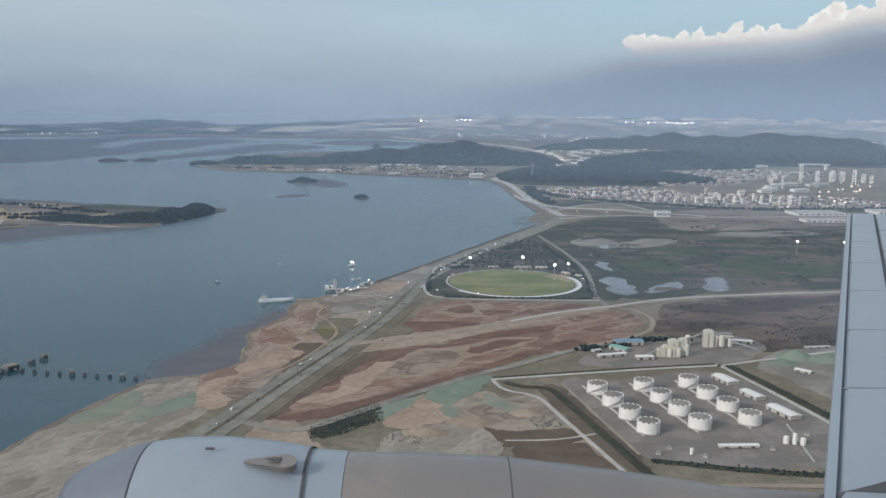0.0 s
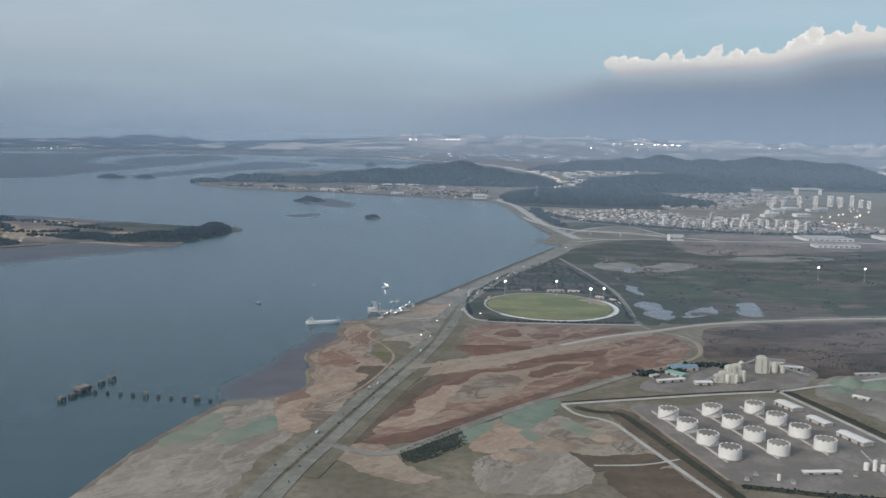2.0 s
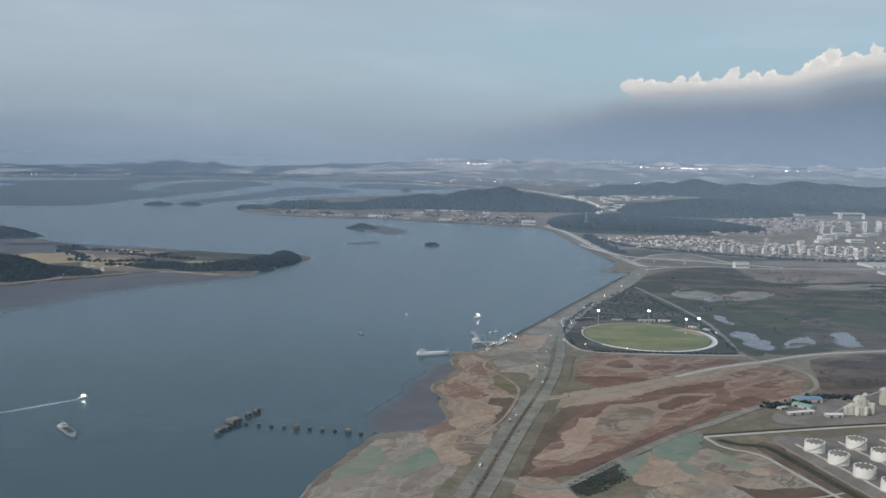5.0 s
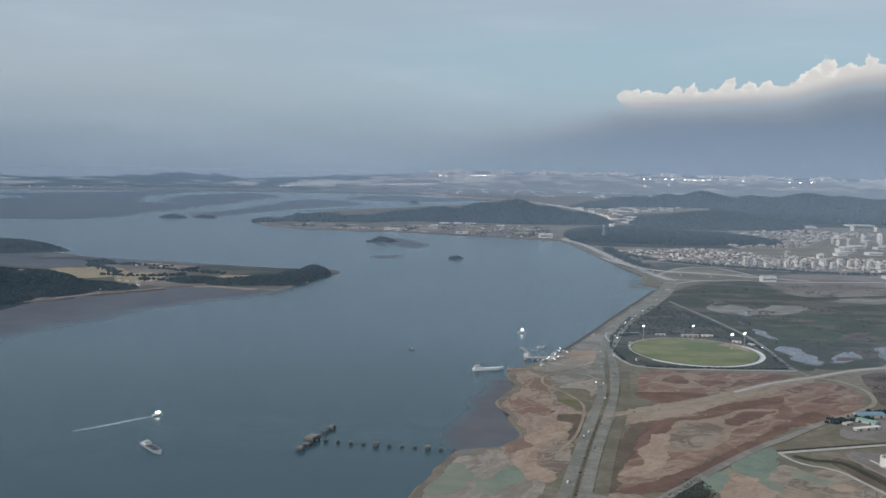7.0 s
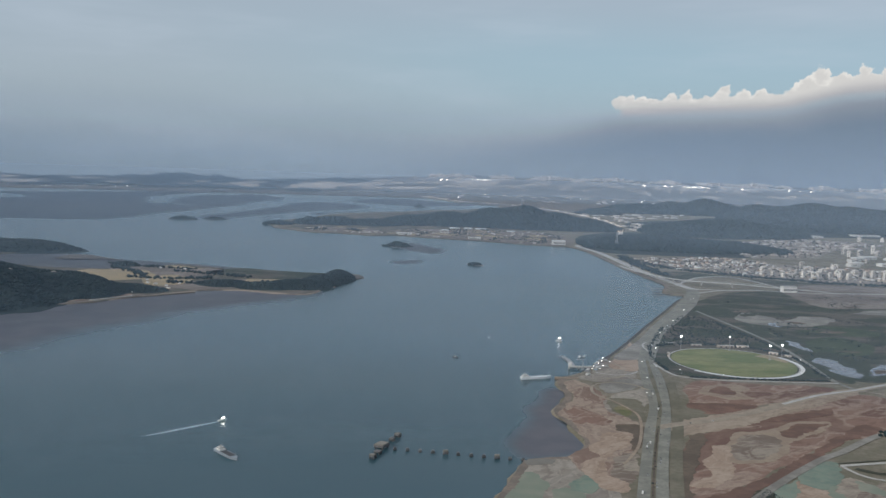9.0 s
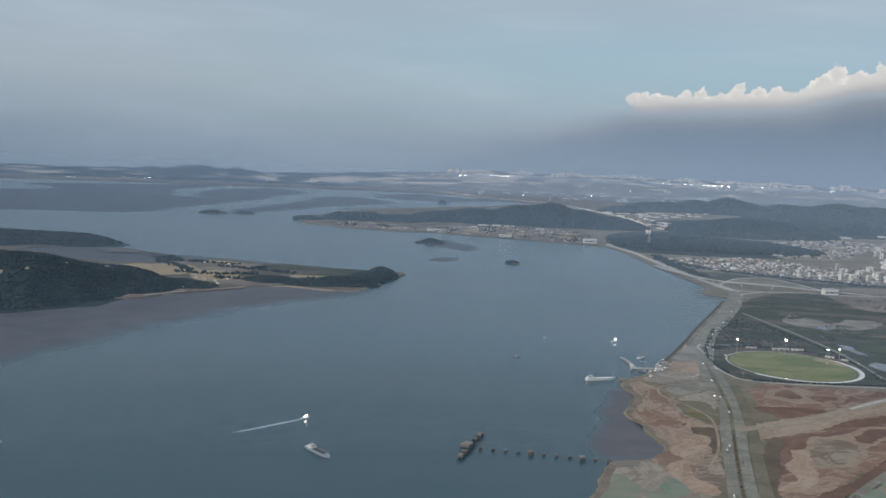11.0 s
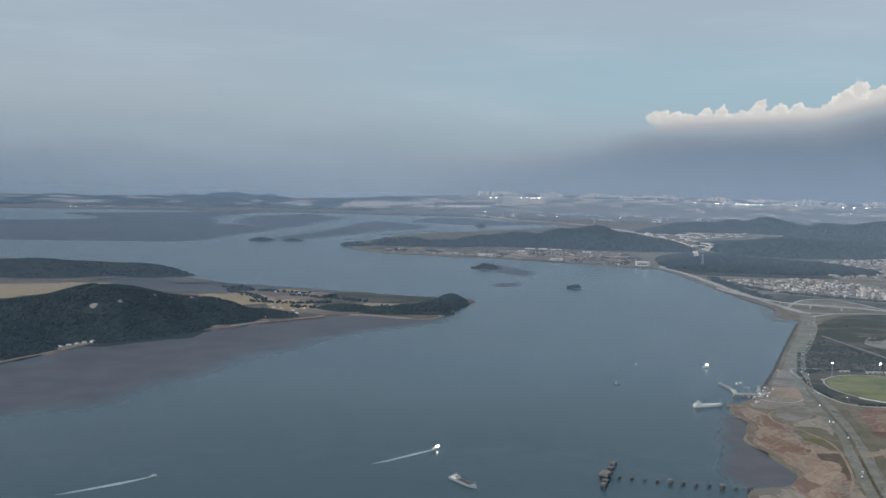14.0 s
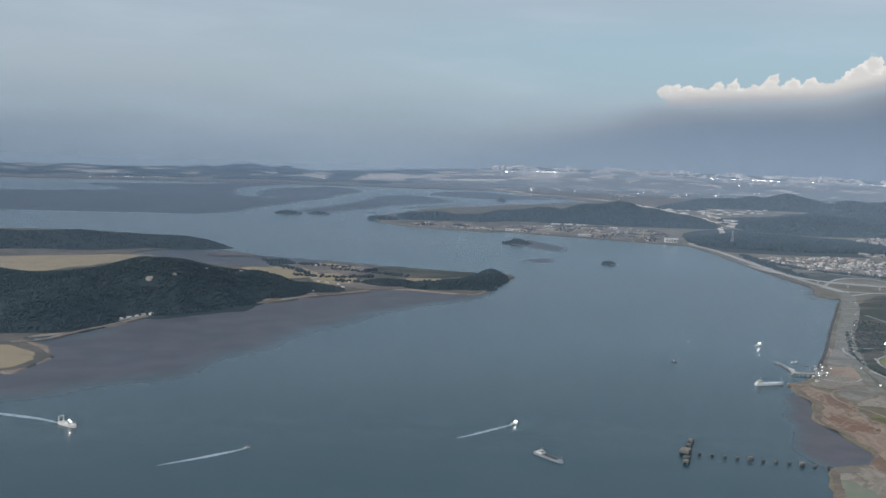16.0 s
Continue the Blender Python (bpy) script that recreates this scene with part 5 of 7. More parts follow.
def shed(place, sx, sy, h, rz, roof, label, wall=None, category="shed"):
    h *= 0.72
    ob = thing("shed", place, label, category, rz=rz)
    body = Shape().box(0, 0, 0, sx, sy, h).mesh("wall", wall or CONCRETE, ob)
    Shape().gable(0, 0, h, sx * 1.03, sy * 1.08, sy * 0.10).mesh("roof", roof, ob)
    for i in range(max(2, int(sx / 3))):
        Shape().box(-sx / 2 + sx * (i + 0.5) / max(2, int(sx / 3)), -sy / 2 - 0.02, 0, min(1.0, sx / 5), 0.06, h * 0.7).mesh("door", DARK_STEEL, body)
    return ob


for x, y, sx, sy, h, rz, roof, label in (
        (99.2, 305.5, 9.5, 4.6, 1.7, -72, WHITE, "long white-roofed shed beside the tanks"),
        (102.8, 288.6, 8.6, 3.6, 1.6, -72, WHITE, "long white-roofed shed beside the tanks"),
        (106.4, 271.2, 11.5, 4.0, 1.8, -72, WHITE, "long white-roofed shed beside the tanks"),
        (83.5, 242.5, 11.0, 2.0, 0.9, 4, WHITE, "low white open shed in the tank yard"),
        (118.0, 249.0, 6.0, 4.5, 1.8, 10, WHITE, "white workshop at the yard's corner"),
        (76.5, 356.0, 11.0, 5.0, 2.0, 6, ROOF_BLUE, "blue-roofed hall of the plant"),
        (71.5, 347.0, 8.0, 4.0, 1.4, -52, ROOF_GREEN, "green-roofed hall of the plant"),
        (66.5, 337.0, 11.5, 2.2, 1.4, 18, WHITE, "long white shed of the plant"),
        (78.0, 334.0, 6.5, 3.0, 1.5, 6, WHITE, "small white hall of the plant"),
        (62.0, 344.0, 4.0, 2.2, 1.0, 30, CONCRETE, "small grey hut of the plant"),
        (122.0, 360.0, 9.0, 3.0, 1.4, -14, WHITE, "pale shed behind the silos"),
        (118.0, 366.0, 6.0, 3.0, 1.3, 20, CREAM, "cream shed behind the silos"),
        (131.0, 318.0, 6.0, 2.6, 1.0, -48, WHITE, "small white shed on the gravel yard"),
        (110.0, 219.5, 14.0, 5.5, 1.6, 3, WHITE, "long white-roofed warehouse beside the pale road"),
        (128.0, 214.0, 10.0, 6.0, 2.0, 3, WHITE, "long white-roofed warehouse beside the pale road"),
        (150.0, 353.0, 10.0, 2.0, 0.8, 8, CONCRETE, "low pale shed on the gravel yard")):
    shed((x, y, 0.96), sx, sy, h, rz, roof, label)

for x, y, r, h in ((97.6, 245.5, 0.75, 2.0), (99.8, 245.0, 0.6, 3.0), (102.0, 244.6, 0.75, 1.8), (69.0, 236.5, 0.5, 1.6)):
    ob = thing("small_tank", (x, y, 0.97), "small white upright tank in the yard", "tank", "small tanks")
    Shape().drum(0, 0, 0, r, h, 20).mesh("shell", WHITE, ob)
    Shape().drum(0, 0, h, r, 0.3, 20, 0.1).mesh("roof", WHITE, ob)
for x, y in ((64, 240), (72, 234), (92, 240), (106, 252), (60, 236)):
    ob = thing("pump_unit", (x, y, 0.97), "small grey pump unit with pipes", "machine", "pump units")
    Shape().box(0, 0, 0, 1.2, 0.8, 0.5).mesh("plinth", CONCRETE, ob)
    Shape().drum(0.2, 0, 0.5, 0.3, 0.5, 12).box(-0.3, 0, 0.5, 0.4, 0.4, 0.7).mesh("pump", STEEL, ob)


def silo_group(place, rz, label, towers, drums, conveyor):
    ob = thing("silo_works", place, label, "plant", rz=rz)
    for x, y, sx, sy, h in towers:
        t = Shape().box(x, y, 0, sx, sy, h).box(x, y, h, sx * 0.6, sy * 0.6, 0.5).mesh("tower", CREAM, ob)
        Shape().box(x, y - sy / 2 - 0.02, 0.4, sx * 0.12, 0.06, h * 0.8).box(x + sx / 2 + 0.02, y, 0.4, 0.06, sy * 0.12, h * 0.8).mesh("pipe", STEEL, t)
    for x, y, r, h in drums:
        d = Shape().drum(x, y, 0.5, r, h - 0.5, 20).drum(x, y, h, r, r * 0.5, 20, 0.15).mesh("silo", CREAM, ob)
        Shape().drum(x, y, 0.0, r * 0.8, 0.5, 12).mesh("foot", CONCRETE, d)
    for (x, y, z), (u, v, w) in conveyor:
        run = Vector((u - x, v - y, w - z))
        m = Matrix.Translation(((x + u) / 2, (y + v) / 2, (z + w) / 2)) @ run.to_track_quat("X", "Z").to_matrix().to_4x4()
        s = Shape()
        a = run.length / 2
        s.add([(i * a, j * 0.3, k * 0.3) for i in (-1, 1) for j in (-1, 1) for k in (-1, 1)], [(0, 1, 3, 2), (4, 6, 7, 5), (0, 4, 5, 1), (2, 3, 7, 6), (0, 2, 6, 4), (1, 5, 7, 3)], m)
        s.mesh("conveyor", STEEL, ob)
    return ob


silo_group((89, 338, 0.97), 4, "cream silos and mixing towers of a concrete plant",
           [(0.4, 0, 3.4, 3.0, 6.2), (3.4, 0.4, 2.6, 2.6, 4.8), (-2.6, -0.4, 2.8, 2.6, 3.9), (-5.0, -0.6, 2.0, 2.2, 2.8), (0.6, -1.9, 2.0, 1.0, 3.4)],
           [(5.6, -0.4, 1.0, 4.2), (2.2, -2.0, 0.9, 3.2), (-1.2, -2.0, 0.9, 3.2)],
           [((-11, -2, 0.5), (-5, -0.4, 2.6)), ((-6, 3, 0.5), (0, 0, 5.8))])
silo_group((107, 353, 0.97), -6, "cream silos and a tall cream tower with a long gallery",
           [(0, 0, 3.8, 3.0, 6.4), (2.6, 0.6, 1.6, 2.4, 5.2), (-9.6, 0.6, 3.4, 2.4, 2.6)],
           [(5.4, 0.2, 1.2, 4.6), (-7.4, 1.6, 1.1, 3.6), (8.6, 0.6, 0.9, 3.0)],
           [((18, -3, 0.4), (9, 0.0, 2.4)), ((1, 0.4, 5.6), (9.2, 0.6, 5.4)), ((1, -0.3, 5.2), (9.2, 0.0, 5.0)), ((-8, 0, 2.8), (-1, 0, 5.8))])
for x, y, rx, ry, top, s in ((136, 338, 8, 6, 3.2, 41), (146, 335, 9, 6, 2.8, 42), (128, 330, 6, 5, 1.6, 43)):
    Hill([(x, y, rx, ry, top)], s, 1.2).build("gravel_heap", TEAL, "grey-green netted heap of gravel", rough=0.2, cells=(30, 24))
for x, y, rx, ry, top, s in ((-2, 252, 8, 5, 1.6, 44), (12, 262, 9, 6, 1.4, 45), (28, 270, 6, 5, 1.2, 46)):
    Hill([(x, y, rx, ry, top)], s, 1.2).build("earth_heap", SAND, "pale heap of dumped earth", rough=0.3, cells=(30, 24))
rubble = Shape()
for x, y in scatter([(-12, 252), (-4, 258), (2, 250), (-4, 242), (-14, 244)], 60) + scatter([(28, 266), (36, 268), (38, 258), (30, 256)], 50):
    rubble.box(x, y, 0.9, random.uniform(0.3, 1.2), random.uniform(0.3, 0.9), random.uniform(0.15, 0.4), random.uniform(0, 90), 0.7)
tagged(rubble.mesh("rubble", GREY), "scattered blocks of broken concrete", "rubble", kind="stuff")

# ---- the playing field ----
OVAL = [(41 + 33.5 * math.cos(radians(a)), 488 + 38 * math.sin(radians(a))) for a in range(0, 360, 15)]
sheet("playing_field", OVAL, 0.985, TURF, "oval floodlit playing field of mown yellow-green turf", category="playing field", rough=0.3)
# the floodlit corner of the turf is painted as a yellow patch
sheet("lit_turf_patch", [(60, 508), (70, 512), (76, 500), (72, 490), (66, 500)], 0.992, PALE_GRASS, "yellow corner of the playing field, painted as floodlit turf", category="playing field", rough=0.8)
ribbon("ring_path", [(41 + 34.6 * math.cos(radians(a)), 488 + 39.2 * math.sin(radians(a))) for a in range(0, 361, 12)], 1.0, 0.995, CONCRETE, "narrow pale path round the playing field", category="path", step=3.0)
ribbon("ring_path", [(41 + 36.2 * math.cos(radians(a)), 488 + 40.0 * math.sin(radians(a))) for a in range(-142, 32, 8)], 2.1, 1.0, WHITE, "broad white path round the playing field", category="path", step=3.0)
ribbon("road", [(-1, 500), (0, 530), (8, 543), (30, 541)], 1.0, Z + 0.012, CONCRETE, "pale lane beside the playing field")
for x, y, sx, sy, h, rz, label in ((51, 532, 10, 2.6, 1.8, 4, "pale pavilion beside the playing field"), (62, 534, 7, 2.4, 1.4, -4, "low pale stand beside the playing field"), (74, 515, 5, 2.2, 1.5, -40, "low pale clubhouse beside the field"), (80, 508, 3.5, 2.0, 1.3, -40, "small pale hut near the straight road"), (34, 535, 6, 2.0, 1.2, 3, "low pale hut by the field")):
    shed((x, y, 0.98), sx, sy, h, rz, CONCRETE, label, HOUSE_WALL, "pavilion")
for x, y in ((10, 508), (8, 500)):
    shed((x, y, 0.98), 2.5, 1.4, 0.8, 70, CONCRETE, "small grey hut by the field", HOUSE_WALL, "hut")


def flood_mast(place, rz):
    mast = thing("floodlight_mast", place, "tall steel mast with a lit white floodlight bank", "floodlight", "floodlights", rz)
    Shape().drum(0, 0, 0, 0.6, 0.4, 10).mesh("footing", CONCRETE, mast)
    Shape().drum(0, 0, 0.3, 0.16, 8.2, 10, 0.09).mesh("pole", STEEL, mast)
    Shape().box(0, 0.12, 7.7, 1.2, 0.12, 0.95).mesh("lamp_frame", DARK_STEEL, mast)
    for i in range(4):
        for j in range(3):
            Shape().box(-0.42 + 0.28 * i, -0.02, 7.78 + 0.29 * j, 0.18, 0.16, 0.18).mesh("lamp", FLOOD, mast, "glowing white lamp")
    return mast


first = flood_mast((20, 519, 0.97), 8)
for x, y, rz in ((50, 522, 4), (65, 497, -20), (73, 500, -30), (238, 603, -5), (268, 600, -5)):
    copy_thing(first, pose(x, y, 0.97, 0, 0, rz))


def street_lamp(place, rz):
    ob = thing("street_lamp", place, "lit street lamp on a grey pole", "street lamp", "street lamps", rz)
    Shape().drum(0, 0, 0, 0.08, 2.4, 8, 0.05).mesh("pole", STEEL, ob)
    Shape().box(0.4, 0, 2.38, 0.9, 0.07, 0.06).mesh("arm", STEEL, ob)
    Shape().box(0.85, 0, 2.28, 0.4, 0.26, 0.12).mesh("lamp", CITY_LAMP, ob, "glowing lamp head")
    return ob


first = street_lamp((20, 566, 0.97), 200)
for x, y in ((-15, 472), (78, 489), (2, 512), (-22, 432), (40, 616), (62, 668), (88, 732), (104, 772), (-30, 400), (0, 452), (20, 444)):
    copy_thing(first, pose(x + 2.2, y, 0.97, 0, 0, 190))

# ---- harbour, ships and the old pier ----
jetty = thing("jetty", (0, 0, 0), "grey concrete jetty with an angled pontoon", "jetty")
ribbon("deck", [(-34, 466), (-45, 462), (-55, 462)], 2.4, 1.5, CONCRETE, edge=0.5, parent=jetty)
ribbon("pontoon", [(-52, 466), (-52, 478), (-54, 493)], 2.2, 0.7, STEEL, edge=0.6, parent=jetty)
for x, y in ((-55, 462), (-50, 462), (-45, 462), (-40, 464)):
    Shape().drum(x, y, -2, 0.5, 3.2, 10).mesh("pile", CONCRETE, jetty)
Shape().box(-54.5, 463, 1.5, 1.8, 1.8, 1.4).box(-53, 471, 0.7, 1.4, 1.4, 1.0).mesh("hut", WHITE, jetty)
ribbon("barge_ramp", [(-66, 437), (-60, 436), (-54, 437)], 2.2, 1.0, SAND, "sandy barge ramp at the waterline", edge=1.0, category="ramp")
for k in range(20):
    x, y = -46 + 0.7 * k + random.uniform(-3.0, 2.0), 446 + 1.75 * k + random.uniform(-3, 3)
    paint = (WHITE, CONCRETE, STEEL, ROOF_BLUE)[k % 4]
    shed((x, y, 0.98), random.uniform(1.2, 2.6), random.uniform(1.0, 1.6), random.uniform(0.6, 1.5), random.uniform(-30, 60), paint, ("white harbour hall with a low roof", "pale grey concrete harbour hall", "dull grey steel harbour shed", "grey harbour shed with a blue roof")[k % 4], (WHITE, CONCRETE, STEEL, CONCRETE)[k % 4], "hall")
for x, y in ((-46, 449), (-43, 455), (-40, 462), (-37, 470), (-35, 477), (-42, 450), (-39, 457), (-33, 468)):
    copy_thing(first, pose(x, y, 0.97, 0, 0, random.uniform(0, 360)))
crane = thing("harbour_crane", (-49, 455, 0.97), "slim grey harbour crane", "crane")
Shape().box(0, 0, 0, 1.2, 1.2, 0.8).mesh("base", STEEL, crane)
Shape().box(0, 0, 0.8, 0.35, 0.35, 5.0, 0, 0.6).mesh("mast", STEEL, crane)
Shape().box(-1.5, 0, 5.4, 4.0, 0.25, 0.25).mesh("jib", STEEL, crane)


def hull(length, beam, depth, bow=0.3):
    """A ship's hull along x, its bow at +x, its keel at -0.4 * depth."""
    sh, rings = Shape(), []
    n = 14
    for i in range(n + 1):
        t = i / n
        w = beam / 2 * (1.0 if t < 1 - bow else max(0.04, 1 - ((t - 1 + bow) / bow) ** 2.0)) * (0.86 + 0.14 * min(1, t * 8))
        rise = depth * (0.22 * max(0, (t - 0.7) / 0.3) ** 2 + 0.05 * (1 - t))
        x = (t - 0.5) * length
        rings.append([(x, -w, depth + rise), (x - 0.02 * length * t, -w * 0.82, -0.4 * depth), (x - 0.02 * length * t, w * 0.82, -0.4 * depth), (x, w, depth + rise)])
    for r in rings:
        sh.v += r
    for i in range(n):
        a, b = 4 * i, 4 * i + 4
        sh.f += [(a + k, a + k + 1, b + k + 1, b + k) for k in range(3)] + [(a + 3, a, b, b + 3)]
    sh.f += [(0, 3, 2, 1), (4 * n, 4 * n + 1, 4 * n + 2, 4 * n + 3)]
    return sh


def ship(name, place, rz, length, beam, depth, label, house_at, lamps, hold=True, paint=None, gantry=False):
    ob = thing(name, place, label, "ship", rz=rz)
    hull(length, beam, depth).mesh("hull", paint or WHITE, ob)
    hx = house_at * length
    house = Shape().box(hx, 0, depth, length * 0.20, beam * 0.8, depth * 0.7).box(hx, 0, depth * 1.7, length * 0.12, beam * 0.66, depth * 0.5).mesh("deckhouse", WHITE, ob)
    Shape().box(hx, 0, depth * 1.85, length * 0.124, beam * 0.68, depth * 0.22).mesh("window_band", GLASS, house)
    Shape().drum(hx - 0.02 * length, 0, depth * 2.2, beam * 0.09, depth * 0.7, 10).mesh("funnel", STEEL, ob)
    Shape().drum(hx + 0.05 * length, 0, depth * 2.2, 0.06, depth * 1.2, 6).drum(length * 0.42, 0, depth, 0.07, depth * 1.9, 6).mesh("mast", STEEL, ob)
    if hold:
        side = -1 if house_at > 0 else 1
        Shape().box(hx + side * length * 0.36, 0, depth, length * 0.46, beam * 0.72, depth * 0.14).mesh("hatch", DARK_STEEL, ob, "dark cargo hatch")
    if gantry:
        Shape().box(-length * 0.44, -beam * 0.4, depth, 0.3, 0.3, depth * 2.2).box(-length * 0.44, beam * 0.4, depth, 0.3, 0.3, depth * 2.2).box(-length * 0.44, 0, depth * 3.1, 0.4, beam * 0.9, 0.3).mesh("gantry", WHITE, ob)
    rail = Shape()
    for i in range(9 if length > 6 else 0):
        x = (-0.45 + 0.1 * i) * length
        rail.box(x, beam * 0.47, depth, 0.06, 0.06, 0.25).box(x, -beam * 0.47, depth, 0.06, 0.06, 0.25)
    if length > 6:
        rail.mesh("railing", STEEL, ob)
    for x, y, z in lamps:
        Shape().box(x, y, z * 0.85, 0.26, 0.26, 0.26).mesh("lamp", DECK_LAMP, ob, "glowing deck lamp")
    return ob


ship("cargo_ship", (-75.5, 436, 0), 17, 16.5, 2.6, 1.15, "white cargo ship moored off the earthworks", -0.36, [], False, SHIP_WHITE)
ship("cargo_ship", (-201, 300.5, 0), -50, 15.0, 3.0, 0.9, "grey cargo ship with a dark hold and white deckhouse at anchor", -0.30, [], True, AIRFRAME)
ship("ferry", (-390, 314, 0), -30, 10.0, 2.8, 1.0, "white ferry with a stern gantry and deck lamp", 0.05, [(1.4, -0.6, 3.0), (1.8, -0.6, 2.6)], False, None, True)
ship("patrol_boat", (-212, 344, 0), 42, 3.6, 1.2, 0.5, "small white boat with bright deck lamps under way", 0.0, [(0.5, -0.3, 1.5), (-0.5, -0.3, 1.4), (0.0, -0.5, 1.1)], False)
ship("fishing_boat", (-49, 541, 0), 20, 4.0, 1.5, 0.6, "small white fishing boat with bright lamps", -0.1, [(0.2, -0.5, 2.2), (0.6, -0.5, 2.0), (-0.5, -0.4, 2.4)], False)
ship("speed_boat", (-314.5, 296.5, 0), 42, 2.6, 0.8, 0.35, "small white speedboat under way", -0.05, [], False)
ship("fishing_boat", (-114.5, 482.5, 0), -25, 3.4, 1.1, 0.45, "small grey fishing boat at anchor", -0.1, [], False, STONE)
ship("fishing_boat", (-92, 545, 0), 70, 1.6, 0.6, 0.22, "small grey fishing boat far out", -0.1, [], False, STONE)
ship("fishing_boat", (-44, 494, 0), 60, 3.2, 1.1, 0.4, "white fishing boat moored in the harbour", -0.1, [], False)
ship("fishing_boat", (-41, 496, 0), 40, 2.8, 1.0, 0.4, "white fishing boat moored in the harbour", -0.1, [], False)


def wake(points, width, label):
    """A tapering streak of foam behind a boat."""
    line, sh = curve(points, step=1.5), Shape()
    n = len(line) - 1
    for i, p in enumerate(line):
        d = (line[min(i + 1, n)] - line[max(i - 1, 0)]).normalized()
        w = width * (0.35 + 0.65 * min(1, i / n * 3)) * (1 - (i / n) ** 3) / 2 * (1 + 0.3 * noise.noise(p * 0.8))
        sh.v += [(p.x - d.y * w, p.y + d.x * w, 0.035), (p.x + d.y * w, p.y - d.x * w, 0.035)]
    sh.f = [(2 * i, 2 * i + 1, 2 * i + 3, 2 * i + 2) for i in range(n)]
    tagged(sh.mesh("wake", FOAM), label, "wake", kind="stuff")


wake([(-213.5, 342.4), (-222, 334), (-231, 325), (-237, 320)], 2.1, "pale foam trail behind a boat")
wake([(-315.4, 295.6), (-322, 289), (-331, 281), (-341, 273)], 2.4, "pale foam trail behind a speedboat")
wake([(-394, 316.5), (-404, 321), (-415, 324), (-430, 327), (-450, 331)], 3.0, "pale foam trail behind the ferry")


def pier_block(x, y, z, sx, sy, h, rz, cap, legs):
    ob = thing("pier_block", (x, y, 0), "weathered grey concrete platform of an unfinished pier", "pier", "blocks of the old pier", rz)
    for u, v in legs:
        Shape().drum(u * sx / 2 * 0.75, v * sy / 2 * 0.75, -3, 0.32, 3 + z, 8).mesh("pile", DARK_STEEL, ob)
    Shape().box(0, 0, z, sx, sy, h).mesh("deck", STONE, ob)
    if cap:
        Shape().box(0, 0, z + h, sx * 0.9, sy * 0.85, cap).mesh("cap", GREY, ob)
    return ob


FOUR = ((-1, -1), (1, -1), (1, 1), (-1, 1))
pier_block(-147, 314, 0.8, 5.0, 4.0, 0.7, 62, 0.4, FOUR)
pier_block(-141.5, 328.5, 0.8, 2.0, 2.2, 0.6, 62, 0.2, FOUR)
pier_block(-143.5, 323.0, 0.8, 1.8, 1.8, 0.5, 62, 0, FOUR)
pier_block(-149.5, 301.5, 0.8, 2.2, 2.0, 0.6, 62, 0.2, FOUR)
pier_block(-148.0, 307.0, 0.8, 1.8, 2.4, 0.5, 62, 0, FOUR)
for k in range(11):
    x, y = -142 + 4.62 * k, 312 - 0.9 * k
    wide = k in (4, 8)
    pier_block(x, y, 0.5, 1.9 if wide else 1.0, 1.3 if wide else 1.0, 0.65, 10, 0.5 if wide else 0.0, ((-1, 0), (1, 0)))
sheet("abutment", [(-96, 301), (-90, 304), (-84, 303), (-86, 298), (-95, 296)], 0.95, GREY, "grey concrete abutment of the old pier", edge=1.4, category="abutment", sharp=True)

# ---- cars ----
def car(place, rz):
    ob = thing("car", place, "small car on the coast road", "car", "cars on the roads", rz)
    body = Shape().box(0, 0, 0.09, 0.92, 0.38, 0.13).mesh("body", CAR_PAINT, ob)
    Shape().box(-0.05, 0, 0.22, 0.52, 0.34, 0.11, 0, 0.8).mesh("cabin", GLASS, ob, "dark glazed cabin")
    for x in (-0.28, 0.28):
        for y in (-0.18, 0.18):
            Shape().box(x, y, 0, 0.16, 0.06, 0.16).mesh("wheel", DARK_STEEL, ob)
    return ob


def lorry(place, rz):
    ob = thing("lorry", place, "white box lorry on the coast road", "lorry", "lorries on the roads", rz)
    Shape().box(0.75, 0, 0.15, 0.45, 0.5, 0.5).mesh("cab", CAR_PAINT, ob)
    Shape().box(-0.25, 0, 0.15, 1.5, 0.52, 0.62).mesh("box", WHITE, ob)
    for x in (-0.7, -0.3, 0.75):
        for y in (-0.22, 0.22):
            Shape().box(x, y, 0, 0.2, 0.08, 0.2).mesh("wheel", DARK_STEEL, ob)
    return ob


first_car, first_lorry = car((-47.5, 314, Z + 0.05), 70), lorry((-60.5, 270, Z + 0.05), 75)
for line, count, half in ((WEST, 30, 1.6), (EAST, 30, 1.6), (NORTH[:5], 34, 4.0), (NORTH[4:], 18, 2.8), (CROSS, 5, 1.0)):
    run = curve(line, step=1.2)
    for _ in range(count):
        i = random.randrange(1, len(run) - 2)
        d = run[i + 1] - run[i]
        side = random.choice((-1, -0.35, 0.35, 1)) * half
        u = d.normalized()
        m = pose(run[i].x + u.y * side, run[i].y - u.x * side, Z + 0.05, 0, 0, math.degrees(math.atan2(d.y, d.x)) + (180 if side < 0 else 0))
        copy_thing(first_lorry if random.random() < 0.12 else first_car, m)

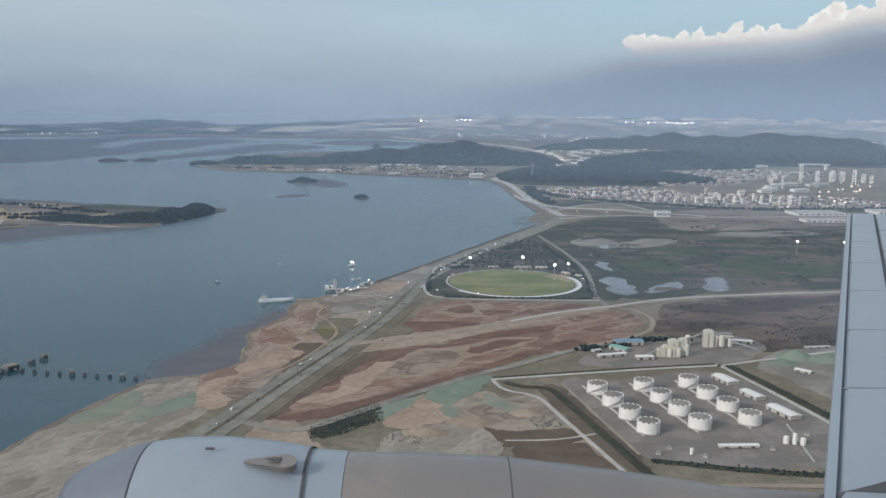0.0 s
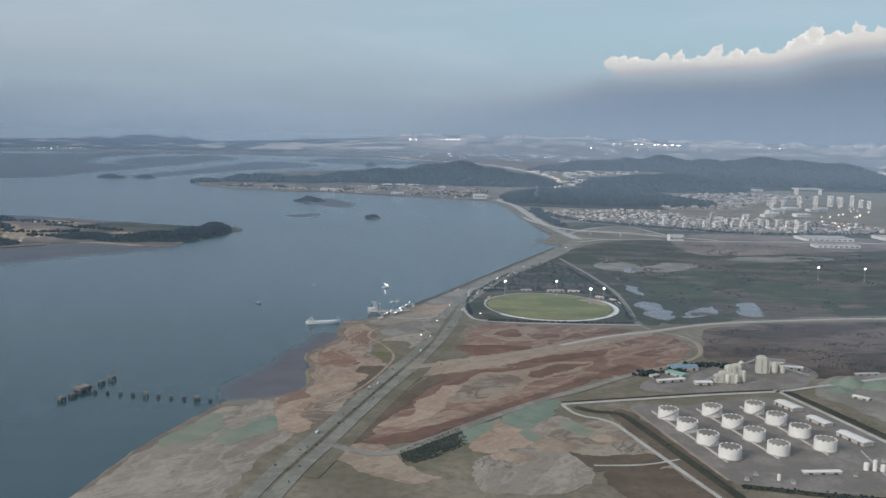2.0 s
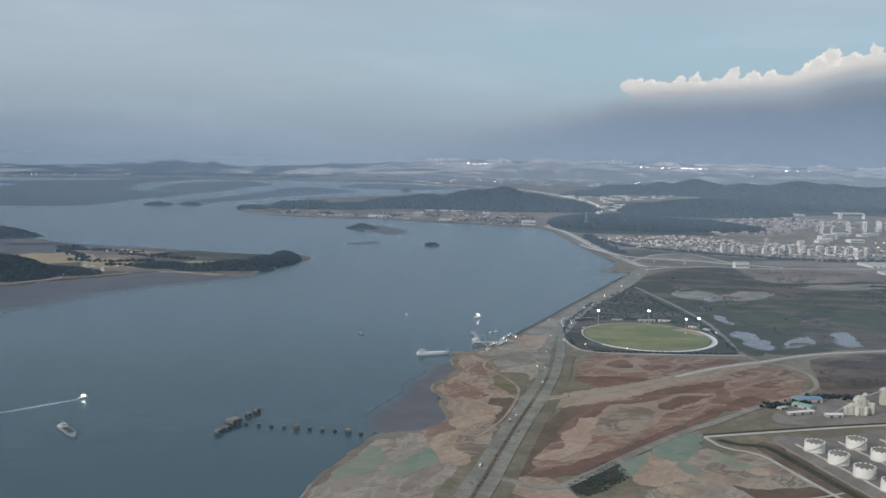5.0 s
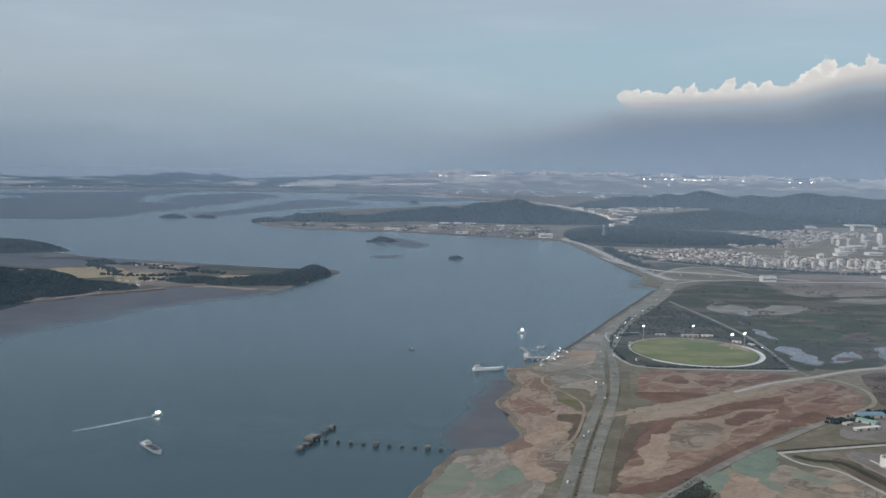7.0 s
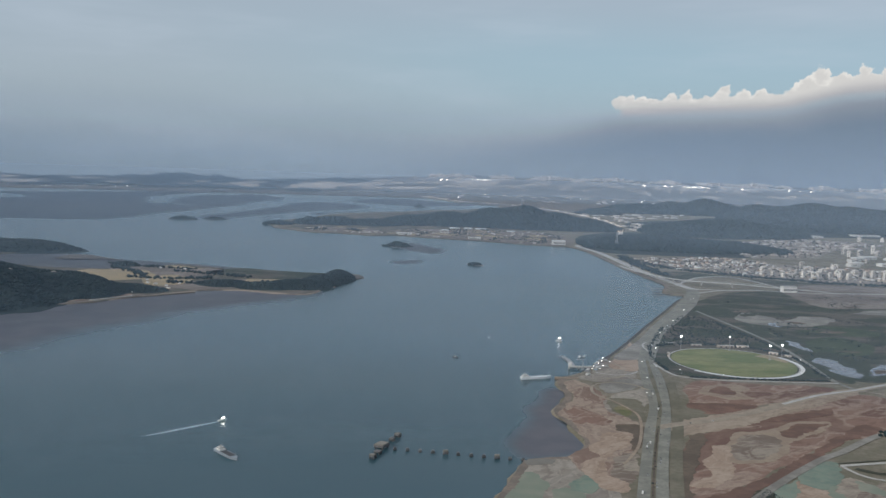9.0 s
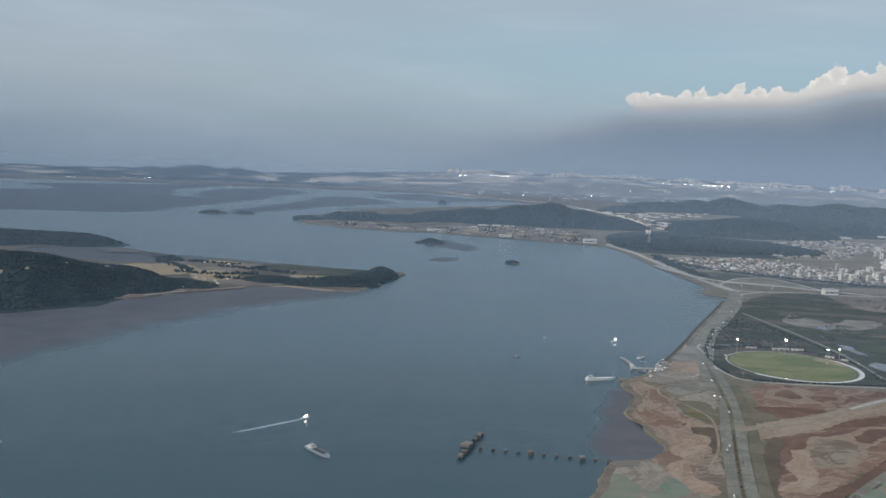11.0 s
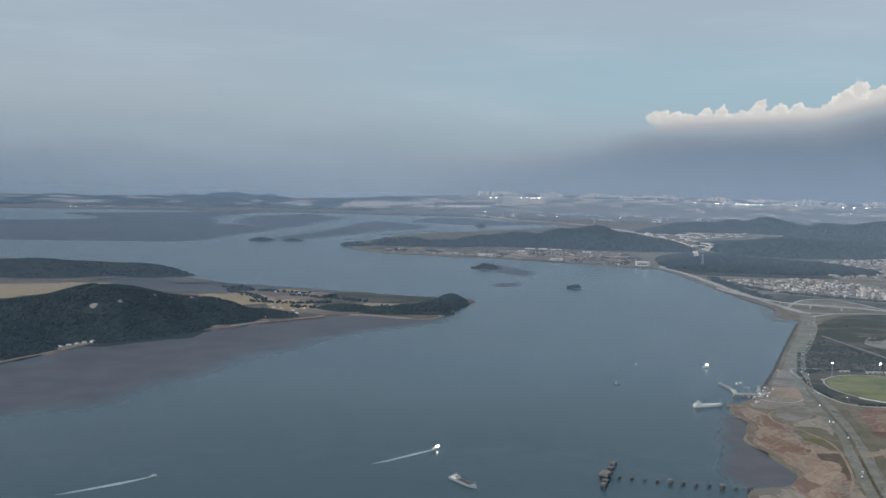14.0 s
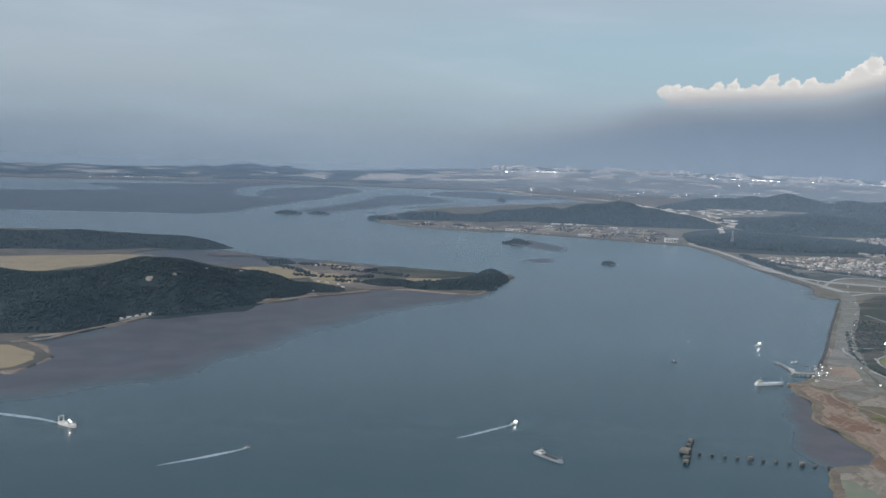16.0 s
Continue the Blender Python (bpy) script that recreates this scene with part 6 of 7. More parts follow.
# ---- village, flats and the far town ----
def house(place, rz, w, d, h, roof, label):
    ob = thing("house", place, label, "house", "houses of the village", rz)
    wall = Shape().box(0, 0, 0, w, d, h).mesh("wall", HOUSE_WALL, ob)
    Shape().gable(0, 0, h, w * 1.08, d * 1.12, d * 0.22).mesh("roof", roof, ob)
    win = Shape()
    for i in range(3):
        for j in range(2):
            win.box(-w * 0.3 + i * w * 0.3, -d / 2 - 0.01, h * (0.15 + 0.45 * j), w * 0.14, 0.04, h * 0.25)
    win.mesh("window", GLASS, wall)
    return ob


def flat_house(place, rz, w, d, h):
    ob = thing("house", place, "pale flat-roofed house of two storeys", "house", "houses of the village", rz)
    wall = Shape().box(0, 0, 0, w, d, h).mesh("wall", WHITE, ob)
    Shape().box(0, 0, h, w * 1.04, d * 1.04, 0.12).box(w * 0.2, d * 0.1, h + 0.12, w * 0.3, d * 0.35, 0.4).mesh("roof", CONCRETE, ob)
    win = Shape()
    for i in range(4):
        for j in range(2):
            win.box(-w * 0.36 + i * w * 0.24, -d / 2 - 0.01, h * (0.15 + 0.45 * j), w * 0.12, 0.04, h * 0.25)
    win.mesh("window", GLASS, wall)
    return ob


KINDS = [house((150, 1020, 0.93), 20, 3.2, 2.3, 1.2, HOUSE_ROOF, "small pale house with a brown pitched roof"),
         house((157, 1024, 0.93), 20, 3.0, 2.3, 1.2, ROOF_RED, "small pale house with a red tiled roof"),
         house((163, 1030, 0.93), 20, 3.4, 2.4, 1.1, WHITE, "small house with a pale sheet roof"),
         flat_house((170, 1026, 0.93), 20, 3.4, 2.8, 1.5)]
first = KINDS[0]
VILLAGE = [(112, 1095), (160, 1130), (240, 1150), (285, 1120), (275, 1040), (232, 935), (190, 960), (142, 992)]
PORT_TOWN = [(-178, 1385), (-130, 1352), (-60, 1312), (20, 1278), (66, 1275), (92, 1400), (70, 1500), (20, 1545), (-60, 1560), (-110, 1530), (-170, 1500)]
WEST_TOWN = [(-325, 1425), (-260, 1396), (-214, 1378), (-190, 1400), (-230, 1480), (-300, 1490)]
INLAND = [(290, 1180), (372, 1190), (470, 1330), (620, 1480), (520, 1560), (400, 1480), (330, 1370)]
SUBURB = [(225, 925), (300, 905), (470, 930), (470, 1010), (380, 1060), (300, 1080), (270, 1030)]
roofs = Shape()
for area, count, big in ((VILLAGE, 190, 0.95), (SUBURB, 150, 1.0), (PORT_TOWN, 120, 1.0), (WEST_TOWN, 60, 1.0), (INLAND, 220, 1.3)):
    for x, y in scatter(area, count):
        # houses keep to a loose street grid, with clusters and gaps
        if noise.noise(Vector((x * 0.018, y * 0.012, 4.0))) < (-0.05 if area in (PORT_TOWN, WEST_TOWN) else -0.35):
            continue
        u, v = round((x * 0.94 + y * 0.34) / 5.5) * 5.5, round((y * 0.94 - x * 0.34) / 11.0) * 11.0
        x, y = u * 0.94 - v * 0.34 + random.uniform(-1.2, 1.2), u * 0.34 + v * 0.94 + random.uniform(-1.6, 1.6)
        k, turn = big * random.uniform(0.7, 1.4), 20 + random.choice((0, 0, 90)) + random.uniform(-9, 9)
        tall = big * random.choice((0.7, 0.8, 0.9, 1.0, 1.1, 1.6))
        if area in (VILLAGE, SUBURB):
            copy_thing(random.choice(KINDS), Matrix.LocRotScale((x, y, 0.93), Euler((0, 0, radians(turn))), (k, k, tall)))
        else:
            roofs.box(x, y, 0.8, 3.4 * k, 2.4 * k, 1.2 * tall, turn).gable(x, y, 0.8 + 1.2 * tall, 3.6 * k, 2.7 * k, 0.4 * tall, turn)
tagged(roofs.mesh("far_houses", TOWN), "small pale houses of towns across the bay", "houses", kind="stuff")
for x, y in ((-451.8, 534.5), (-449, 540), (-446, 546), (-443.5, 551), (-440, 556), (-455, 528), (-432, 574), (-400, 614), (-398, 618), (-340, 705), (-335, 712), (-362, 728), (-310, 742), (-395, 690), (-402, 722), (-360, 742), (-352, 736), (-366, 760), (-341, 728), (-334, 742), (-392, 738), (-400, 742), (-380, 850), (-356, 846), (-410, 628), (-357, 690), (-354, 684), (-351, 694)):
    copy_thing(random.choice(KINDS[2:]), Matrix.LocRotScale((x, y, 0.9), Euler((0, 0, random.uniform(0, 3))), (0.8, 0.8, 0.8)))
sheet("village_ground", VILLAGE, 0.93, TOWN_GROUND, "pale paved ground between the village houses", rough=3.0)
sheet("suburb_ground", SUBURB, 0.934, TOWN_GROUND, "pale paved ground round the flats", rough=3.0)
sheet("town_ground", PORT_TOWN, 0.93, TOWN_EARTH, "pale ground of a small harbour town", rough=3.0)
sheet("town_ground", WEST_TOWN, 0.93, TOWN_EARTH, "pale ground of a fishing village", rough=3.0)
sheet("inland_ground", INLAND, 0.93, TOWN_GROUND, "pale ground of the inland town", rough=5.0)


def tower_block(place, rz, w, d, h):
    ob = thing("apartment_block", place, "tall pale concrete apartment block", "apartment block", "apartment blocks", rz)
    wall = Shape().box(0, 0, 0, w, d, h).mesh("wall", WALLS, ob)
    Shape().box(0, 0, h, w * 0.5, d * 0.7, h * 0.06).mesh("roof_house", WALLS, ob)
    for i in range(5):
        win = Shape()
        for j in range(12):
            win.box(-w * 0.4 + i * w * 0.2, -d / 2 - 0.02, h * (0.05 + 0.077 * j), w * 0.12, 0.06, h * 0.04)
        win.mesh("window_column", GLASS, wall)
    side = Shape()
    for j in range(12):
        side.box(-w / 2 - 0.02, 0, h * (0.05 + 0.077 * j), 0.06, d * 0.3, h * 0.04)
    side.mesh("window_column", GLASS, wall)
    return ob


first = tower_block((229, 961, 0.85), 20, 4.6, 3.0, 9.0)
FRONT = [(262, 968, 9), (272, 976, 10), (283, 984, 11), (294, 972, 10), (303, 988, 11), (318, 980, 10), (328, 990, 11), (340, 984, 12), (326, 966, 9), (246, 946, 8), (258, 950, 8), (240, 963, 9), (251, 964, 10), (268, 948, 12), (278, 949, 12), (286, 950, 12), (298, 951, 11), (308, 953, 11), (314, 942, 12), (337, 956, 14), (353, 970, 14), (351, 940, 16), (361, 941, 16), (373, 942, 16)]
REAR = [(308, 1051, 15), (346, 1056, 9.5), (352, 1060, 10), (416, 1144, 9), (431, 1146, 10), (459, 1273, 10), (482, 1319, 12), (529, 1283, 17), (549, 1286, 14), (566, 1289, 14), (584, 1292, 19), (590, 1278, 14), (600, 1275, 12), (494, 1247, 10), (512, 1300, 15), (540, 1310, 16), (558, 1304, 17), (575, 1312, 15), (470, 1250, 11), (448, 1236, 10), (614, 1560, 10), (659, 1570, 9), (205, 1040, 6), (212, 1040, 6), (180, 1050, 6), (172, 1046, 6)]
for k, (x, y, h) in enumerate(FRONT + REAR):
    w, h = random.uniform(0.75, 1.15) * (1.5 if y > 1200 else 1.0), h * (0.52 if k < len(FRONT) else 0.8 if y > 1200 else 0.5)
    copy_thing(first, Matrix.LocRotScale((x, y, 0.85), Euler((0, 0, radians(random.choice((18, 24, -30, 60))))), (w, w, h / 9.0)))


def hall(name, x, y, sx, sy, h, rz, label, roof=None):
    ob = thing(name, (x, y, 0.85), label, "hall", rz=rz)
    wall = Shape().box(0, 0, 0, sx, sy, h).mesh("wall", WHITE, ob)
    Shape().box(0, 0, h, sx * 1.02, sy * 1.02, h * 0.08).mesh("roof", roof or CONCRETE, ob)
    win = Shape()
    for i in range(8):
        win.box(-sx * 0.42 + i * sx * 0.12, -sy / 2 - 0.03, h * 0.3, sx * 0.07, 0.08, h * 0.35)
    win.mesh("window", GLASS, wall)


hall("sports_hall", 56, 1285, 18, 8, 5.6, 8, "long white hall by the shore", SHIP_WHITE)
hall("depot", 201, 817, 13, 7, 5.2, 6, "grey block of a road depot beside the viaduct")
hall("warehouse", 350, 850, 46, 26, 2.6, 4, "wide low warehouse with a pale flat roof")
hall("warehouse", 335, 792, 40, 12, 2.4, 4, "long low warehouse with a pale flat roof")
hall("warehouse", 430, 868, 40, 24, 2.8, 4, "wide low warehouse with a pale flat roof")
for x, y, w in ((-83, 1560, 16), (-60, 1564, 14), (-38, 1556, 18), (-100, 1500, 12), (10, 1520, 12)):
    hall("greenhouse", x, y, w, 7, 1.6, 4, "long white greenhouse at the foot of the hill", SHIP_WHITE)
hall("school", -60, 1338, 18, 7, 3, 2, "long pale school building by the shore")
hall("hotel", -165, 1384, 22, 7, 3.2, -6, "long pale building on the waterfront")
for x, y, w in ((440, 1190, 16), (462, 1210, 20), (486, 1196, 14), (420, 1160, 14), (508, 1222, 18), (404, 1120, 16), (436, 1108, 20), (388, 1092, 14)):
    hall("factory_hall", x, y, w, 10, 3.2, 14, "pale factory hall among town blocks", CONCRETE if w % 4 else WHITE)
hall("warehouse", 560, 1640, 44, 20, 2.6, 4, "long pale warehouse below the mountain")
hall("warehouse", 700, 1720, 50, 20, 2.6, 4, "long pale warehouse below the mountain")


def pylon(x, y, h, z=0.8):
    ob = thing("pylon", (x, y, z), "slim grey lattice pylon", "pylon", "pylons")
    legs, rungs = Shape(), Shape()
    for u, v in FOUR:
        for i in range(6):
            a, b = 1.6 * (1 - i / 6.6), 1.6 * (1 - (i + 1) / 6.6)
            legs.box((a + b) / 2 * u, (a + b) / 2 * v, h * i / 6, 0.35, 0.35, h / 6)
    for i in range(1, 6):
        a = 3.3 * (1 - i / 6.6)
        rungs.box(0, 0, h * i / 6, a, 0.2, 0.25).box(0, 0, h * i / 6, 0.2, a, 0.25)
    legs.mesh("lattice", STEEL, ob)
    rungs.mesh("brace", STEEL, ob)
    Shape().box(0, 0, h * 0.82, 5, 0.3, 0.3).box(0, 0, h * 0.94, 3.6, 0.3, 0.3).mesh("cross_arm", STEEL, ob)


pylon(128, 1235, 15, 9)
pylon(46, 1700, 12, 38)

city = Shape()
for _ in range(3400):
    a = radians(random.uniform(-1, 36))
    r = 4560 - 1500 * random.random() ** 1.8
    block = noise.noise(Vector((math.degrees(a) * 0.8, r * 0.004, 3)))
    if block < (-0.05 if r > 4000 else 0.12):
        continue
    x, y = -115 + r * math.sin(a), -20 + r * math.cos(a)
    h = random.uniform(1.8, 4.2) * random.choice((1, 1, 1.5)) * (0.55 + (r - 3050) / 1500)
    if r > 4200 and noise.noise(Vector((math.degrees(a) * 0.5, 7.0, 1.0))) > 0.0:
        h *= random.uniform(1.4, 2.2)
    city.box(x, y, 0.4 + rise(x, y) * 0.9, random.uniform(6, 20), random.uniform(8, 14), h + rise(x, y) * 0.1, random.uniform(0, 60))
for _ in range(1800):
    a = radians(random.uniform(-34, 4))
    r = random.uniform(3650, 4300)
    x, y = -115 + r * math.sin(a), -20 + r * math.cos(a)
    if noise.noise(Vector((x * 0.006, y * 0.008, 5))) > 0.0:
        city.box(x, y, 0.4 + rise(x, y) * 0.9, random.uniform(14, 60), random.uniform(8, 14), random.uniform(4, 9), random.uniform(-12, 30))
tagged(city.mesh("far_city", CITY), "pale tower blocks and roofs of a hazy far city", "city", kind="stuff")
near_town = Shape()
for _ in range(420):
    a = radians(random.uniform(14, 34))
    r = random.uniform(2550, 2950)
    near_town.box(-115 + r * math.sin(a), r * math.cos(a), 0.8, random.uniform(8, 16), random.uniform(6, 10), random.uniform(3, 9), random.uniform(0, 60))
for x, y in scatter([(225, 1600), (250, 1900), (240, 2250), (420, 2330), (560, 2400), (470, 2200), (330, 2000), (290, 1760)], 50):
    near_town.box(x, y, 0.8, random.uniform(6, 18), random.uniform(4, 9), random.uniform(1.2, 3.0), random.uniform(-20, 50))
tagged(near_town.mesh("far_town", CITY), "pale blocks of a town beyond the mountain", "city", kind="stuff")
lights, lamp_posts = Shape(), Shape()


def far_light(az, r, wide, tall, above):
    a = radians(az)
    x, y = -115 + r * math.sin(a), -20 + r * math.cos(a)
    lamp_posts.box(x, y, rise(x, y), 0.6, 0.6, above + 0.9)
    lights.box(x, y, 0.8 + rise(x, y) + above, wide, 2, tall, -az)


for az, wide in ((13.0, 9), (13.3, 6), (14.25, 15), (14.6, 11), (15.3, 6), (15.55, 12), (15.9, 12), (16.4, 12), (16.75, 14), (2.6, 9), (2.85, 6), (3.1, 8), (3.35, 9), (3.6, 7), (0.6, 10), (1.0, 9), (21.2, 8), (21.8, 8), (22.4, 6), (18.6, 6)):
    for _ in range(2):
        far_light(az + random.uniform(-0.06, 0.06), 4150, wide * random.uniform(0.4, 0.9), random.uniform(1.8, 3.2), 9.0)
for _ in range(34):
    far_light(random.uniform(0, 30), random.uniform(3100, 3900), random.uniform(1.0, 2.4), random.uniform(0.9, 1.6), 4.0)
for k in range(30):
    a, b = Vector((-1440, 2830)), Vector((-1128, 3200))
    p = a.lerp(b, (k / 30) ** 0.8) + Vector((random.uniform(-6, 6), random.uniform(20, 60)))
    far_light(math.degrees(math.atan2(p.x + 115, p.y + 20)), math.hypot(p.x + 115, p.y + 20), random.uniform(0.8, 1.6), random.uniform(0.7, 1.2), 4.0)
for k in range(14):
    far_light(-12.6 + 4.2 * k / 14 + random.uniform(-0.1, 0.1), 3600, random.uniform(0.8, 1.6), random.uniform(0.7, 1.2), 4.0)
tagged(lamp_posts.mesh("lamp_posts", STEEL), "thin masts of far lamps", "lamp posts", kind="stuff")
tagged(lights.mesh("city_lights", CITY_LAMP), "white floodlights of the far city", "lights", kind="stuff")
road_glow = Shape()
run = curve(NORTH[4:] + [(96, 1300), (140, 1385), (180, 1480), (212, 1610), (245, 1800), (252, 1990), (230, 2230), (190, 2490), (118, 2700), (-21, 2871), (-110, 3150), (-132, 3450), (-120, 3700), (-40, 3900)], step=18)
for p in run:
    if p.y > 1560:
        for _ in range(2):
            road_glow.box(p.x + random.uniform(-5, 5), p.y + random.uniform(-9, 9), 2.2, random.uniform(1.0, 2.0), 1.4, 0.7)
tagged(road_glow.mesh("road_lights", WARM_LAMP), "warm lamps along the causeway", "lights", kind="stuff")

shop_glow = Shape()
for x, y in scatter([(380, 985), (440, 1120), (560, 1290), (600, 1250), (480, 1060), (430, 970)], 22):
    shop_glow.box(x, y, 0.85, random.uniform(1.0, 2.2), 1.0, random.uniform(0.8, 1.8), 20)
tagged(shop_glow.mesh("shop_lights", WARM_LAMP), "warm lit shop fronts in the town", "lights", kind="stuff")

# ---- trees and scrub ----
grove("scrub", scatter([(-35, 256), (-22, 271), (-17, 278), (-14, 264), (-25, 250), (-34, 246)], 900), "dark dense brush on a low bank", 0.2)
grove("shrubs", along(MEDIAN[:6], 90, 0.3), "dark low shrubs between carriageways", 0.26)
grove("hedge", along([(-3, 462), (-3, 490), (2, 520), (10, 545), (30, 600)], 200, 0.7), "dark hedge beside the coast road", 0.5)
grove("hedge", along([(6, 446), (40, 445), (76, 446)], 300, 0.6), "dark hedge below the playing field", 0.5)
grove("hedge", along([(79, 452), (82, 500), (82, 550), (74, 630)], 320, 1.0), "dark hedge along a straight road", 0.5)
grove("hedge", along([(10, 532), (30, 540), (50, 538), (70, 530), (78, 515)], 260, 1.4), "dark trees behind the playing field", 0.6)
grove("hedge", along([(38, 294), (42, 278), (53, 234)], 130, 0.7), "dark scrub in a ditch", 0.2)
grove("hedge", along([(107, 326), (113, 304), (118, 282), (123, 258)], 170, 1.0), "dark scrub in a ditch", 0.22)
grove("hedge", along([(58, 232), (80, 226), (110, 222), (140, 224)], 240, 0.9), "dark shrubs south of the tank farm", 0.36)
grove("hedge", along([(58, 348), (70, 352), (84, 362), (100, 362)], 120, 1.4), "dark trees behind the plant", 1.0)
grove("hedge", along([(116, 930), (110, 990), (110, 1070), (114, 1130)], 500, 3.0), "dark trees between the coast road and the village", 1.4)
grove("hedge", along([(110, 1090), (140, 1000), (190, 950), (235, 920), (310, 890), (470, 915)], 700, 4.0), "dark trees at the edge of the village", 1.3)
grove("scrub", [p for p in scatter([(95, 470), (100, 620), (110, 740), (200, 800), (330, 800), (420, 640), (330, 500), (200, 490)], 5000) if noise.noise(Vector((p[0] * 0.035, p[1] * 0.022, 5))) + 0.6 * noise.noise(Vector((p[0] * 0.11, p[1] * 0.07, 6))) > 0.16], "dark scattered scrub in the marsh", 0.5)
grove("scrub", [p for p in scatter([(8, 540), (36, 610), (60, 660), (76, 640), (80, 560), (70, 540)], 700)], "dark scattered scrub by the playing field", 0.5)
grove("trees", scatter(VILLAGE, 420) + scatter(SUBURB, 420), "dark garden trees among houses", 0.9)
grove("trees", scatter(INLAND, 300) + [p for p in scatter(PORT_TOWN, 700) + scatter(WEST_TOWN, 300) if noise.noise(Vector((p[0] * 0.02, p[1] * 0.012, 9.0))) > 0.05], "dark garden trees among houses", 1.3)
grove("scrub", [p for p in scatter([(95, 384), (100, 404), (120, 436), (200, 456), (320, 466), (320, 405), (170, 362), (128, 352)], 3600) if noise.noise(Vector((p[0] * 0.03, p[1] * 0.07, 8))) + 0.5 * noise.noise(Vector((p[0] * 0.1, p[1] * 0.2, 3))) > 0.14], "dark low scrub on fallow land", 0.3)

# ---- the airliner that carries the view, as it flies at the start ----
plane = thing("airliner_wing", (0, 0, 90.55), "pale grey airliner wing with an underslung engine", "aircraft")
AXIS_Y, AXIS_Z = 1.7, -0.84


def barrel(name, stations, material, label="", parent=None):
    """A round cowling along x from pairs of x and radius."""
    sh, n = Shape(), 56
    for x, r in stations:
        sh.v += [(x, AXIS_Y + r * math.cos(i / n * math.tau), AXIS_Z + r * math.sin(i / n * math.tau)) for i in range(n)]
    for k in range(len(stations) - 1):
        sh.f += [(k * n + i, (k + 1) * n + i, (k + 1) * n + (i + 1) % n, k * n + (i + 1) % n) for i in range(n)]
    return sh.mesh(name, material, parent or plane, label, smooth=True)


engine = barrel("engine_cowl", [(-0.545, 0.2005), (-0.50, 0.207), (-0.45, 0.210), (-0.39, 0.210), (-0.33, 0.2055), (-0.28, 0.1985), (-0.238, 0.192)], AIRFRAME)
barrel("inlet_lip", [(-0.64, 0.10), (-0.68, 0.108), (-0.702, 0.122), (-0.695, 0.138), (-0.665, 0.157), (-0.63, 0.174), (-0.59, 0.190), (-0.547, 0.2005)], AIR_METAL, "bare metal intake lip", engine)
barrel("fan_face", [(-0.63, 0.003), (-0.625, 0.10)], DARK_STEEL, "dark fan face", engine)
barrel("seam", [(-0.5485, 0.2004), (-0.5465, 0.2014), (-0.5445, 0.2009)], DARK_STEEL, "", engine)
barrel("seam", [(-0.2395, 0.1922), (-0.2365, 0.1932), (-0.2335, 0.1921)], DARK_STEEL, "", engine)
barrel("latch_ring", [(-0.236, 0.1885), (-0.20, 0.1865), (-0.165, 0.1845)], AIRFRAME, "", engine)
barrel("reverser_sleeve", [(-0.164, 0.1842), (-0.10, 0.183), (0.0, 0.182), (0.145, 0.176)], AIR_TAN, "mauve-grey thrust reverser sleeve", engine)
barrel("tail_cowl", [(0.147, 0.1758), (0.28, 0.162), (0.43, 0.144), (0.58, 0.123), (0.75, 0.113), (0.95, 0.09)], AIR_TAN, "tail cowling tinted tan as if reflecting the ground", engine)
barrel("seam", [(0.1445, 0.1762), (0.146, 0.177), (0.1475, 0.1758)], DARK_STEEL, "", engine)
# a pointed air scoop on the shoulder of the cowl
scoop, tip = Shape(), Vector((-0.345, 1.628, -0.640))
along_x, across, out = Vector((1, 0, -0.06)), Vector((0, 0.94, 0.33)), Vector((0, -0.33, 0.94))
outline = [(0.0, 0.004), (0.0, -0.004)] + [(0.075, -0.021)] + [(0.075 + 0.022 * math.sin(radians(a)), -0.021 * math.cos(radians(a))) for a in range(15, 170, 15)] + [(0.075, 0.021)]
for lift in (0.0, 0.011):
    scoop.v += [tuple(tip + along_x * u + across * v * 0.9 + out * (lift * (0.3 + u * 9))) for u, v in outline]
n = len(outline)
scoop.f = [tuple(range(n, 2 * n))] + [(i, (i + 1) % n, n + (i + 1) % n, n + i) for i in range(n)]
scoop.mesh("air_scoop", AIR_TAN, engine, "grey pointed air scoop")
mouth = Shape()
mouth.v = [tuple(tip + along_x * u + across * v + out * 0.0125) for u, v in ((0.035, 0.0), (0.066, -0.008), (0.068, 0.008))]
mouth.f = [(0, 1, 2)]
mouth.mesh("scoop_mouth", DARK_STEEL, engine, "dark scoop mouth")
Shape().box(-0.415, 1.66, -0.628, 0.016, 0.004, 0.004).mesh("rivet_mark", DARK_STEEL, engine)


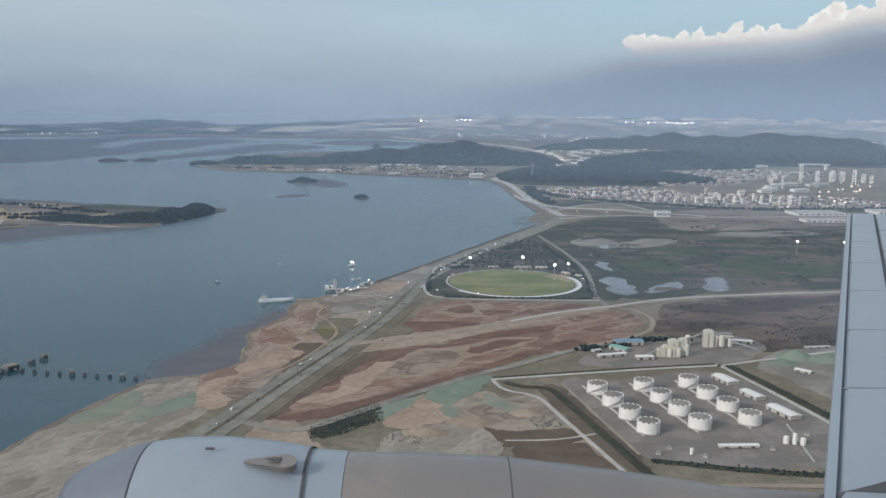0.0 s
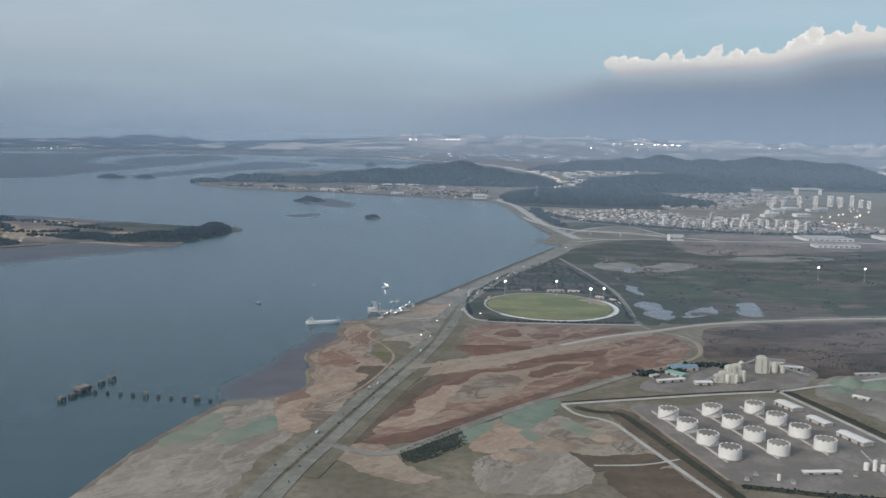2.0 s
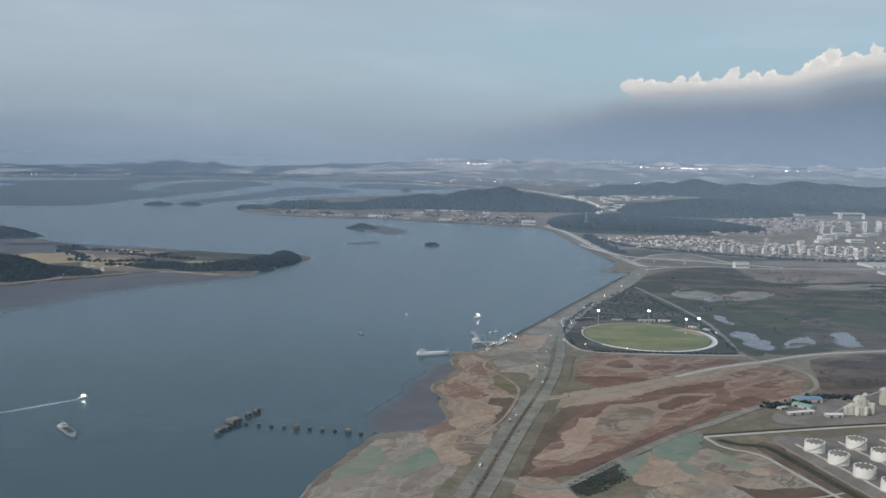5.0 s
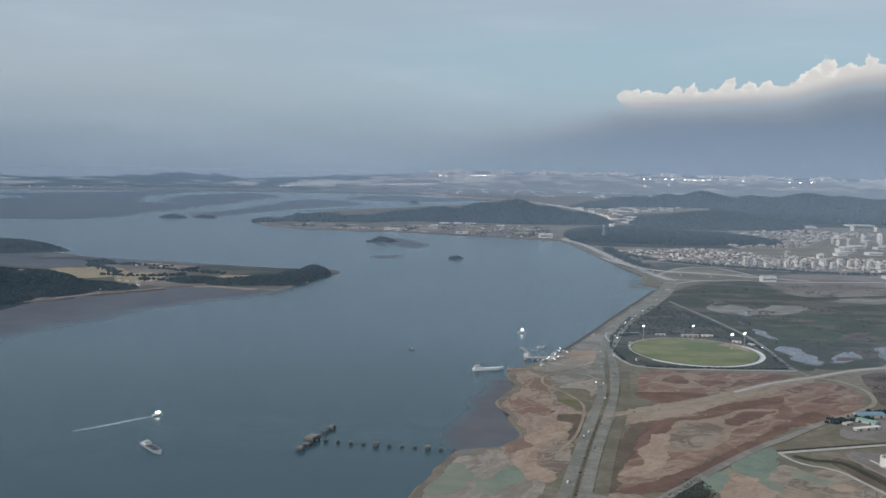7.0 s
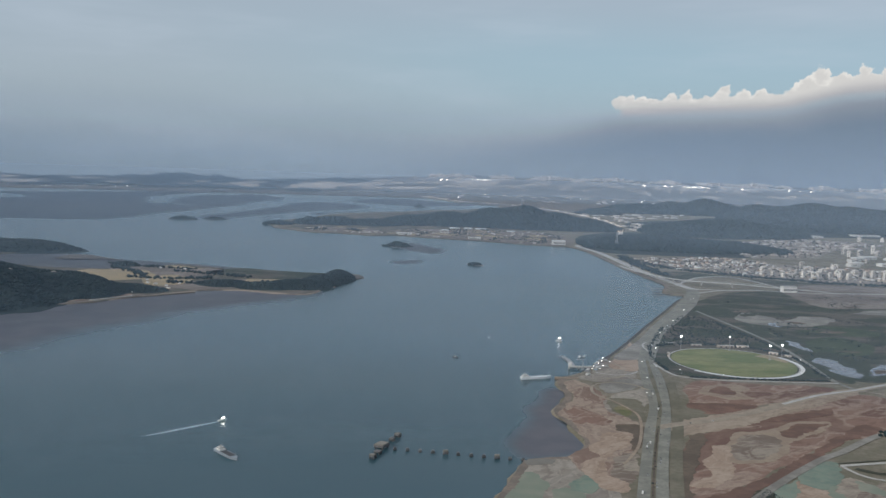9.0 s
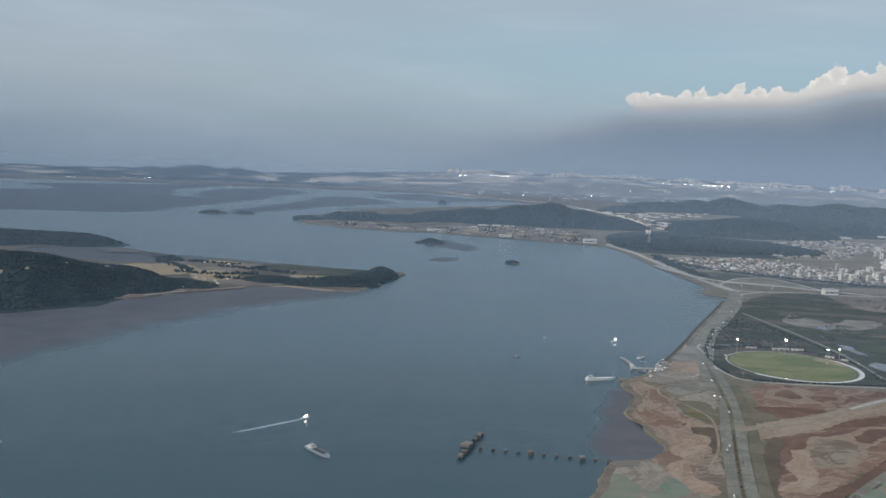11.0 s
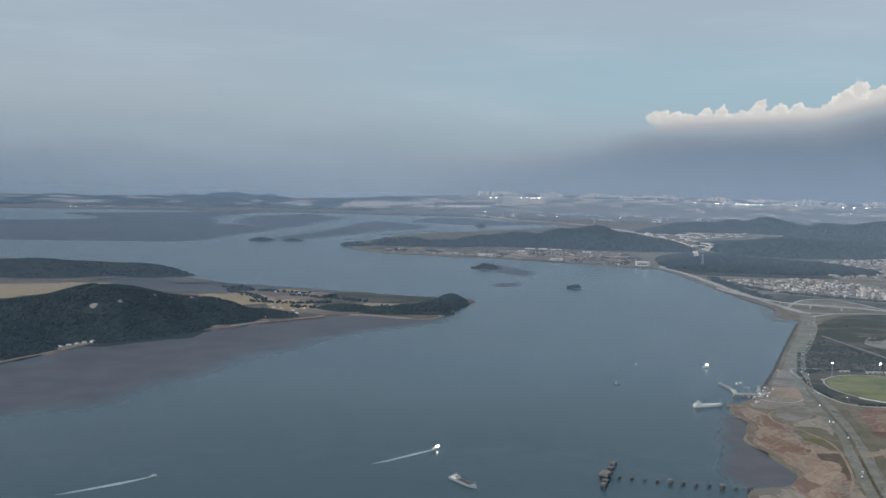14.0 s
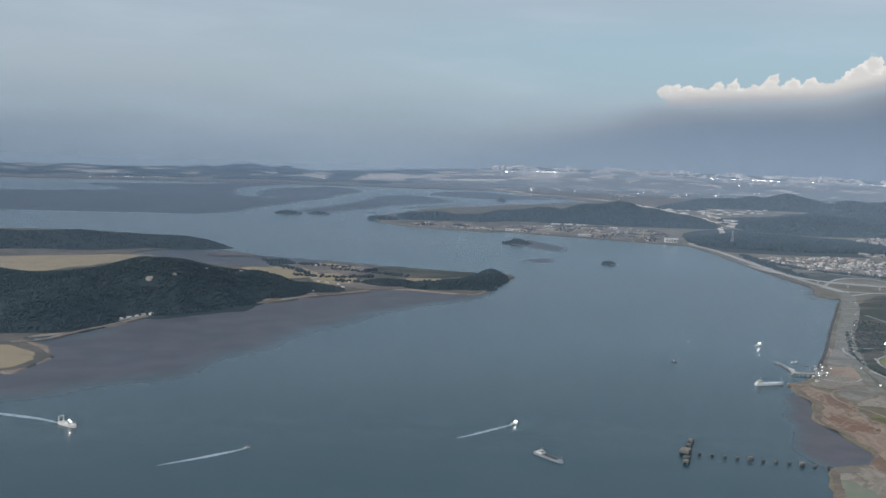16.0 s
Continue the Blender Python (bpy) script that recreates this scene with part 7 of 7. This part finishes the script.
def wing_panel(name, inner, outer, front, back, material, label="", rise=0.0, thick=0.02):
    """A slab of wing between two spans; front and back give x at a span."""
    sh, steps = Shape(), 8
    for k in range(steps + 1):
        y = inner + (outer - inner) * k / steps
        z = -0.44 + 0.025 * y + rise
        f, b = front(y), back(y)
        sh.v += [(f, y, z - thick * 0.5), (f + (b - f) * 0.12, y, z), (b - (b - f) * 0.02, y, z), (b, y, z - thick * 0.4), (b, y, z - thick), (f + (b - f) * 0.1, y, z - thick * 1.4)]
    for k in range(steps):
        for i in range(6):
            a, b = k * 6, k * 6 + 6
            sh.f.append((a + i, a + (i + 1) % 6, b + (i + 1) % 6, b + i))
    sh.f += [tuple(range(6))[::-1], tuple(steps * 6 + i for i in range(6))]
    return sh.mesh(name, material, plane, label)


def lead(y):
    return 0.448 * y


def spar(y):
    return 0.448 * y + 0.11 - 0.006 * (y - 1)


def hinge(y):
    return 0.448 * y + 0.26 - 0.05 * (y - 1)


def trail(y):
    return 0.30 * y + 0.82 - 0.0 * y


wing_panel("slat", 0.86, 3.4, lambda y: lead(y) - 0.004, lambda y: lead(y) + 0.0105, AIRFRAME, "rounded pale leading edge", 0.0005)
wing_panel("wing_skin", 0.86, 3.4, lambda y: lead(y) + 0.010, lambda y: spar(y) - 0.002, AIRFRAME, "", 0.001)
for k in range(6):
    wing_panel("flap_panel", 1.0 + 0.4 * k + 0.004, 1.4 + 0.4 * k - 0.004, lambda y: spar(y) + 0.003, lambda y: hinge(y) - 0.003, AIRFRAME, "", -0.001)
    wing_panel("flap", 1.0 + 0.4 * k + 0.004, 1.4 + 0.4 * k - 0.004, hinge, lambda y: max(hinge(y) + 0.06, trail(y)), AIRFRAME, "", -0.004)
    y = 1.35 + 0.35 * k
    wing_panel("skin_joint", y, y + 0.006, lambda v: lead(v) + 0.012, lambda v: spar(v) - 0.01, AIR_METAL, "", 0.0012, 0.002)
wing_panel("hinge_gap", 0.9, 3.39, lambda y: spar(y) - 0.004, lambda y: spar(y) + 0.005, DARK_STEEL, "dark hinge line", -0.004)
# the dark root fairing between wing and engine
root = Shape()
for k in range(7):
    t = k / 6
    root.v += [(0.43 + 0.14 * t, 0.98 + 0.02 * t, -0.417 + 0.030 * t ** 1.6), (0.43 + 0.14 * t, 0.97, -0.420 - 0.004 * (1 - t))]
root.f = [(2 * k, 2 * k + 1, 2 * k + 3, 2 * k + 2) for k in range(6)]
root.mesh("root_seal", DARK_STEEL, plane, "black rubber seal at the wing root")
